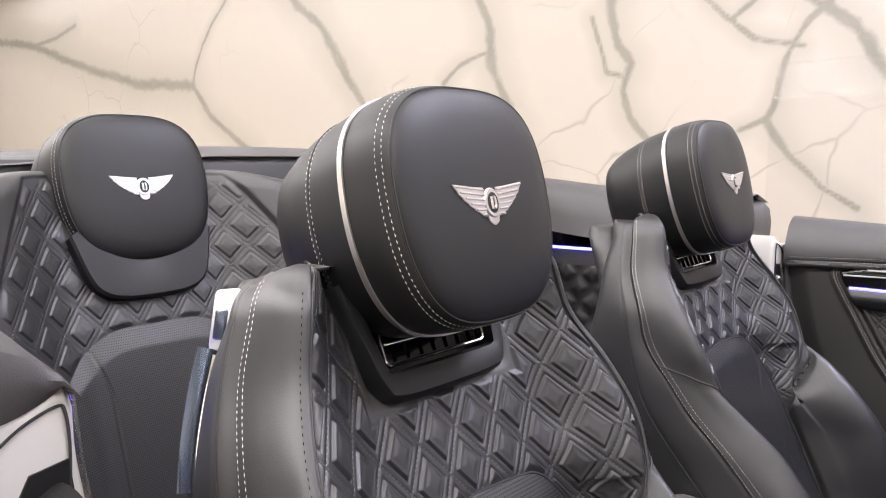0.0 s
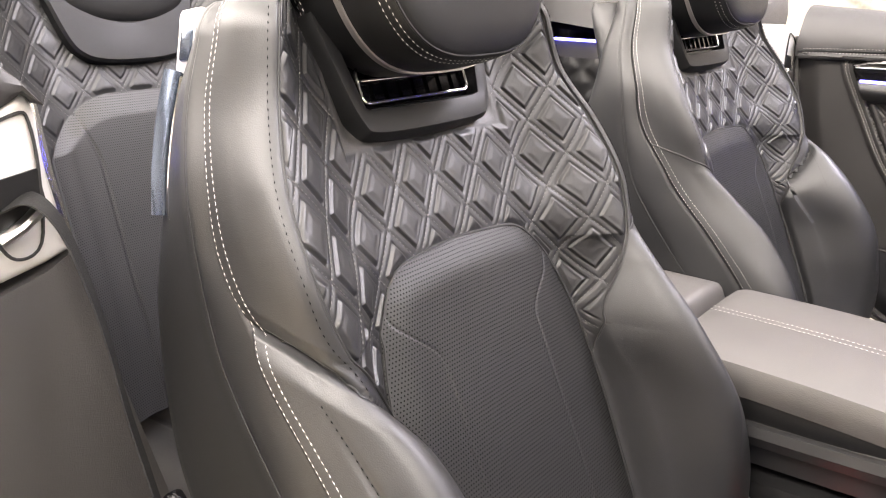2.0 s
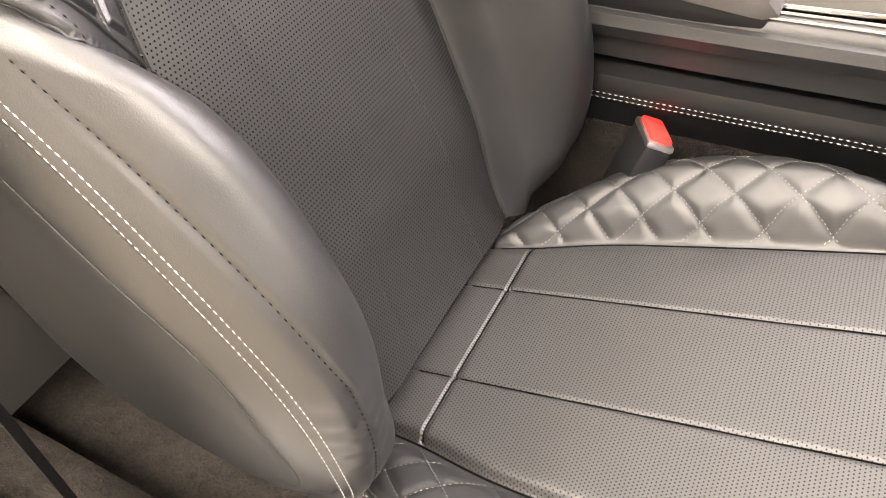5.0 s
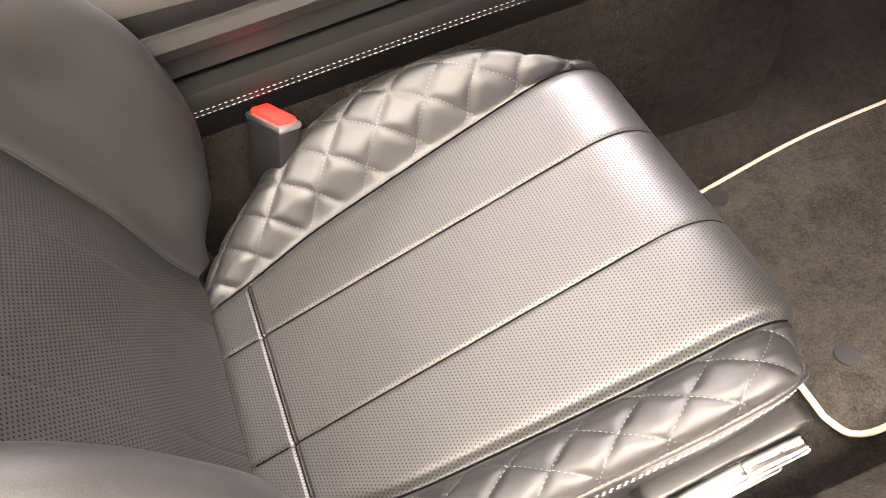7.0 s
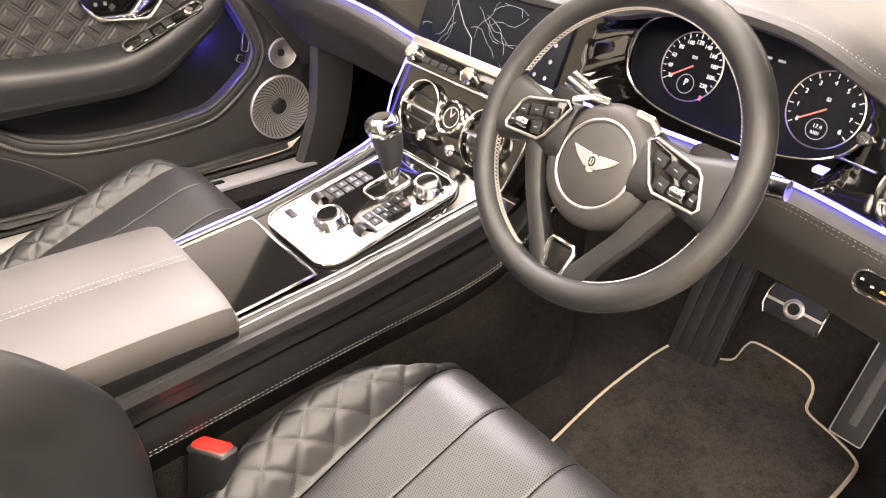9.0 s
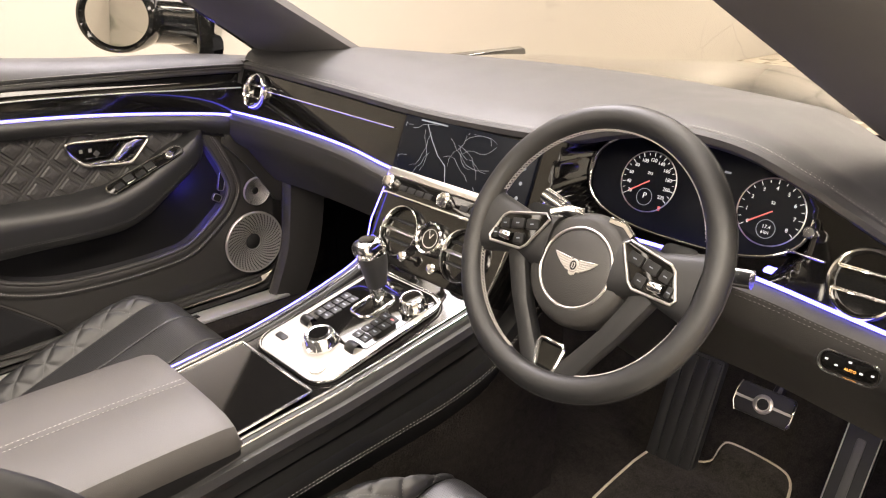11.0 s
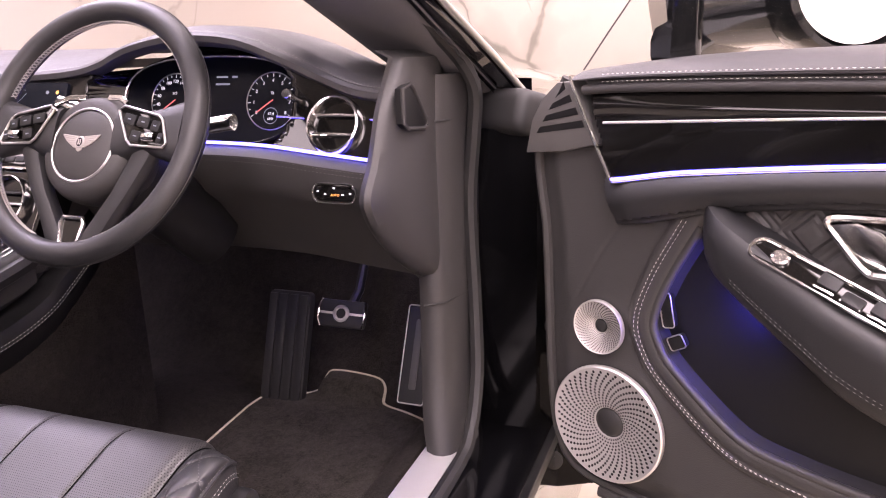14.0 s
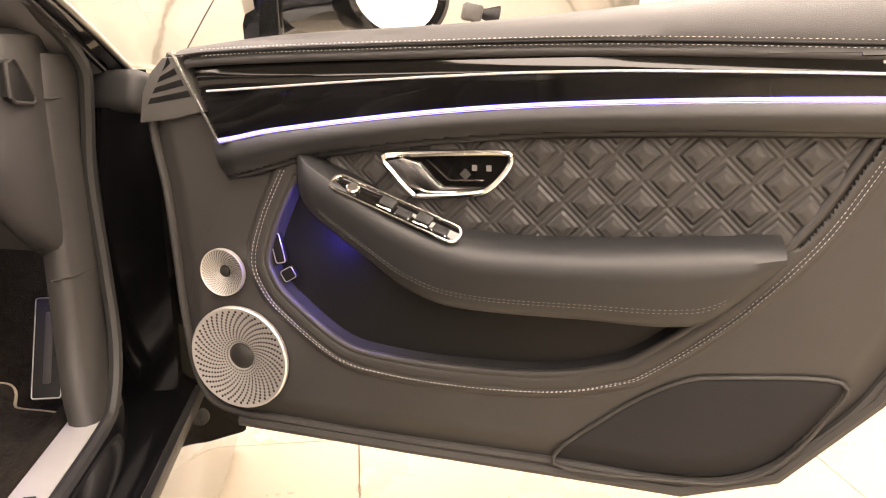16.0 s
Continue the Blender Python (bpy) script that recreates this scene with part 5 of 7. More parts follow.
    for u in np.linspace(0.137, 0.793, 70):
        t, b, w = tl(u), min(bl(u), tl(u) - 0.008), wide(u)
        if u < 0.17:
            w *= math.sqrt(max(0.04, 1 - ((0.17 - u) / 0.034) ** 2))
        ins = min(0.02, (t - b) * 0.3)
        rings.append([(u, t + 0.016, -0.012), (u, t + 0.012, w * 0.45), (u, t + 0.004, w * 0.86), (u, t - ins * 0.4, w * 0.99), (u, t - ins * 1.3, w), (u, lerp(t, b, 0.72), w * 0.97), (u, b + ins * 0.4, w * 0.92), (u, b, w * 0.8), (u, b - 0.002, w * 0.3), (u, b + 0.002, -0.07)])
    part("armrest", loft(rings), LEATHER, door, "padded black leather armrest")
    st = bmesh.new()
    for k in (0.70, 0.75):
        stitches([(u, lerp(tl(u), bl(u), k), wide(u) * 0.985 + 0.0005) for u in np.linspace(0.19, 0.735, 60)], 0.004, 0.0025, 0.0005, bm=st)
    part("armrest_stitching", st, GREYTHREAD, door, "grey twin stitching", kind="stuff")
    # window switches
    sm = frame_of((0.302, 0.722, 0.050), (0.17, -0.062, 0.012), (0.2, 0.55, -0.8))
    part("switch_plate", plate(rounded(0.196, 0.026, 0.012), 0.012, sm, bevel=0.002), PIANO, door, "dark window switch plate with chrome rim")
    part("switch_rim", tube([sm @ Vector((x, y, 0.001)) for x, y in rounded(0.198, 0.029, 0.013, 5)], 0.0022, 6, closed=True), CHROME, door)
    for k in range(4):
        part("window_switch", plate(rounded(0.022, 0.015, 0.003), 0.005, sm @ pose(-0.012 + 0.028 * k, (-1) ** k * 0.003, 0.004, (-1) ** k * 8, 0, 0), bevel=0.0015), PLASTIC, door)
        part("switch_tip", box(0.021, 0.003, 0.002, sm @ pose(-0.012 + 0.028 * k, -0.009, 0.003), bevel=0.0006), CHROME, door)
    part("mirror_knob", lathe([(0.0095, -0.004), (0.0095, 0.003), (0.007, 0.005), (0, 0.005)], 20, sm @ pose(-0.066, 0, 0.001)), CHROME, door)
    # inner handle
    cup = spline([(0.272, 0.782, 0), (0.285, 0.789, 0), (0.36, 0.793, 0), (0.44, 0.796, 0), (0.453, 0.789, 0), (0.447, 0.772, 0), (0.425, 0.748, 0), (0.40, 0.739, 0), (0.33, 0.733, 0), (0.312, 0.737, 0), (0.285, 0.765, 0)], 4, True)
    h = part("door_handle", tube([(p.x, p.y, 0.008) for p in cup], 0.0045, 8, closed=True), CHROME, door, "polished chrome handle surround")
    part("handle_cup", plate([(p.x, p.y) for p in cup][::-1], 0.01, pose(0, 0, 0.004)), PIANO, h)
    lever = [(0.276, 0.781), (0.30, 0.786), (0.325, 0.779), (0.345, 0.757), (0.358, 0.747), (0.42, 0.748), (0.405, 0.741), (0.335, 0.736), (0.312, 0.741)]
    part("handle_lever", plate(lever[::-1], 0.012, pose(0, 0, 0.012), bevel=0.004), CHROME, h, "polished chrome pull lever")
    part("handle_line", tube([(0.335, 0.783, 0.006), (0.352, 0.768, 0.006), (0.366, 0.756, 0.006), (0.415, 0.757, 0.006)], 0.001, 6), CHROME, h)
    for k in range(2):
        part("lock_mark", box(0.007, 0.008, 0.001, pose(0.402 + 0.020 * k, 0.774, 0.0048)), GREYTHREAD, h)
    # pocket switches lit blue
    for (x, y, w, hh, r) in ((0.092, 0.640, 0.016, 0.046, 12), (0.108, 0.600, 0.022, 0.018, 30)):
        part("boot_switch", plate(rounded(w, hh, 0.004), 0.01, pose(x, y, -0.002, 0, 0, r), bevel=0.002), PLASTIC, door)
        part("switch_trim", tube([pose(x, y, -0.002, 0, 0, r) @ Vector((p[0], p[1], 0)) for p in rounded(w, hh, 0.004)], 0.0009, 5, closed=True), SATIN, door)
    glowbar = tube([(0.150, 0.70, -0.030), (0.128, 0.64, -0.030), (0.145, 0.585, -0.034)], 0.003, 6)
    part("pocket_light", glowbar, BLUE, door, "blue pocket lamp")
    speaker(door, 0.0, 0.598, 0.037, "tweeter_grille")
    speaker(door, 0.018, 0.458, 0.083)
    part("card_edge", tube([(p[0] + 0.004, p[1] + 0.002, -0.012) for p in outline], 0.007, 8), LEATHER_TRIM, door)
    # outer skin, shut faces and lower seal
    skin = [(p[0] + 0.0, p[1]) for p in body]
    part("outer_skin", plate([(x * 1.015 - 0.005, y if y > 0.9 else y - 0.012) for x, y in skin], 0.10, pose(0, 0, -0.055) , bevel=0.0), PAINT, door, "gloss black painted door shell")
    part("inner_frame", plate([(x * 1.004 - 0.002, y - 0.003) for x, y in skin], 0.04, pose(0, 0, -0.018)), PLASTIC, door)
    seal = [(p[0] * 1.006, p[1] - 0.008, -0.045) for p in outline]
    part("door_seal", tube(seal, 0.008, 8), RUBBER, door)
    part("lower_lip", tube([(0.0, 0.338, -0.012), (0.3, 0.331, -0.012), (0.7, 0.325, -0.012), (0.82, 0.365, -0.012), (0.93, 0.49, -0.012), (1.0, 0.64, -0.012), (1.05, 0.80, -0.012)], 0.010, 8), LEATHER_TRIM, door)
    pane = np.array([[(lerp(lerp(-0.078, 0.282, t), 1.12, k), lerp(0.935, 1.38, t), -0.062 + 0.05 * t - 0.10 * t * t) for t in np.linspace(0, 1, 10)] for k in np.linspace(0, 1, 10)])
    g = part("window_glass", sheet(pane), GLASS, door, "raised clear side window")
    g.visible_shadow = False
    part("glass_edge", tube([tuple(p) for p in pane[0]], 0.0012, 5), GREYTRIM, door)
    # wing mirror outside the front of the window
    shell = [lathe([(0.002, -0.09), (0.04, -0.085), (0.078, -0.06), (0.098, -0.02), (0.104, 0.0), (0.102, 0.008), (0.094, 0.009), (0.088, 0.001)], 40)]
    mm = Matrix.Translation((0.198, 1.032, -0.26)) @ pose(0, 0, 0, -5, 60, 0) @ Matrix.Diagonal((1.12, 0.86, 1.7, 1))
    shell[0].transform(mm)
    mir = part("wing_mirror", shell[0], PIANO, door, "gloss black wing mirror")
    part("mirror_glass", lathe([(0.086, 0.0), (0.084, 0.003), (0, 0.003)], 32, mm), MIRROR, mir)
    part("mirror_arm", tube([(-0.02, 1.02, -0.15), (0.03, 1.03, -0.19), (0.09, 1.035, -0.24), (0.14, 1.035, -0.27)], 0.075, 16, flat=0.8), PAINT, mir)
    part("mirror_foot", tube([(0.02, 0.950, -0.11), (0.03, 0.972, -0.17), (0.07, 1.0, -0.25), (0.12, 1.02, -0.28)], 0.045, 12, flat=0.6), PAINT, mir)
    part("quarter_post", box(0.036, 0.26, 0.02, pose(0.048, 1.06, -0.105), bevel=0.004), PIANO, door, "gloss black window post")
    return door


DOOR_U = Vector((-0.39, -0.92, 0)).normalized()
DOOR_AT = frame_of((0.502, -1.067, 0.0), DOOR_U, (0, 0, 1))
driver_door = door_panel(DOOR_AT)
mirrored = Matrix(((-1, 0, 0, 0.548), (0, 0, -1, 0.812), (0, 1, 0, 0.020), (0, 0, 0, 1)))
passenger_door = copy_thing(driver_door, mirrored)
d = bpy.data.lights.new("pocket_lamp", "AREA")
d.shape, d.size, d.size_y, d.energy, d.color = "RECTANGLE", 0.07, 0.012, 0.55, (0.10, 0.09, 1.0)
for door_at in (DOOR_AT, mirrored):
    new("pocket_lamp", d).matrix_world = look(door_at @ Vector((0.215, 0.672, -0.02)), door_at @ Vector((0.11, 0.59, -0.055)))
passenger_door.name = "passenger_door"
tagged(passenger_door, "closed black car door with quilted leather trim beside the passenger seat")


# ---- dashboard ----
def dashboard():
    dash = thing("dashboard", "black leather dashboard with a gloss black fascia and blue light strip", "dashboard")
    zt = curve1([(-0.77, 0.905), (-0.70, 0.914), (-0.64, 0.934), (-0.58, 0.962), (-0.52, 0.985), (-0.45, 0.995), (-0.38, 0.995), (-0.30, 0.980), (-0.23, 0.958), (-0.15, 0.944), (0.0, 0.937), (0.15, 0.935), (0.45, 0.943), (0.82, 0.951)])
    hood = lambda y: 0.5 * step(-0.66, -0.52, y) * step(-0.17, -0.32, y) * 2
    fx = lambda z: 0.506 + 0.38 * (z - 0.86)
    xl = lambda y: fx(zt(y)) - 0.035 * hood(y) - 0.004
    zb = curve1([(-0.77, 0.812), (-0.66, 0.822), (-0.55, 0.832), (-0.4, 0.834), (-0.2, 0.826), (0.0, 0.822), (0.17, 0.824), (0.3, 0.836), (0.42, 0.841), (0.6, 0.842), (0.82, 0.836)])
    xb = lambda y: fx(zb(y))
    ys = np.linspace(-0.765, 0.815, 200)
    cowl = lambda y: 1.07 - 0.30 * (y / 0.72) ** 2

    def topsheet(t, y):
        a, b = Vector((xl(y) + 0.012, y, zt(y) + 0.006)), Vector((cowl(y), y, 0.972 + 0.015 * (y / 0.8) ** 2 - 0.062 * step(0.42, 0.70, -y)))
        p = a.lerp(b, t)
        p.z += 0.022 * math.sin(math.pi * t) * (1 - hood(y) * 0.4) * (1 - 0.6 * step(0.5, 0.72, -y))
        p.z += 0.010 * (1 - t) * step(0.0, 0.08, t)
        return p
    pts = np.array([[tuple(topsheet(t, y)) for t in np.linspace(0, 1, 24)] for y in ys])
    part("top_pad", sheet(pts), LEATHER_DASH, dash, "grey-black leather dash top")
    lip = []
    for dx, dz in ((0.012, 0.006), (0.004, 0.006), (-0.002, 0.001), (-0.002, -0.008), (0.006, -0.014), (0.02, -0.016)):
        lip.append([(xl(y) + dx, y, zt(y) + dz) for y in ys])
    part("hood_edge", loft(lip, closed=False), LEATHER_DASH, dash)
    st = bmesh.new()
    for dx in (0.004, 0.010):
        stitches([topsheet(dx / 0.5, y) + Vector((0, 0, 0.0006)) for y in np.linspace(-0.76, 0.81, 260)], 0.004, 0.002, 0.0005, bm=st)
    part("stitching", st, THREAD, dash, "white twin stitching", kind="stuff")
    # fascia with a well for the gauges
    ss = np.linspace(0, 1, 40)
    Y, Sx = np.meshgrid(ys, ss, indexing="ij")
    ZT = np.array([zt(y) - 0.012 for y in ys])[:, None]
    ZB = np.array([zb(y) for y in ys])[:, None]
    Z = ZB + (ZT - ZB) * Sx
    X = fx(Z)
    well = nstep(1.10, 1.0, np.abs((Y + 0.397) / 0.190) ** 2.6 + np.abs((Z - 0.893) / 0.086) ** 2.6)
    X = np.where(well > 0.02, np.maximum(X, lerp(X, 0.612 + 0.2 * (Z - 0.885), well)), X)
    part("fascia", sheet(np.stack([X, Y, Z], -1)), PIANO, dash, "gloss black fascia panel")
    # belt of leather under the fascia, with the light strip on its edge
    for nm, y0, y1 in (("knee_panel", -0.765, -0.155), ("glovebox", 0.175, 0.815)):
        rows = []
        yy = np.linspace(y0, y1, 60)
        for dx, dz in ((0.004, 0.0), (-0.010, -0.003), (-0.020, -0.014), (-0.020, -0.05), (-0.004, -0.075), (0.03, -0.10), (0.075, -0.16), (0.105, -0.195), (0.26, -0.20)):
            rows.append([(xb(y) + dx, y, zb(y) + dz) for y in yy])
        part(nm, loft(rows, closed=False), LEATHER_TRIM, dash, "black leather lower dash")
        part("light_strip", tube([(xb(y) - 0.006, y, zb(y) + 0.003) for y in yy], 0.0026, 6), BLUE, dash, "thin glowing blue strip")
        st = bmesh.new()
        for dz in (-0.016, -0.022):
            stitches([(xb(y) - 0.0208, y, zb(y) + dz) for y in yy], 0.004, 0.0025, 0.0005, bm=st)
        part("belt_stitching", st, GREYTHREAD, dash, kind="stuff")
    for y0, y1, z0, z1 in ((-0.765, -0.730, 0.872, 0.873), (-0.622, -0.575, 0.874, 0.876), (0.20, 0.665, 0.897, 0.903), (0.765, 0.81, 0.905, 0.906)):
        part("chrome_line", tube([(fx(lerp(z0, z1, t)) - 0.002, lerp(y0, y1, t), lerp(z0, z1, t)) for t in np.linspace(0, 1, 12)], 0.0017, 6), CHROME, dash)
    # round vents at both ends
    for y, z in ((-0.675, 0.864), (0.713, 0.897)):
        m = frame_of((fx(z) - 0.004, y, z), (0, -1, 0), (0.38, 0, 1))
        v = part("air_vent", lathe([(0.044, -0.012), (0.044, 0.004), (0.0415, 0.010), (0.039, 0.011), (0.037, 0.007), (0.036, -0.012)], 48, m), CHROME, dash, "round chrome air vent")
        part("vent_recess", lathe([(0.0365, 0.0), (0.035, -0.010), (0, -0.014)], 32, m @ pose(0, 0, -0.004)), PLASTIC, v)
        for k in (-1, 1):
            part("vent_bar", tube([m @ Vector((x, k * 0.014, 0.004)) for x in (-0.034, 0, 0.034)], 0.0022, 8), CHROME, v)
    # gauges
    gm = frame_of((0.592, -0.397, 0.892), (0, -1, 0), (0.30, 0, 1))
    face = [(0.176 * math.copysign(abs(math.cos(t)) ** 0.75, math.cos(t)), 0.074 * math.copysign(abs(math.sin(t)) ** 0.75, math.sin(t))) for t in (2 * math.pi * k / 60 for k in range(60))]
    disp = part("instrument_display", plate(face, 0.01, gm), SCREEN, dash, "dark instrument display with two lit dials")
    part("display_ring", tube([gm @ Vector((x * 1.01, y * 1.01, 0.004)) for x, y in face], 0.0024, 8, closed=True), CHROME, disp)
    for cx, marks, top in ((-0.074, ["20", "40", "60", "80", "100", "120", "140", "160", "180", "200", "220"], "215"), (0.119, ["0", "1", "2", "3", "4", "5", "6", "7", "8"], "52")):
        c = gm @ pose(cx, 0.0, 0.002)
        r = 0.047
        part("dial_ring", tube([c @ Vector((r * math.cos(2 * math.pi * k / 64), r * math.sin(2 * math.pi * k / 64), 0)) for k in range(64)], 0.0010, 5, closed=True), SATIN, disp)
        ticks = bmesh.new()
        n = len(marks)
        for k in range(n * 2 - 1):
            a = radians(215 - 250 * k / (2 * n - 2))
            box(0.006 if k % 2 == 0 else 0.0035, 0.0008, 0.0006, c @ pose(0.0425 * math.cos(a), 0.0425 * math.sin(a), 0, 0, 0, math.degrees(a)), bm=ticks)
        part("dial_ticks", ticks, WHITEINK, disp, kind="stuff", smooth=False)
        for k, txt in enumerate(marks):
            a = radians(215 - 250 * k / (n - 1))
            letters(txt, 0.0078, c @ pose(0.0335 * math.cos(a), 0.0335 * math.sin(a), 0), WHITEINK, disp, "numeral")
        a = radians(215)
        part("needle", tube([c @ Vector((-0.003 * math.cos(a), -0.003 * math.sin(a), 0.001)), c @ Vector((0.034 * math.cos(a), 0.034 * math.sin(a), 0.001))], 0.0010, 5), REDINK, disp)
        part("sub_dial", tube([c @ Vector((0.013 * math.cos(2 * math.pi * k / 32), -0.024 + 0.013 * math.sin(2 * math.pi * k / 32), 0)) for k in range(32)], 0.0005, 4, closed=True), DIMINK, disp)
        letters(top, 0.006, c @ pose(0.0, 0.013, 0), WHITEINK, disp, "readout")
    letters("P", 0.013, gm @ pose(-0.074, -0.022, 0.002), WHITEINK, disp, "readout")
    letters("17.4", 0.007, gm @ pose(0.119, -0.021, 0.002), WHITEINK, disp, "readout")
    letters("6501", 0.006, gm @ pose(0.119, -0.029, 0.002), WHITEINK, disp, "readout")
    for x, y, w, mat in ((0.020, 0.040, 0.022, DIMINK), (0.045, 0.040, 0.010, DIMINK), (0.022, 0.028, 0.028, DIMINK)):
        part("display_mark", box(w, 0.003, 0.0005, gm @ pose(x, y, 0.002)), mat, disp)
    part("warning_mark", box(0.004, 0.007, 0.0005, gm @ pose(-0.045, -0.036, 0.002)), REDINK, disp)
    # centre screen
    sm = frame_of((fx(0.876) - 0.006, 0.006, 0.876), (0, -1, 0), (0.38, 0, 1))
    scr = part("centre_screen", plate(rounded(0.335, 0.112, 0.006), 0.014, sm, bevel=0.002), SCREEN, dash, "dark touchscreen with a map")
    roads = bmesh.new()
    random.seed(5)
    for k in range(16):
        x, y, a = random.uniform(-0.15, 0.08), random.uniform(-0.045, 0.04), random.uniform(0, 6.28)
        pts = [sm @ Vector((x, y, 0.0006))]
        for i in range(6):
            a += random.uniform(-0.6, 0.6)
            x, y = max(-0.158, min(0.09, x + 0.014 * math.cos(a))), max(-0.05, min(0.048, y + 0.014 * math.sin(a)))
            pts.append(sm @ Vector((x, y, 0.0006)))
        tube(pts, 0.0003, 4, bm=roads)
    part("map_lines", roads, DIMINK, scr, kind="stuff")
    part("map_route", tube([sm @ Vector(p) for p in ((-0.10, 0.045, 0.0008), (-0.08, 0.02, 0.0008), (-0.055, -0.005, 0.0008), (-0.03, -0.02, 0.0008), (-0.02, -0.048, 0.0008))], 0.0007, 5), DIMINK, scr)
    for k in range(4):
        for j in range(2):
            part("menu_icon", plate([(0.0035 * math.cos(i), 0.0035 * math.sin(i)) for i in range(6)], 0.0004, sm @ pose(0.125 + 0.022 * j, 0.038 - 0.025 * k, 0.0008)), AMBERINK if (k, j) == (0, 1) else DIMINK, scr)
    part("title_bar", box(0.07, 0.0028, 0.0004, sm @ pose(-0.085, 0.051, 0.0006)), DIMINK, scr)
    # lamp switch panel
    lm = frame_of((0.465, -0.688, 0.772), (0, -1, 0), (0.1, 0, 1))
    lp = part("lamp_switch", plate(rounded(0.066, 0.024, 0.011), 0.01, lm, bevel=0.002), PIANO, dash, "black lamp switch panel in a chrome ring")
    part("switch_ring", tube([lm @ Vector((x, y, 0.001)) for x, y in rounded(0.070, 0.028, 0.013)], 0.0014, 6, closed=True), CHROME, lp)
    letters("AUTO", 0.005, lm @ pose(0.002, -0.003, 0.0006), AMBERINK, lp)
    for x, y in ((-0.026, 0.002), (0.0, 0.007), (-0.014, -0.002), (0.014, -0.002), (0.026, 0.0)):
        part("switch_mark", box(0.0035, 0.0022, 0.0005, lm @ pose(x, y, 0.0006)), WHITEINK, lp)
    # starter knob and air outlet button
    for y, z, r in ((-0.602, 0.902, 0.008), (0.655, 0.912, 0.006)):
        m = frame_of((fx(z) - 0.004, y, z), (0, -1, 0), (0.38, 0, 1))
        part("organ_stop", lathe([(r * 0.5, -0.01), (r * 0.5, 0.01), (r, 0.013), (r, 0.022), (r * 0.8, 0.025), (0, 0.025)], 20, m), CHROME, dash, "chrome pull knob")
    # rounded end towards the open door, with its demister outlet
    left = curve1([(0.59, 0.643), (0.653, 0.54), (0.712, 0.463), (0.762, 0.425), (0.784, 0.430), (0.811, 0.451), (0.884, 0.485), (0.91, 0.503), (0.955, 0.54)])
    rows = []
    for z in np.linspace(0.575, 0.957, 44):
        xL = left(z)
        xr = max(0.66, xL + 0.02)
        rows.append([(lerp(xL, xr, k) + dx, y, z) for k, dx, y in ((0, 0.03, -0.735), (0, 0.006, -0.745), (0, 0.0, -0.755), (0, 0.003, -0.764), (0.05, 0.004, -0.771), (0.2, 0, -0.780), (0.4, 0, -0.786), (0.65, 0, -0.789), (0.85, 0, -0.788), (1.0, 0, -0.784), (1.0, 0.06, -0.78))])
    rows.append([(lerp(p[0], 0.62, 0.25), p[1] + 0.03, 0.968) for p in rows[-1]])
    part("end_pod", loft(rows, closed=False), LEATHER_TRIM, dash, "leather-lined dashboard end")
    # end cap towards the closed door
    for s in (1,):
        y = -0.765 if s < 0 else 0.815
        cap = [(xl(y), zt(y) + 0.008), (0.72, 0.965), (0.86, 0.95), (0.86, 0.55), (0.70, 0.56), (0.60, 0.585), (0.55, 0.66), (0.50, 0.72), (0.462, 0.76), (xb(y) - 0.02, zb(y) - 0.012)]
        m = Matrix(((1, 0, 0, 0), (0, 0, 1, y), (0, 1, 0, 0), (0, 0, 0, 1)))
        part("end_cap", plate(cap, 0.02 if s > 0 else -0.02, m, bevel=0.0), LEATHER_TRIM, dash)
    slot = [(0.494, 0.916), (0.520, 0.921), (0.532, 0.915), (0.580, 0.868), (0.580, 0.858), (0.570, 0.855), (0.508, 0.860), (0.496, 0.868)]
    m = Matrix(((1, 0, 0, 0), (0, 0, -1, -0.7885), (0, 1, 0, 0), (0, 0, 0, 1)))
    part("demister_vent", plate(slot, 0.012, m, bevel=0.001), PLASTIC, dash, "side window demister outlet")
    part("demister_rim", tube([(x, -0.788, z) for x, z in slot], 0.0035, 8, closed=True), LEATHER_TRIM, dash)
    return dash


dashboard()


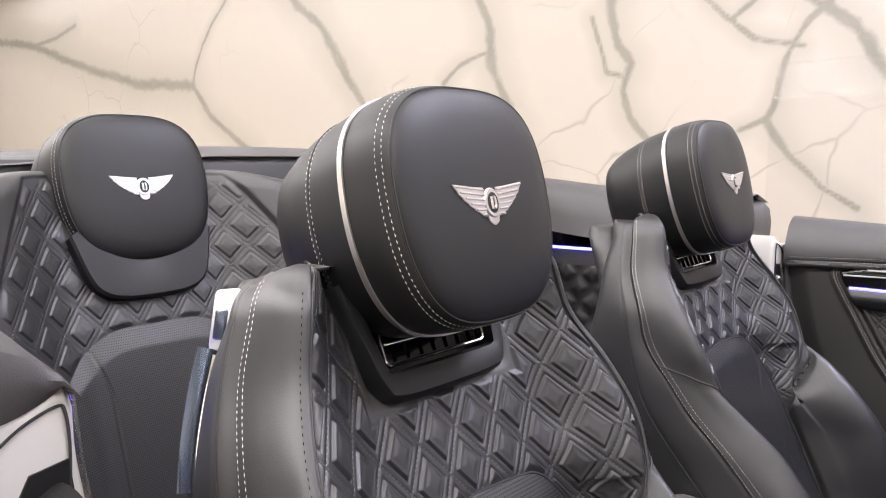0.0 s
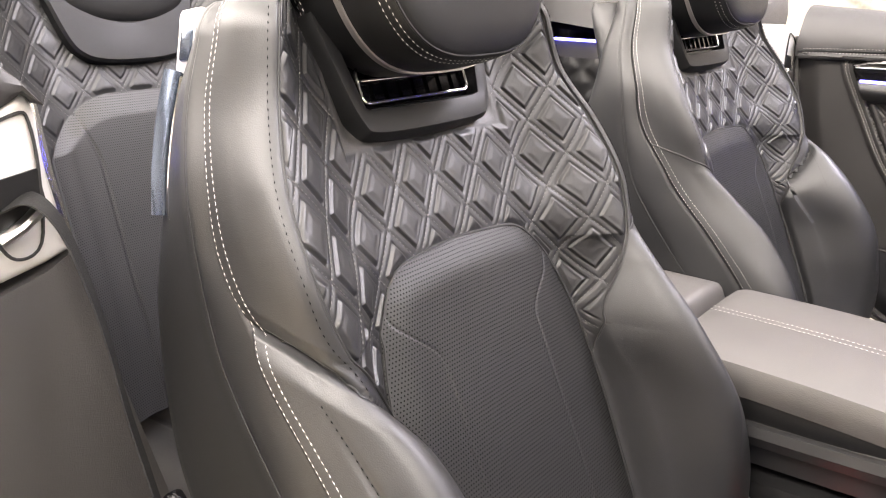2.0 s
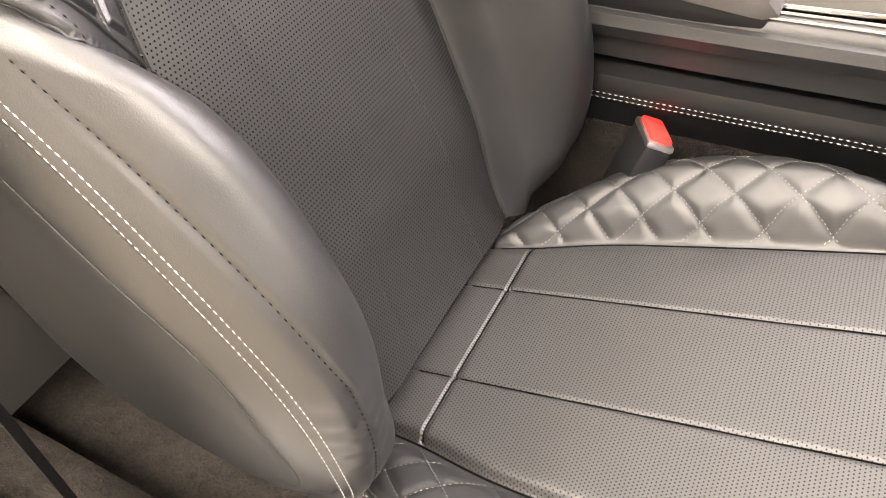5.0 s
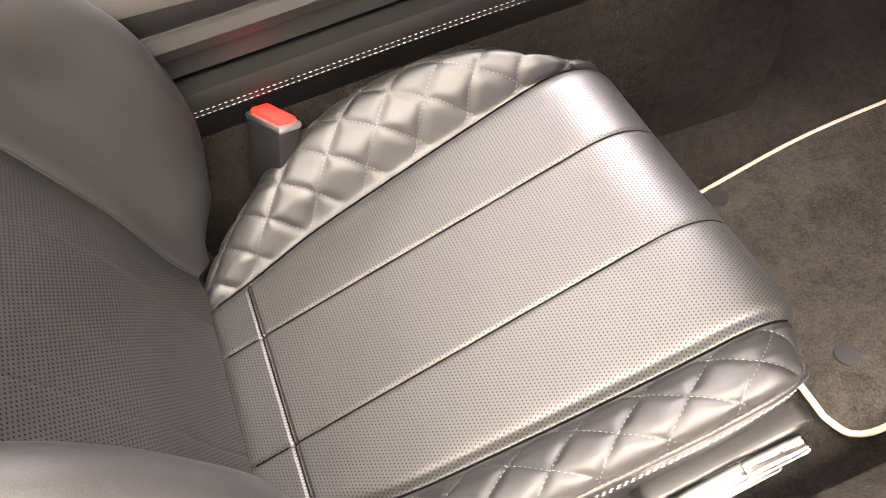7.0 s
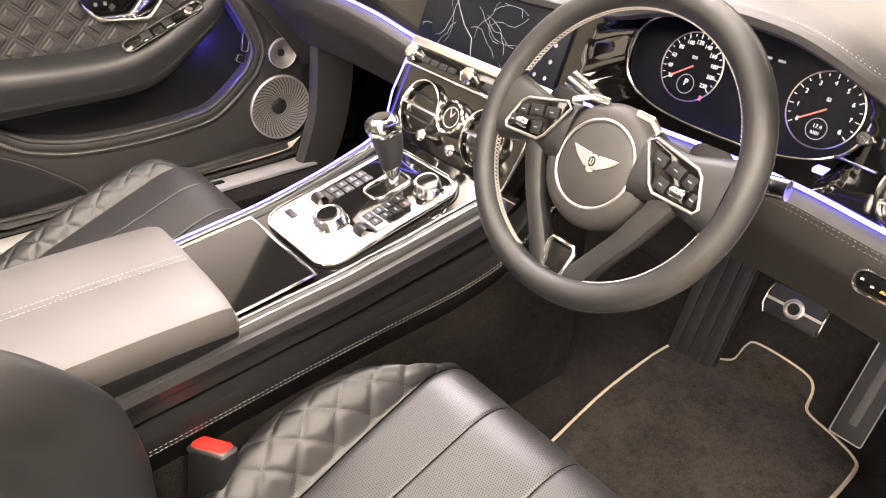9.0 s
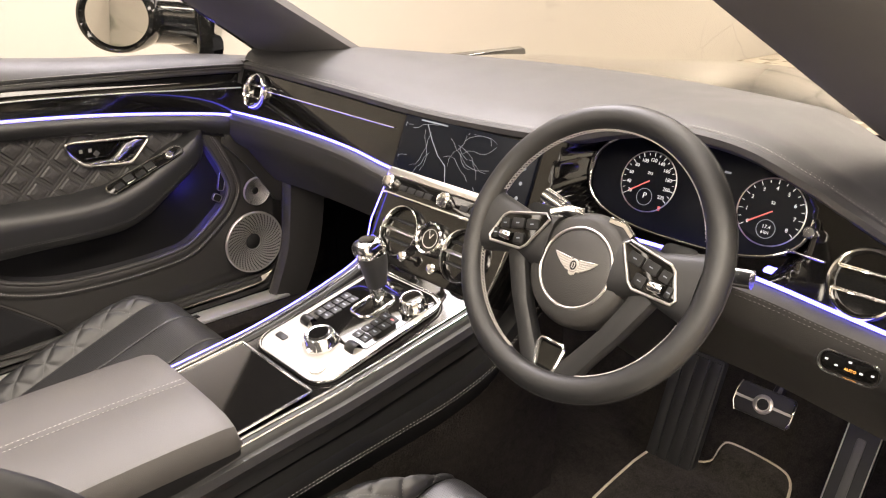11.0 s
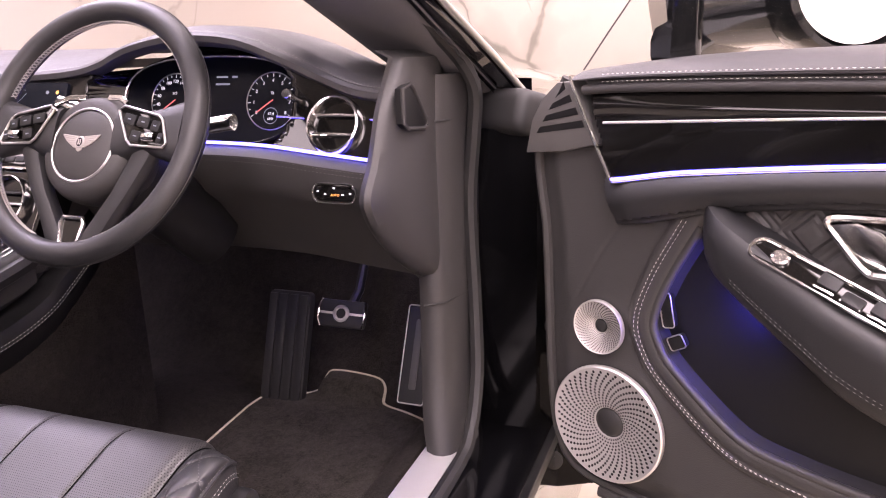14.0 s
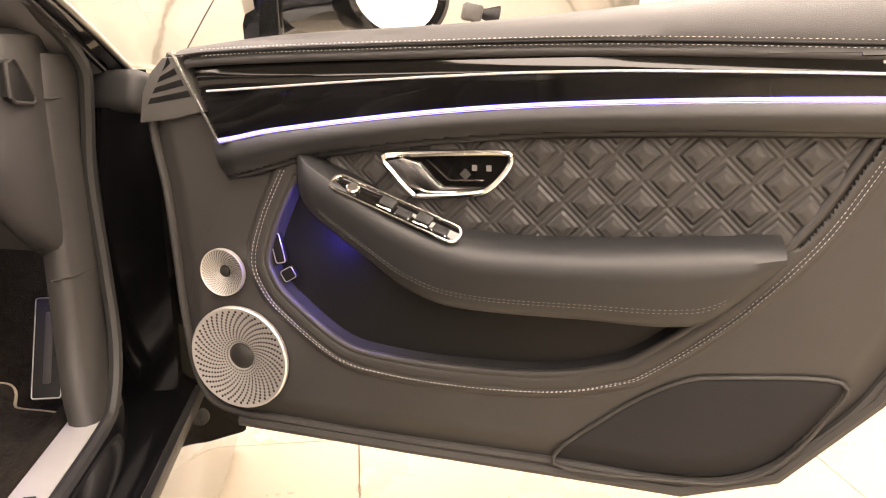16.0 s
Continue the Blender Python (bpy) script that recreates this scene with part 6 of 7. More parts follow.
# ---- steering wheel ----
def steering_wheel():
    m = frame_of((0.3155, -0.404, 0.8755), (0, -1, 0), (0.458, 0, 0.889))
    w = thing("steering_wheel", "black leather steering wheel with chrome accents and white stitching", "steering wheel", at=m)
    R, n = 0.1732, 96
    rings = []
    for i in range(n + 1):
        t = 2 * math.pi * i / n
        c, s = math.cos(t), math.sin(t)
        k = 1 + 0.10 * step(0.25, 0.0, abs(s - 0.05)) * 1.0
        rings.append([((R + 0.0168 * math.cos(q)) * c, (R + 0.0168 * math.cos(q)) * s, 0.0160 * k * math.sin(q)) for q in (2 * math.pi * j / 14 for j in range(14))])
    part("rim", loft(rings, caps=False), LEATHER, w, "smooth black leather rim")
    st = bmesh.new()
    for a0, a1 in ((20, 165), (195, 252), (290, 345)):
        for i in range(int((a1 - a0) * 0.55)):
            t = radians(a0 + i / 0.55)
            for sg in (1, -1):
                p = [Vector(((R - 0.0170) * math.cos(t + e), (R - 0.0170) * math.sin(t + e), z)) for e, z in ((0.0, -0.004 * sg), (0.012, 0.0), (0.024, 0.004 * sg))]
                tube(p, 0.0007, 4, bm=st)
    part("rim_stitching", st, THREAD, w, "white cross stitching", kind="stuff")
    part("rim_seam", tube([((R + 0.0169) * math.cos(radians(a)), (R + 0.0169) * math.sin(radians(a)), 0.0) for a in range(0, 360, 4)], 0.0008, 5, closed=True), RUBBER, w)
    hy, hz = -0.024, -0.011
    part("hub", lathe([(0.052, -0.075), (0.069, -0.05), (0.075, -0.02), (0.075, -0.004), (0.070, 0.008), (0.062, 0.013), (0.053, 0.014)], 48, pose(0, hy, hz)), LEATHER_TRIM, w)
    part("hub_ring", lathe([(0.0530, 0.010), (0.0530, 0.0150), (0.0512, 0.0160), (0.0494, 0.0150), (0.0494, 0.010)], 48, pose(0, hy, hz)), BADGE, w, "thin chrome ring")
    part("horn_pad", lathe([(0.0490, 0.010), (0.0490, 0.0135), (0.043, 0.0165), (0.0, 0.019)], 40, pose(0, hy, hz)), LEATHER_TRIM, w)
    emblem(w, pose(0, hy + 0.002, 0.0195 + hz), 0.064)
    for s in (-1, 1):
        # side spoke, widening from hub to rim
        arm = [[(s * 0.05, 0.028, -0.02), (s * 0.05, 0.022, 0.006), (s * 0.05, -0.035, 0.004), (s * 0.05, -0.04, -0.02)],
               [(s * 0.10, 0.024, -0.014), (s * 0.10, 0.018, 0.006), (s * 0.10, -0.022, 0.006), (s * 0.10, -0.028, -0.014)],
               [(s * 0.158, 0.036, -0.008), (s * 0.158, 0.030, 0.008), (s * 0.158, -0.034, 0.008), (s * 0.158, -0.040, -0.008)]]
        part("side_spoke", loft([spline(r, 4, True) for r in arm]), LEATHER, w)
        ol = [(s * 0.056, 0.026), (s * 0.064, 0.032), (s * 0.122, 0.019), (s * 0.129, 0.013), (s * 0.141, -0.018), (s * 0.137, -0.024), (s * 0.086, -0.022), (s * 0.078, -0.015)]
        face = ol if s > 0 else ol[::-1]
        part("switch_pod", plate(face[::-1], 0.012, pose(0, -0.003, 0.0095), bevel=0.002), PIANO, w, "gloss black switch pod")
        part("pod_trim", tube([(x, y - 0.003, 0.0098) for x, y in face], 0.0019, 8, closed=True), BADGE, w, "chrome switch surround")
        part("pod_flash", tube([(s * 0.020, 0.046, -0.004), (s * 0.044, 0.044, 0.000), (s * 0.062, 0.033, 0.006)], 0.0045, 8, flat=0.5), CHROME, w, "chrome flash beside the hub")
        for x, y, bw, bh in ((0.078, 0.012, 0.020, 0.014), (0.101, 0.008, 0.020, 0.014), (0.121, 0.003, 0.014, 0.014), (0.092, -0.011, 0.016, 0.015), (0.131, -0.013, 0.008, 0.014)):
            part("pod_button", plate(rounded(bw, bh, 0.002), 0.003, pose(s * x, y - 0.002, 0.0125, 0, 0, -s * 12), bevel=0.001), PLASTIC, w)
            part("button_mark", box(0.005, 0.0014, 0.0004, pose(s * x, y - 0.002, 0.0128, 0, 0, -s * 12)), DIMINK, w)
        part("scroll_wheel", lathe([(0.005, -0.009), (0.0062, -0.007), (0.0062, 0.007), (0.005, 0.009)], 20, pose(s * 0.114, -0.014, 0.0115, 0, 90, 0)), CHROME, w, "knurled chrome roller")
        leg = [[(s * cx_ + dx * wd, cy_, z + dz_) for dx, z in ((-1, -0.02), (-1, 0.0), (1, 0.0), (1, -0.02))] for cx_, cy_, wd, dz_ in
               ((0.104, -0.012, 0.015, 0.000), (0.090, -0.045, 0.0135, -0.002), (0.070, -0.085, 0.0125, -0.005), (0.046, -0.122, 0.013, -0.009), (0.024, -0.158, 0.015, -0.012))]
        part("lower_spoke", loft([spline(r, 4, True) for r in leg]), LEATHER, w)
        part("shift_paddle", plate(rounded(0.05, 0.032, 0.012), 0.005, pose(s * 0.105, 0.028, -0.035), bevel=0.002), PLASTIC, w, "black shift paddle")
    part("spoke_clasp", tube([(-0.013, -0.166, -0.010), (-0.020, -0.128, -0.009), (-0.016, -0.121, -0.009), (0.016, -0.121, -0.009), (0.020, -0.128, -0.009), (0.013, -0.166, -0.010)], 0.0030, 8), CHROME, w, "chrome clasp of the lower spoke")
    part("clasp_inlay", plate([(-0.013, -0.158), (-0.018, -0.126), (0.018, -0.126), (0.013, -0.158)][::-1], 0.004, pose(0, 0, -0.010)), PIANO, w)
    part("clasp_foot", plate(rounded(0.030, 0.022, 0.004), 0.012, pose(0, -0.168, -0.004), bevel=0.003), CHROME, w)
    part("column", tube([(0, hy, -0.05), (0, hy - 0.02, -0.16), (0, hy - 0.045, -0.30)], 0.060, 20, flat=0.8), PLASTIC, w, "black column shroud")
    for s, y, ln in ((-1, 0.058, 0.120), (1, 0.032, 0.190)):
        a = Vector((s * 0.045, y - 0.02, -0.055))
        b = Vector((s * ln, y + 0.0, -0.050))
        st = part("stalk", tube([a, a.lerp(b, 0.5)], 0.009, 10), PLASTIC, w)
        part("stalk_grip", tube([a.lerp(b, 0.5), a.lerp(b, 0.98), b], 0.0115, 16, flat=0.8), CHROME, st, "knurled chrome stalk tip")
    return w


steering_wheel()


# ---- centre console and stack ----
def console_z(x):
    return curve1([(-0.45, 0.560), (-0.1, 0.590), (0.05, 0.606), (0.15, 0.618), (0.30, 0.648), (0.40, 0.678), (0.45, 0.72)])(x)


def centre_console():
    c = thing("centre_console", "centre console with polished trim and gloss black lids", "console")
    half = curve1([(-0.45, 0.128), (-0.05, 0.132), (0.2, 0.140), (0.35, 0.152), (0.42, 0.165)])
    xs = np.linspace(-0.45, 0.405, 70)
    top = np.array([[(x, k * (half(x) - 0.022), console_z(x) - 0.004) for k in np.linspace(-1, 1, 12)] for x in xs])
    part("deck", sheet(top), PIANO, c, "gloss black console deck")
    for s in (-1, 1):
        edge = [[(x, s * (half(x) - dy), console_z(x) + dz) for x in xs] for dy, dz in ((0.030, -0.006), (0.026, 0.001), (0.010, 0.002), (0.003, -0.003), (0.0, -0.010))]
        part("side_trim", loft(edge, closed=False), LEATHER, c)
        part("edge_line", tube([(x, s * (half(x) - 0.020), console_z(x) + 0.003) for x in xs], 0.0018, 6), CHROME, c, "thin chrome edge line")
        pad = [[(x, s * (half(x) + dy), lerp(console_z(x) + dz, dz2, k)) for x in xs] for dy, dz, dz2, k in ((0.0, -0.010, 0, 0), (0.007, -0.012, 0, 0), (0.011, -0.024, 0, 0), (0.006, -0.038, 0, 0), (-0.004, -0.044, 0, 0), (-0.006, -0.07, 0, 0))]
        part("edge_pad", loft(pad, closed=False), LEATHER, c)
        low = curve1([(-0.45, 0.455), (-0.18, 0.478), (0.08, 0.505), (0.30, 0.530), (0.38, 0.552), (0.46, 0.60), (0.54, 0.66), (0.62, 0.73)])
        xf = np.linspace(-0.45, 0.62, 90)
        side = [[(x, s * (half(min(x, 0.42)) + dy), z(x)) for x in xf] for dy, z in ((-0.020, lambda x: max(console_z(min(x, 0.405)) - 0.06, low(x) + 0.03)), (-0.030, lambda x: low(x) + 0.030), (-0.016, lambda x: low(x) + 0.022), (0.004, lambda x: low(x) + 0.016), (0.010, lambda x: low(x)), (0.008, lambda x: low(x) - 0.014), (0.0, lambda x: low(x) - 0.03), (-0.004, lambda x: low(x) - 0.055))]
        skirt = [[(x, s * (half(min(x, 0.42)) + dy), z(x)) for x in xf] for dy, z in ((0.0, lambda x: low(x) - 0.05), (0.003, lambda x: 0.40), (0.004, lambda x: 0.30), (0.0, lambda x: 0.17))]
        part("carpet_skirt", loft(skirt, closed=False), CARPET, c, "dark carpet on the console side")
        part("side_panel", loft(side, closed=False), LEATHER_FINE, c, "black leather console flank")
        st = bmesh.new()
        for dz in (-0.004, -0.010):
            stitches([(x, s * (half(min(x, 0.42)) + 0.0108), low(x) + dz) for x in xf], 0.005, 0.002, 0.0006, bm=st)
        part("flank_stitching", st, THREAD, c, "white twin stitching", kind="stuff")
        part("light_strip", tube([(x, s * (half(x) - 0.006), console_z(x) + 0.003) for x in xs[30:]] + [(0.43, s * 0.166, 0.74), (0.465, s * 0.166, 0.80), (0.482, s * 0.172, 0.824)], 0.0016, 6), BLUE if s > 0 else CHROME, c, "thin glowing blue strip" if s > 0 else "")
    # arm lid: two leather cushions with a stitched spine
    zs = 0.640
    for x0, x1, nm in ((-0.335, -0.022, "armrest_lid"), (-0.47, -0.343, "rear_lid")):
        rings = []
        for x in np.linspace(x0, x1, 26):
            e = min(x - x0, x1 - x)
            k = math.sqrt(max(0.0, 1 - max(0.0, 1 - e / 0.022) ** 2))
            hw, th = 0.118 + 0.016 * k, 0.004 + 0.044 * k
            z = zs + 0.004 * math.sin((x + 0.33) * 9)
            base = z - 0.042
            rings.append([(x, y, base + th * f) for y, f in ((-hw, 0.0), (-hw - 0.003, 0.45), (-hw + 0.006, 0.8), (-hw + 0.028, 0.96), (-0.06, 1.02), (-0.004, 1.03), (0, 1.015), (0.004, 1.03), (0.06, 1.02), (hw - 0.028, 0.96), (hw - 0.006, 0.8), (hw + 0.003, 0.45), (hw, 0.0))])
        part(nm, loft(rings), LEATHER_LID_SHEEN, c, "padded black leather arm lid")
    st = bmesh.new()
    for y in (-0.006, 0.006):
        stitches([(x, y, zs + 0.0078 + 0.004 * math.sin((x + 0.33) * 9)) for x in np.linspace(-0.32, -0.04, 30)], 0.0046, 0.0016, 0.00045, bm=st)
    part("lid_stitching", st, THREAD, c, "white twin stitching", kind="stuff")
    part("lid_base", box(0.44, 0.262, 0.034, pose(-0.25, 0, 0.586, 0, -3, 0), bevel=0.004), PLASTIC, c)
    # gloss lid ahead of the arm rest, in a bright frame
    m = frame_of((0.035, 0.0, console_z(0.035) + 0.004), (0, -1, 0), (1, 0, 0.12))
    part("tray_lid", plate(rounded(0.196, 0.135, 0.004), 0.006, m), PIANO, c, "gloss black tray lid")
    part("tray_frame", tube([m @ Vector((x, y, 0.0)) for x, y in rounded(0.2, 0.139, 0.004, 2)], 0.0026, 6, closed=True), CHROME, c)
    # selector plate
    pm = frame_of((0.255, 0.0, console_z(0.255) + 0.001), (0, -1, 0), (1, 0, 0.22))
    part("selector_plate", plate(rounded(0.190, 0.268, 0.035, 6), 0.006, pm @ pose(0, -0.002, 0.004), bevel=0.002), PLATE, c, "bright aluminium selector plate")
    inset = [(-0.082, -0.035), (-0.045, -0.05), (0.045, -0.05), (0.082, -0.035), (0.085, 0.118), (0.06, 0.128), (-0.06, 0.128), (-0.085, 0.118)]
    part("selector_inset", plate(inset, 0.004, pm @ pose(0, 0, 0.0055), bevel=0.001), PIANO, c, "gloss black inset")
    part("plate_rim", tube([pm @ Vector((x, y - 0.002, 0.0045)) for x, y in rounded(0.194, 0.272, 0.036, 6)], 0.0016, 6, closed=True), CHROME, c)
    d = part("rotary_dial", lathe([(0.030, 0.0), (0.030, 0.006), (0.027, 0.010), (0.025, 0.020), (0.023, 0.022), (0.016, 0.022), (0.013, 0.020), (0, 0.020)], 40, pm @ pose(0.008, -0.070, 0.004)), CHROME, c, "knurled chrome rotary dial")
    part("dial_cap", lathe([(0.0165, 0.0), (0.0165, 0.002), (0, 0.002)], 28, pm @ pose(0.008, -0.070, 0.0255)), PIANO, d)
    k2 = part("drive_knob", lathe([(0.024, 0.0), (0.025, 0.004), (0.022, 0.008), (0.021, 0.022), (0.019, 0.024), (0, 0.023)], 40, pm @ pose(0.062, 0.085, 0.004)), CHROME, c, "chrome drive mode knob")
    part("knob_cap", lathe([(0.0165, 0.0), (0, 0.001)], 28, pm @ pose(0.062, 0.085, 0.0285)), PIANO, k2)
    for s in (-1, 1):
        for i in range(4):
            for j in range(2):
                part("console_button", plate(rounded(0.017, 0.017, 0.002), 0.003, pm @ pose(s * (0.066 - 0.019 * j) - (0.0 if s < 0 else 0.006), -0.018 + 0.019 * i, 0.0075), bevel=0.0012), PLASTIC, c)
                part("button_mark", box(0.007, 0.0025, 0.0004, pm @ pose(s * (0.066 - 0.019 * j) - (0.0 if s < 0 else 0.006), -0.018 + 0.019 * i, 0.0078)), REDINK if (s, i, j) == (1, 3, 0) else DIMINK, c)
        part("roller", lathe([(0.010, -0.012), (0.011, -0.008), (0.011, 0.008), (0.010, 0.012)], 20, pm @ pose(s * 0.062, -0.046, 0.004, 0, 90, 0)), PLASTIC, c)
    part("engine_button", lathe([(0.013, 0.0), (0.013, 0.003), (0.010, 0.004), (0, 0.003)], 28, pm @ pose(0.055, -0.112, 0.004)), SATIN, c, "round start button")
    part("slot_button", plate(rounded(0.026, 0.012, 0.003), 0.003, pm @ pose(-0.066, -0.098, 0.006), bevel=0.001), PLASTIC, c)
    part("lever_gate", tube([pm @ Vector((x - 0.004, y + 0.050, 0.007)) for x, y in rounded(0.046, 0.075, 0.016, 5)], 0.0028, 8, closed=True), CHROME, c)
    # selector lever
    lv = thing("gear_lever", "chrome and black leather gear selector on the console", "gear lever", at=pm @ pose(0.0, 0.058, 0.006, -4, 0, 0))
    part("stem", loft([[(x * k, y * k + dy, z) for x, y in rounded(0.024, 0.030, 0.010, 4)] for z, k, dy in ((0.0, 0.75, 0.0), (0.03, 0.9, 0.002), (0.055, 1.05, 0.004))]), CHROME, lv)
    part("grip", loft([[(x * k, y * k2_ + dy, z) for x, y in rounded(0.038, 0.046, 0.014, 5)] for z, k, k2_, dy in ((0.034, 0.62, 0.7, 0.003), (0.055, 0.85, 0.85, 0.004), (0.08, 1.0, 1.0, 0.003), (0.098, 1.05, 1.1, 0.0))]), LEATHER, lv)
    part("knob", loft([[(x * k, y * k + dy, z) for x, y in rounded(0.042, 0.054, 0.018, 6)] for z, k, dy in ((0.096, 0.98, 0.0), (0.104, 1.04, -0.001), (0.114, 1.02, -0.002), (0.121, 0.85, -0.003), (0.124, 0.5, -0.003))]), CHROME, lv, "polished chrome knob")
    part("knob_badge", lathe([(0.014, 0), (0.013, 0.0015), (0, 0.002)], 28, pose(0, -0.003, 0.124)), PIANO, lv)
    letters("P", 0.012, pose(0, -0.0265, 0.082, 90, 0, 0), WHITEINK, lv)
    # stack: vents, clock and climate strip between console and screen
    sm = frame_of((0.432, 0.0, 0.735), (0, -1, 0), (0.48, 0, 0.88))
    pan = [(-0.172, 0.100), (-0.166, 0.02), (-0.158, -0.062), (0.158, -0.062), (0.166, 0.02), (0.172, 0.100)]
    part("stack_panel", plate(pan[::-1], 0.05, sm @ pose(0, 0, -0.004)), PIANO, c, "gloss black centre stack")
    for x in (-0.082, 0.082):
        v = part("air_vent", lathe([(0.049, -0.012), (0.049, 0.004), (0.0478, 0.0085), (0.0458, 0.0090), (0.0442, 0.0055), (0.0435, -0.006)], 48, sm @ pose(x, 0, 0)), CHROME, c, "round chrome air vent")
        part("vent_recess", lathe([(0.0438, -0.002), (0.042, -0.004), (0, -0.006)], 32, sm @ pose(x, 0, 0)), SEAM, v)
        for k in (-1, 0, 1):
            part("vent_bar", box(0.082 - 0.016 * abs(k), 0.0034, 0.012, sm @ pose(x, k * 0.019, 0.0, 25, 0, 0), bevel=0.001, segments=1), PLASTIC if k else SATIN, v)
    ck = part("clock", lathe([(0.031, -0.004), (0.031, 0.010), (0.028, 0.014), (0.025, 0.011), (0.0245, 0.006)], 40, sm @ pose(0, 0.008, 0)), CHROME, c, "analogue clock in a chrome ring")
    part("clock_face", lathe([(0.0248, 0.006), (0, 0.0062)], 32, sm @ pose(0, 0.008, 0)), PIANO, ck, "dark clock face")
    part("clock_dial", tube([sm @ Vector((0.017 * math.cos(k / 5), 0.008 + 0.017 * math.sin(k / 5), 0.0068)) for k in range(31)], 0.0008, 4, closed=True), THREAD, ck)
    for a, ln in ((60, 0.012), (115, 0.017)):
        part("clock_hand", tube([sm @ Vector((0, 0.008, 0.0072)), sm @ Vector((ln * math.cos(radians(a)), 0.008 + ln * math.sin(radians(a)), 0.0072))], 0.0007, 4), THREAD, ck)
    for x in (-0.038, 0.038):
        part("organ_stop", lathe([(0.004, -0.004), (0.004, 0.012), (0.009, 0.015), (0.010, 0.019), (0.007, 0.024), (0, 0.025)], 20, sm @ pose(x, -0.040, 0)), CHROME, c, "chrome pull knob")
    cm = frame_of((0.474, 0.0, 0.806), (0, -1, 0), (0.62, 0, 0.78))
    part("climate_strip", plate(rounded(0.33, 0.030, 0.004), 0.02, cm @ pose(0, -0.005, 0.004), bevel=0.002), PIANO, c, "climate control strip")
    part("screen_sill", plate(rounded(0.345, 0.016, 0.003), 0.016, cm @ pose(0, 0.020, 0.008), bevel=0.003), SATIN, c, "bright metal bar under the screen")
    part("strip_edge", tube([cm @ Vector((x, -0.022, 0.004)) for x in (-0.165, 0.165)], 0.0025, 6), CHROME, c)
    for x in (-0.150, 0.0, 0.150):
        part("climate_knob", lathe([(0.014, 0), (0.014, 0.012), (0.011, 0.015), (0, 0.014)], 28, cm @ pose(x, -0.004, 0.004)), CHROME, c, "knurled chrome knob")
    for x in (-0.115, -0.092, -0.069, -0.046, 0.046, 0.069, 0.092, 0.115):
        part("climate_button", plate(rounded(0.020, 0.011, 0.002), 0.003, cm @ pose(x, -0.006, 0.0055), bevel=0.001), PLASTIC, c)
    return c


centre_console()


# ---- floor, mats, pedals ----
def cabin_floor():
    xs, ys = np.linspace(-0.75, 1.25, 60), np.linspace(-0.76, 0.80, 60)
    f = curve1([(-0.75, 0.24), (-0.45, 0.20), (0.0, 0.175), (0.60, 0.172), (0.82, 0.174), (0.98, 0.190), (1.12, 0.36), (1.25, 0.60)])
    pts = np.array([[(x, y, f(x) + 0.05 * step(0.22, 0.13, abs(y)) * step(1.2, 0.6, x)) for y in ys] for x in xs])
    fl = part("carpet", sheet(pts), CARPET, None)
    tagged(fl, "dark brown cut-pile carpet over the cabin floor", "carpet", kind="structure")
    wall = np.array([[(x, -0.755 + 0.02 * (z - 0.2), z) for z in np.linspace(0.16, 0.62, 12)] for x in np.linspace(0.70, 1.25, 20)])
    tagged(part("footwell_side", sheet(wall), CARPET, None), "carpeted side of the footwell", "carpet", kind="structure")
    bulk = np.array([[(1.24 - 0.05 * t, y, 0.58 + 0.32 * t) for t in np.linspace(0, 1, 4)] for y in np.linspace(-0.8, 0.85, 20)])
    tagged(part("bulkhead", sheet(bulk), SUEDE, None), "dark lined bulkhead behind the dashboard", "bulkhead", kind="structure")
    for s, nm in ((-1, "driver_mat"), (1, "passenger_mat")):
        yc = s * 0.435
        shape = [(0.395, -0.60), (0.397, -0.636), (0.420, -0.664), (0.50, -0.667), (0.76, -0.660), (0.86, -0.655), (0.892, -0.640), (0.915, -0.59), (0.930, -0.535), (0.945, -0.517), (0.985, -0.503), (1.0, -0.47), (1.003, -0.37),
                 (0.99, -0.350), (0.95, -0.347), (0.92, -0.30), (0.89, -0.242), (0.865, -0.231), (0.678, -0.240), (0.489, -0.270), (0.425, -0.285), (0.398, -0.32), (0.395, -0.45)]
        ol = spline([(x, -s * y, 0) for x, y in shape], 4, True)
        mat = thing(nm, "brown carpet floor mat with pale piping", "floor mat", "floor mats")
        bm = bmesh.new()
        n = len(ol)
        top = [bm.verts.new((p.x, p.y, f(p.x) + 0.016)) for p in ol]
        bot = [bm.verts.new((p.x, p.y, f(p.x) + 0.002)) for p in ol]
        for i in range(n):
            bm.faces.new((bot[i], bot[(i + 1) % n], top[(i + 1) % n], top[i]))
        cen = [bm.verts.new((lerp(p.x, 0.58, 0.12), lerp(p.y, yc, 0.12), f(p.x) + 0.020)) for p in ol]
        for i in range(n):
            bm.faces.new((top[i], top[(i + 1) % n], cen[(i + 1) % n], cen[i]))
        bm.faces.new(cen)
        part("mat_top", bm, MATCARPET, mat)
        part("piping", tube([(p.x, p.y, f(p.x) + 0.014) for p in ol], 0.0042, 8, closed=True), PIPING, mat, "pale cream piping")
        for dy in (-0.1, 0.1):
            part("mat_fastener", lathe([(0.017, 0), (0.016, 0.004), (0.006, 0.005), (0, 0.004)], 20, pose(0.47, yc + dy * 1.4, f(0.47) + 0.019)), RUBBER, mat)


cabin_floor()


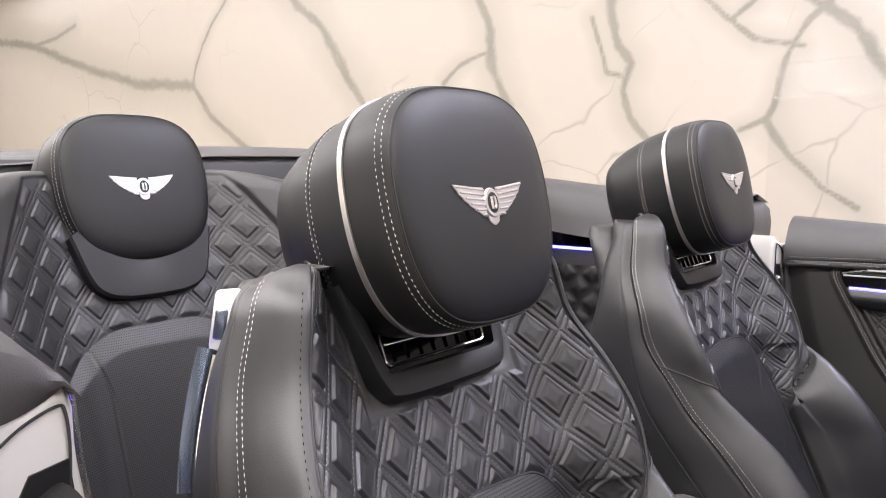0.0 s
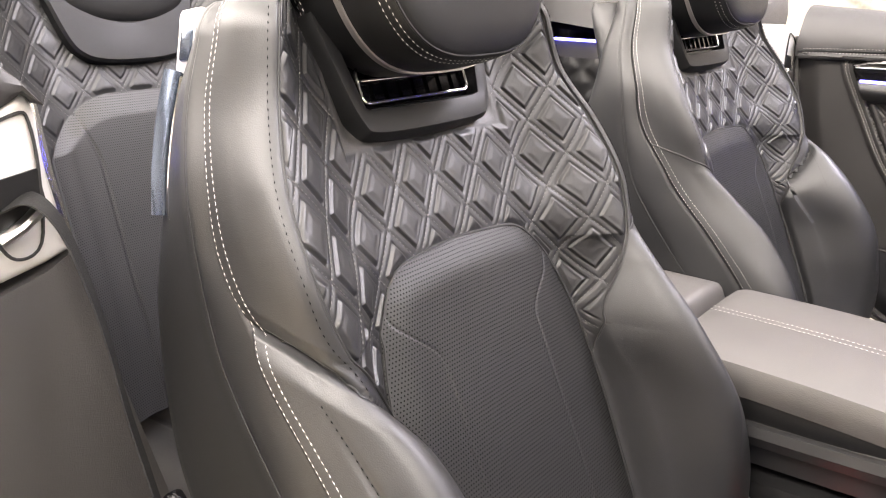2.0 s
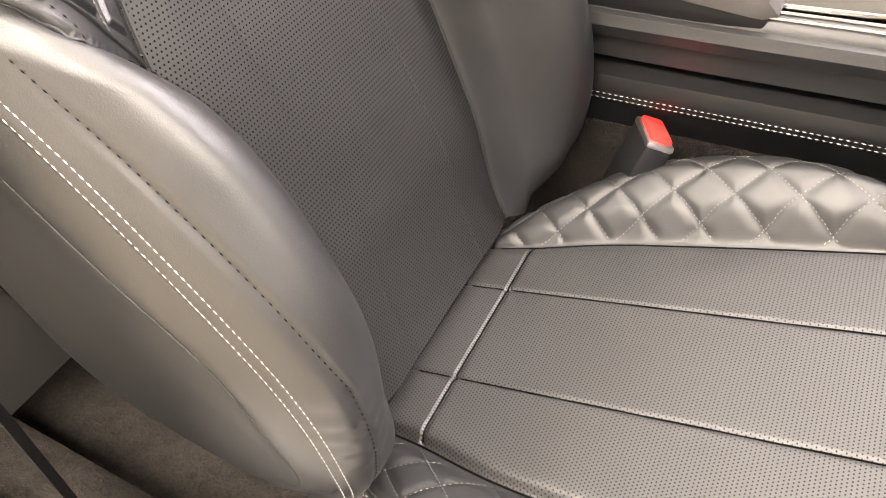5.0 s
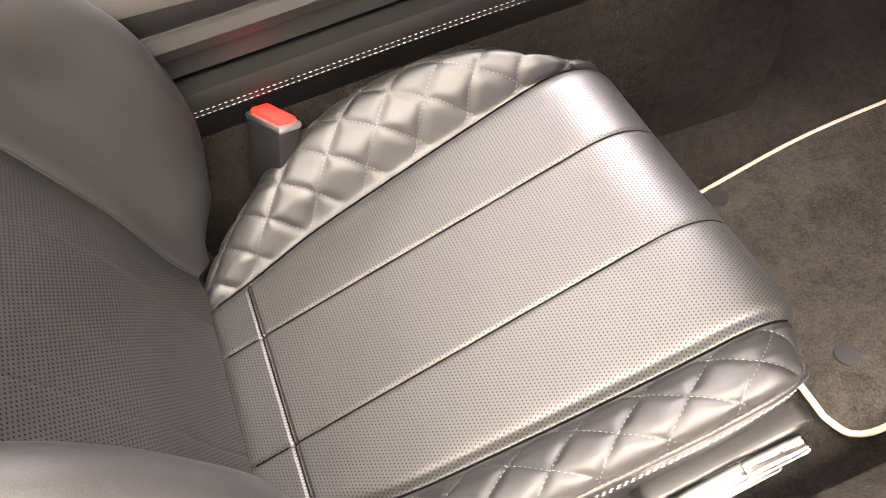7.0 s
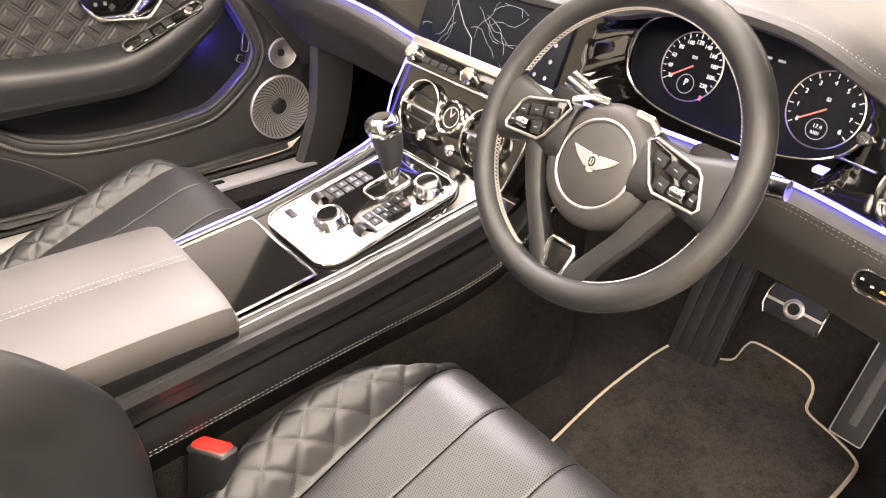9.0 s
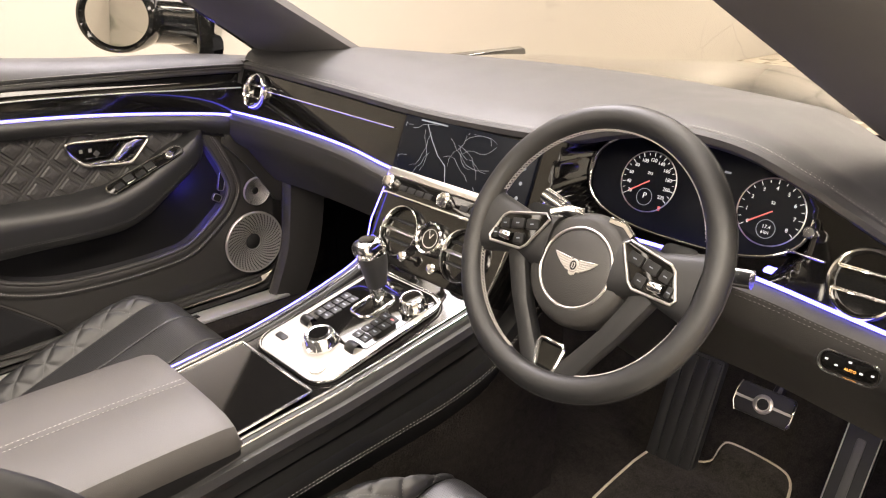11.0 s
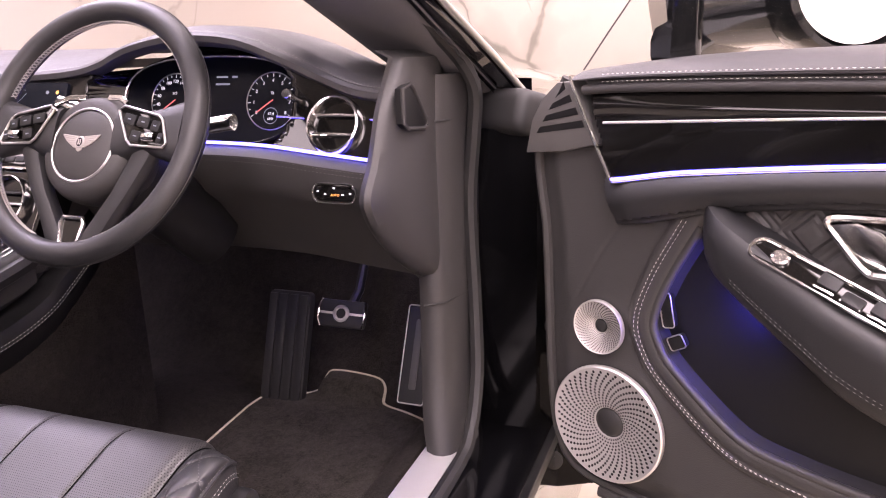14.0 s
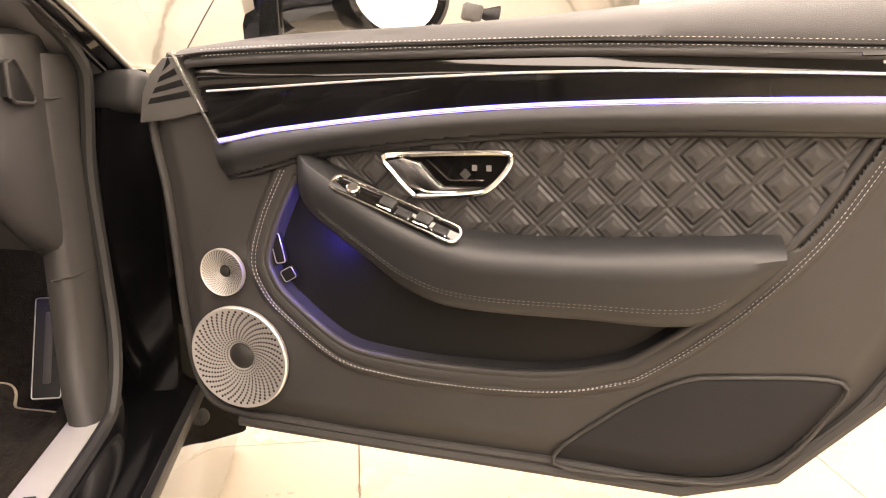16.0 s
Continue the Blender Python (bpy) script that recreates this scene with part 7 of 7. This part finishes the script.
def pedals():
    m = frame_of((0.893, -0.452, 0.415), (0, -1, 0), (0.45, 0, 0.9))
    b = thing("brake_pedal", "black brake pedal with a bright metal badge", "pedal", at=m)
    part("pad", plate(rounded(0.108, 0.060, 0.008), 0.016, bevel=0.005), RUBBER, b)
    part("badge_ring", lathe([(0.019, 0), (0.019, 0.003), (0.015, 0.004), (0.0135, 0.002), (0, 0.002)], 28, pose(0, 0, 0.0005)), BADGE, b, "bright metal ring badge")
    part("badge_core", lathe([(0.011, 0), (0.011, 0.0030), (0, 0.0032)], 20, pose(0, 0, 0.0005)), PLASTIC, b)
    for k in (-1, 1):
        part("badge_bar", box(0.036, 0.005, 0.002, pose(k * 0.036, 0, 0.001)), BADGE, b)
        part("end_trim", tube([(k * 0.052, 0.030, -0.004), (k * 0.056, 0.012, 0.001), (k * 0.056, -0.014, 0.001), (k * 0.050, -0.030, -0.004)], 0.0022, 8), CHROME, b)
    part("arm", tube([(0.01, 0.0, -0.01), (0.01, 0.06, -0.05), (0.0, 0.2, -0.08)], 0.011, 8), PLASTIC, b)
    m = frame_of((0.905, -0.620, 0.335), (0, -1, 0), (0.42, 0, 0.9))
    a = thing("accelerator_pedal", "tall black accelerator pedal with metal inlay", "pedal", at=m)
    part("pad", plate(rounded(0.062, 0.215, 0.006), 0.018, bevel=0.004), RUBBER, a)
    part("inlay", plate(rounded(0.016, 0.15, 0.004), 0.004, pose(0, 0, 0.003), bevel=0.001), GREYTRIM, a)
    part("edge", tube([(x, y, 0.001) for x, y in rounded(0.058, 0.21, 0.005, 3)], 0.0014, 6, closed=True), SATIN, a)
    m = frame_of((0.925, -0.280, 0.300), (0, -1, 0.0), (0.30, -0.16, 0.9))
    f = thing("foot_rest", "ribbed black foot rest beside the console", "foot rest", at=m)
    part("pad", plate(rounded(0.112, 0.27, 0.012), 0.02, bevel=0.006), RUBBER, f)
    for k in range(4):
        part("rib", box(0.022, 0.255, 0.006, pose(-0.0405 + 0.027 * k, 0, 0.002), bevel=0.002), RUBBER, f)


pedals()
lamp = thing("footwell_lamp", "small blue lamp under the dashboard", "lamp")
part("lens", box(0.02, 0.10, 0.008, pose(0.86, -0.47, 0.70), bevel=0.002), BLUE, lamp)

d = bpy.data.lights.new("footwell_lamp", "AREA")
d.shape, d.size, d.size_y, d.energy, d.color = "RECTANGLE", 0.10, 0.02, 0.10, (0.12, 0.11, 1.0)
new("footwell_lamp", d).matrix_world = pose(0.86, -0.47, 0.694)


# ---- body: sills, posts, pillars, windscreen ----
def body_shell():
    body = thing("car_body", "gloss black convertible body with leather-lined pillars", "car body")
    for s in (-1, 1):
        # sill with tread plate
        part("sill", box(2.4, 0.17, 0.34, pose(0.0, s * 0.875, 0.145), bevel=0.03), PAINT, body, "gloss black sill")
        part("sill_trim", box(2.2, 0.10, 0.03, pose(-0.05, s * 0.915, 0.288), bevel=0.008), PLASTIC, body)
        part("tread_plate", box(0.98, 0.058, 0.012, pose(0.12, s * 0.796, 0.311), bevel=0.003), TREAD, body, "pale brushed metal tread plate")
        part("sill_mark", box(0.035, 0.018, 0.002, pose(0.33, s * 0.80, 0.318), bevel=0.0006), PLASTIC, body, "small black mark on the tread plate")
        part("sill_carpet", box(1.5, 0.05, 0.13, pose(-0.05, s * 0.755, 0.245, s * 18, 0, 0), bevel=0.012), CARPET, body)
        seal = spline([(-0.55, s * 0.842, 0.318), (0.2, s * 0.842, 0.318), (0.52, s * 0.842, 0.320), (0.60, s * 0.842, 0.345), (0.655, s * 0.838, 0.43), (0.685, s * 0.826, 0.56), (0.69, s * 0.818, 0.72), (0.68, s * 0.830, 0.84), (0.668, s * 0.836, 0.905), (0.635, s * 0.822, 0.955), (0.558, s * 0.797, 1.01), (0.40, s * 0.755, 1.11), (0.10, s * 0.68, 1.29)], 6)
        part("door_seal", tube(seal, 0.012, 8), RUBBER, body)
        # lined front post between dash end and door seal
        post = []
        pa, pb, py = (curve1(q) for q in (
            [(0.30, 0.56), (0.36, 0.575), (0.45, 0.60), (0.56, 0.612), (0.70, 0.618), (0.84, 0.615), (0.93, 0.62)],
            [(0.30, 0.625), (0.36, 0.645), (0.45, 0.668), (0.56, 0.684), (0.70, 0.690), (0.84, 0.685), (0.93, 0.675)],
            [(0.30, 0.825), (0.36, 0.812), (0.45, 0.802), (0.56, 0.798), (0.70, 0.795), (0.84, 0.798), (0.93, 0.80)]))
        for z in np.linspace(0.30, 0.93, 40):
            xa, xb_, y = pa(z), pb(z), py(z)
            post.append([(xa + 0.06, s * (y - 0.06), z), (xa + 0.004, s * (y - 0.045), z), (xa - 0.004, s * (y - 0.030), z), (xa - 0.003, s * (y - 0.015), z), (xa + 0.006, s * (y - 0.003), z), (lerp(xa, xb_, 0.4), s * (y + 0.006), z), (lerp(xa, xb_, 0.8), s * (y + 0.014), z), (xb_, s * (y + 0.018), z), (xb_ + 0.02, s * (y + 0.02), z), (xb_ + 0.03, s * (y - 0.06), z)])
        part("front_post", loft(post), LEATHER_TRIM, body, "leather-lined front post")
        for z, x in ((0.565, 0.60), (0.86, 0.60)):
            part("post_seam", tube([(x - 0.005, s * 0.768, z), (x + 0.02, s * 0.797, z), (x + 0.085, s * 0.814, z + 0.002)], 0.0018, 6), RUBBER, body)
        part("door_jamb", plate([(0.70, 0.20), (0.70, 0.84), (0.98, 0.84), (0.98, 0.20)], 0.10, Matrix(((1, 0, 0, 0), (0, 0, s, s * 0.93), (0, 1, 0, 0), (0, 0, 0, 1)))), UNLITPAINT, body)
        part("hinge_face", box(0.12, 0.19, 0.66, pose(0.80, s * 0.925, 0.50, 0, 0, -s * 28), bevel=0.012), UNLITPAINT, body, "gloss black hinge face")
        part("check_strap", box(0.05, 0.018, 0.022, pose(0.725, s * 0.895, 0.505, 0, 0, s * 30), bevel=0.004), SATIN, body)
        for zz in (0.50, 0.24):
            part("hinge_bolt", lathe([(0.018, 0), (0.018, 0.008), (0.010, 0.012), (0, 0.012)], 16, frame_of((0.738, s * 0.955, zz), (0, -1, 0), (0, 0, 1))), RUBBER, body)
        part("front_wing", box(0.9, 0.05, 0.65, pose(1.33, s * 0.955, 0.57), bevel=0.02), PAINT, body)
        # windscreen pillar between its glass edge and its door-seal edge
        pil, rim, edges = [], [], []
        for t in np.linspace(0, 1, 18):
            z = lerp(0.84, 1.33, t)
            inner = Vector((0.713 - 2.0 * (z - 1), s * (0.602 - 0.47 * (z - 1)), z))
            outer = Vector((0.575 - 1.6 * (z - 1), s * (0.818 - 0.42 * (z - 1)), z - 0.006))
            across = outer - inner
            ring = []
            for k, h in ((0.0, 0.0), (0.06, 0.014), (0.25, 0.026), (0.5, 0.030), (0.75, 0.024), (0.94, 0.012), (1.0, 0.0), (0.95, -0.03), (0.6, -0.055), (0.3, -0.05), (0.05, -0.02)):
                ring.append(inner + across * k + Vector((-0.5, 0, -0.6)).normalized() * h)
            pil.append(ring)
            edge = outer.lerp(Vector((0.61 - 1.32 * (z - 1) - 3.0 * max(0.0, z - 1.08) ** 2, s * (0.852 - 0.42 * (z - 1)), z)), 0.50 + 0.25 * step(1.05, 0.93, z))
            rim.append([outer + Vector((0, 0, -0.012)), outer + Vector((0.01, 0, -0.004)), lerp(outer, edge, 0.5) + Vector((0, 0, -0.008)), edge + Vector((0, 0, -0.004)), edge + Vector((0.004, 0, 0.004)), inner + (edge - inner) * 0.5 + Vector((0.02, 0, 0.05))])
            edges.append(edge)
        part("pillar_capping", loft(rim), PAINT, body, "gloss black outer pillar capping")
        part("pillar_chrome", tube([e + Vector((0.004, s * 0.006, 0.003)) for e in edges], 0.006, 10), SATIN, body, "bright metal windscreen edge")
        part("seal_corner", box(0.09, 0.11, 0.075, pose(0.735, s * 0.885, 0.862, 0, 14, s * 28), bevel=0.022, segments=4), RUBBER, body, "black rubber corner of the door seal")
        part("windscreen_pillar", loft(pil), PILLARCLOTH, body, "dark lined windscreen pillar")
    head = []
    for y in np.linspace(-0.62, 0.62, 24):
        c = Vector((0.05 + 0.06 * (1 - (y / 0.64) ** 2), y, 1.338 + 0.03 * (1 - (y / 0.64) ** 2)))
        head.append([c + Vector((0.05 * math.cos(q), 0, 0.026 * math.sin(q))) for q in (2 * math.pi * k / 12 for k in range(12))])
    part("windscreen_header", loft(head), PILLARCLOTH, body)
    glass = np.array([[(lerp(1.05 - 0.28 * (y / 0.7) ** 2, 0.16 + 0.06 * (1 - (y / 0.64) ** 2), t), y * lerp(1.0, 0.90, t), lerp(0.965, 1.37 - 0.03 * (y / 0.7) ** 2, t) + 0.02 * math.sin(math.pi * t)) for t in np.linspace(0, 1, 12)] for y in np.linspace(-0.70, 0.70, 24)])
    g = part("windscreen", sheet(glass), GLASS, body, "clear windscreen")
    g.visible_shadow = False
    # cowl, bonnet
    cowl = np.array([[(1.04 - 0.28 * (y / 0.8) ** 2 + 0.10 * t, y, 0.962 - 0.02 * t - 0.04 * (y / 0.8) ** 2) for t in np.linspace(0, 1, 4)] for y in np.linspace(-0.82, 0.82, 24)])
    part("cowl", sheet(cowl), PLASTIC, body)
    bon = np.array([[(lerp(1.12, 2.35, t), y * lerp(1.0, 0.92, t), 0.955 + 0.022 * math.sin(t * 2.2) - 0.20 * t * t - 0.07 * abs(y / 0.86) ** 3 + 0.012 * math.cos(y / 0.86 * 6)) for t in np.linspace(0, 1, 24)] for y in np.linspace(-0.86, 0.86, 32)])
    part("bonnet", sheet(bon), PAINT, body, "gloss black bonnet")
    # rear quarters and tonneau
    for s in (-1, 1):
        x0, x1 = -1.62, -0.62
        rows = []
        for yy, zz in ((0.66, 0.35), (0.70, 0.60), (0.715, 0.86), (0.72, 0.938)):
            rows.append([(x, s * (yy + 0.075 * step(-1.0, -0.72, x)), zz) for x in np.linspace(x0, x1, 30)])
        part("quarter_panel", loft(rows, closed=False), LEATHER_TRIM, body, "black leather rear side trim")
        rows = []
        for yy, dz in ((0.72, 0.955), (0.735, 1.00), (0.745, 1.05), (0.77, 1.075), (0.84, 1.085), (0.93, 1.06)):
            rows.append([(x, s * (yy + 0.06 * step(-1.0, -0.72, x)), dz + 0.05 * step(-0.7, -1.4, x)) for x in np.linspace(x0, x1 + 0.02, 30)])
        part("quarter_pad", loft(rows, closed=False), LEATHER_DASH, body)
        part("light_strip", tube([(x, s * (0.713 + 0.06 * step(-1.0, -0.72, x)), 0.942) for x in np.linspace(x0, x1 - 0.05, 24)], 0.004, 6), BLUE, body, "thin glowing blue strip")
        U, V = np.meshgrid(np.arange(-1.55, -0.66, 0.006), np.arange(0.60, 0.905, 0.006), indexing="ij")
        part("quilted_panel", sheet(np.stack([U, s * (0.698 + 0.07 * nstep(-1.0, -0.72, U) + 0.004 - 1.6 * nquilt(U, V, 0.07, 0.08)), V], -1)), LEATHER, body, "diamond-quilted leather")
        part("body_side", box(1.9, 0.06, 0.75, pose(-1.62, s * 0.955, 0.66), bevel=0.02), PAINT, body)
        yz = Matrix(((0, 0, 1, -0.595 if s < 0 else -0.515), (s, 0, 0, 0), (0, 1, 0, 0), (0, 0, 0, 1)))
        low = [(0.62, 0.30), (0.655, 0.45), (0.700, 0.66), (0.742, 0.86), (0.765, 0.848), (0.80, 0.838), (0.95, 0.825), (0.95, 0.30)]
        part("quarter_end", plate(low if s > 0 else low[::-1], 0.10, yz, bevel=0.008), LEATHER_TRIM, body)
        silver = [(0.742, 0.863), (0.750, 0.925), (0.752, 0.975), (0.757, 0.998), (0.78, 0.987), (0.81, 0.978), (0.95, 0.965), (0.95, 0.838), (0.80, 0.847), (0.765, 0.855)]
        o = part("belt_outlet", plate(silver if s > 0 else silver[::-1], 0.12, yz @ pose(0, 0, 0.004), bevel=0.010, segments=3), SATINTRIM, body, "silver belt outlet surround")
        part("outlet_slot", plate([(0.760, 0.936), (0.757, 0.906), (0.786, 0.885), (0.797, 0.889), (0.800, 0.912), (0.790, 0.931)][::(-1 if s > 0 else 1)], 0.01, yz @ pose(0, 0, 0.0062)), PLASTIC, o, "dark belt slot")
        inset = spline([(0.817, 0.943, 0.0055), (0.80, 0.966, 0.0055), (0.768, 0.980, 0.0055), (0.760, 0.972, 0.0055), (0.759, 0.93, 0.0055), (0.766, 0.875, 0.0055), (0.787, 0.866, 0.0055), (0.801, 0.890, 0.0055)], 5, True)
        part("outlet_groove", tube([yz @ p for p in inset], 0.0014, 6, closed=True), RUBBER, o)
        part("outlet_lip", tube([yz @ Vector(p) for p in ((0.796, 0.884, 0.008), (0.780, 0.893, 0.011), (0.763, 0.904, 0.008))], 0.0075, 10, flat=0.7), SATIN, o, "rounded silver lip under the belt slot")
        rows = []
        crest = curve1([(0.750, 0.985), (0.758, 1.000), (0.772, 1.016), (0.80, 1.040), (0.86, 1.056), (0.95, 1.062)])
        base = curve1([(0.750, 0.985), (0.757, 0.996), (0.78, 0.985), (0.81, 0.976), (0.95, 0.963)])
        for dx, f in ((0.0, -0.03), (0.008, 0.0), (0.014, 0.25), (0.015, 0.55), (0.010, 0.85), (-0.004, 1.0), (-0.03, 1.12), (-0.12, 1.2), (-0.5, 1.25)):
            rows.append([(-0.595 + dx, s * y, lerp(base(y), crest(y), f)) for y in np.linspace(0.750, 0.95, 16)])
        part("outlet_pad", loft(rows, closed=False), LEATHER_DASH, body, "leather top of the rear quarter")
        part("outlet_chrome", tube([(-0.592, s * 0.744, 0.875), (-0.595, s * 0.750, 0.93), (-0.60, s * 0.752, 0.985)], 0.004, 8), CHROME, body)
    deck = np.array([[(x, y, 1.180 + 0.03 * step(-1.3, -1.5, x) - 0.05 * (y / 0.9) ** 2) for y in np.linspace(-0.93, 0.93, 24)] for x in np.linspace(-2.3, -1.36, 24)])
    part("tonneau", sheet(deck), LEATHER_DASH, body, "dark tonneau deck behind the seats")
    part("rear_bulkhead", box(0.06, 1.5, 0.80, pose(-1.40, 0, 0.785), bevel=0.02), LEATHER, body)
    part("rear_trim_line", tube([(-1.366, y, 1.035) for y in np.linspace(-0.7, 0.7, 10)], 0.004, 6), CHROME, body)
    return body


body_shell()


def interior_mirror():
    m = frame_of((0.36, 0.02, 1.197), (0.25, -1, 0), (0.1, 0, 1))
    r = thing("rear_view_mirror", "black rear view mirror hanging from the windscreen", "mirror", at=m)
    part("housing", plate(rounded(0.27, 0.070, 0.030, 8), 0.028, bevel=0.006), PLASTIC, r)
    part("mirror_glass", plate(rounded(0.256, 0.058, 0.025, 8), 0.002, pose(0, 0, 0.003)), MIRROR, r)
    part("stem", tube([(0, 0.0, -0.02), (0, 0.05, -0.04), (0, 0.11, -0.03)], 0.012, 10), PLASTIC, r)


interior_mirror()


# ---- belts ----
def belt_buckle(x, y, z, s):
    b = thing("belt_buckle", "black belt buckle with a red release button beside the seat", "belt buckle", "belt buckles", at=Matrix.Translation((x, y, z)) @ pose(0, 0, 0, s * 8, 20, -s * 26))
    part("housing", box(0.034, 0.060, 0.095, pose(0, 0, -0.050), bevel=0.007), PLASTIC, b)
    part("collar", box(0.034, 0.060, 0.009, pose(0, 0, -0.004), bevel=0.004), SATIN, b)
    part("release_button", box(0.026, 0.051, 0.010, pose(0, 0, 0.001), bevel=0.004), RED, b, "bright red release button")
    part("strap", box(0.01, 0.045, 0.12, pose(-0.01, 0, -0.14), bevel=0.003), BELT, b)


belt_buckle(-0.104, -0.165, 0.460, -1)
belt_buckle(-0.152, 0.165, 0.460, 1)


def strap(pts, width, across, bm=None):
    bm = bm or bmesh.new()
    across = Vector(across).normalized() * width / 2
    rings = []
    P = spline(pts, 8)
    for i, p in enumerate(P):
        d = (P[min(i + 1, len(P) - 1)] - P[max(i - 1, 0)]).normalized()
        n = d.cross(across).normalized() * 0.0007
        rings.append([p - across - n, p + across - n, p + across + n, p - across + n])
    return loft(rings, bm=bm)


def seat_belt(s):
    b = thing("seat_belt", "black webbing seat belt hanging beside the seat", "seat belt", "seat belts")
    part("webbing", strap([(-0.60, s * 0.785, 0.908), (-0.572, s * 0.776, 0.918), (-0.548, s * 0.768, 0.906), (-0.530, s * 0.762, 0.870), (-0.508, s * 0.760, 0.815), (-0.492, s * 0.760, 0.760), (-0.468, s * 0.758, 0.69), (-0.445, s * 0.758, 0.63), (-0.42, s * 0.765, 0.52), (-0.40, s * 0.772, 0.33)], 0.042, (0.86, s * 0.40, 0)), BELT, b)
    grip = Matrix.Translation((-0.449, s * 0.753, 0.662)) @ pose(0, 0, 0, 0, 22, s * 12)
    rings = [[(x * k + dx, y * w, z) for x, y in rounded(0.030, 0.022, 0.008, 4)] for z, k, w, dx in ((0.041, 0.08, 0.10, -0.004), (0.038, 0.45, 0.55, -0.004), (0.030, 0.8, 0.8, -0.003), (0.010, 1.0, 1.0, 0.0), (-0.012, 1.1, 1.1, 0.003), (-0.024, 0.85, 0.9, 0.006), (-0.030, 0.4, 0.5, 0.008))]
    bm = loft(rings)
    bm.transform(grip)
    part("tongue_grip", bm, UNLITPAINT, b, "smooth black tongue grip")
    part("tongue", box(0.0032, 0.012, 0.036, grip @ pose(0.016, s * 0.002, -0.040, 0, -30, 0), bevel=0.0014), SATIN, b, "chrome belt tongue")


seat_belt(-1)
seat_belt(1)


def studio_lamp(x, y, h):
    t = thing("studio_lamp", "grey studio lamp head on a thin black stand", "studio lamp", at=pose(x, y, GROUND))
    part("lamp_body", box(0.085, 0.10, 0.085, pose(0, 0.02, h, 12, 0, 0), bevel=0.012), GREYTRIM, t)
    part("reflector", lathe([(0.025, 0.0), (0.03, 0.02), (0.058, 0.085), (0.056, 0.086), (0.028, 0.024), (0, 0.022)], 24, pose(0, -0.03, h - 0.005, 102, 0, 0)), PLASTIC, t, "black flared reflector")
    part("bracket", box(0.03, 0.03, 0.12, pose(0, 0.01, h - 0.09), bevel=0.005), PLASTIC, t)
    part("pole", lathe([(0.012, 0.25), (0.012, h - 0.13), (0, h - 0.13)], 12), SATIN, t)
    for k in range(3):
        a = radians(120 * k + 20)
        part("leg", tube([(0.01 * math.cos(a), 0.01 * math.sin(a), 0.5), (0.36 * math.cos(a), 0.36 * math.sin(a), 0.008)], 0.008, 8), PLASTIC, t)


studio_lamp(3.3, -1.91, 1.205)
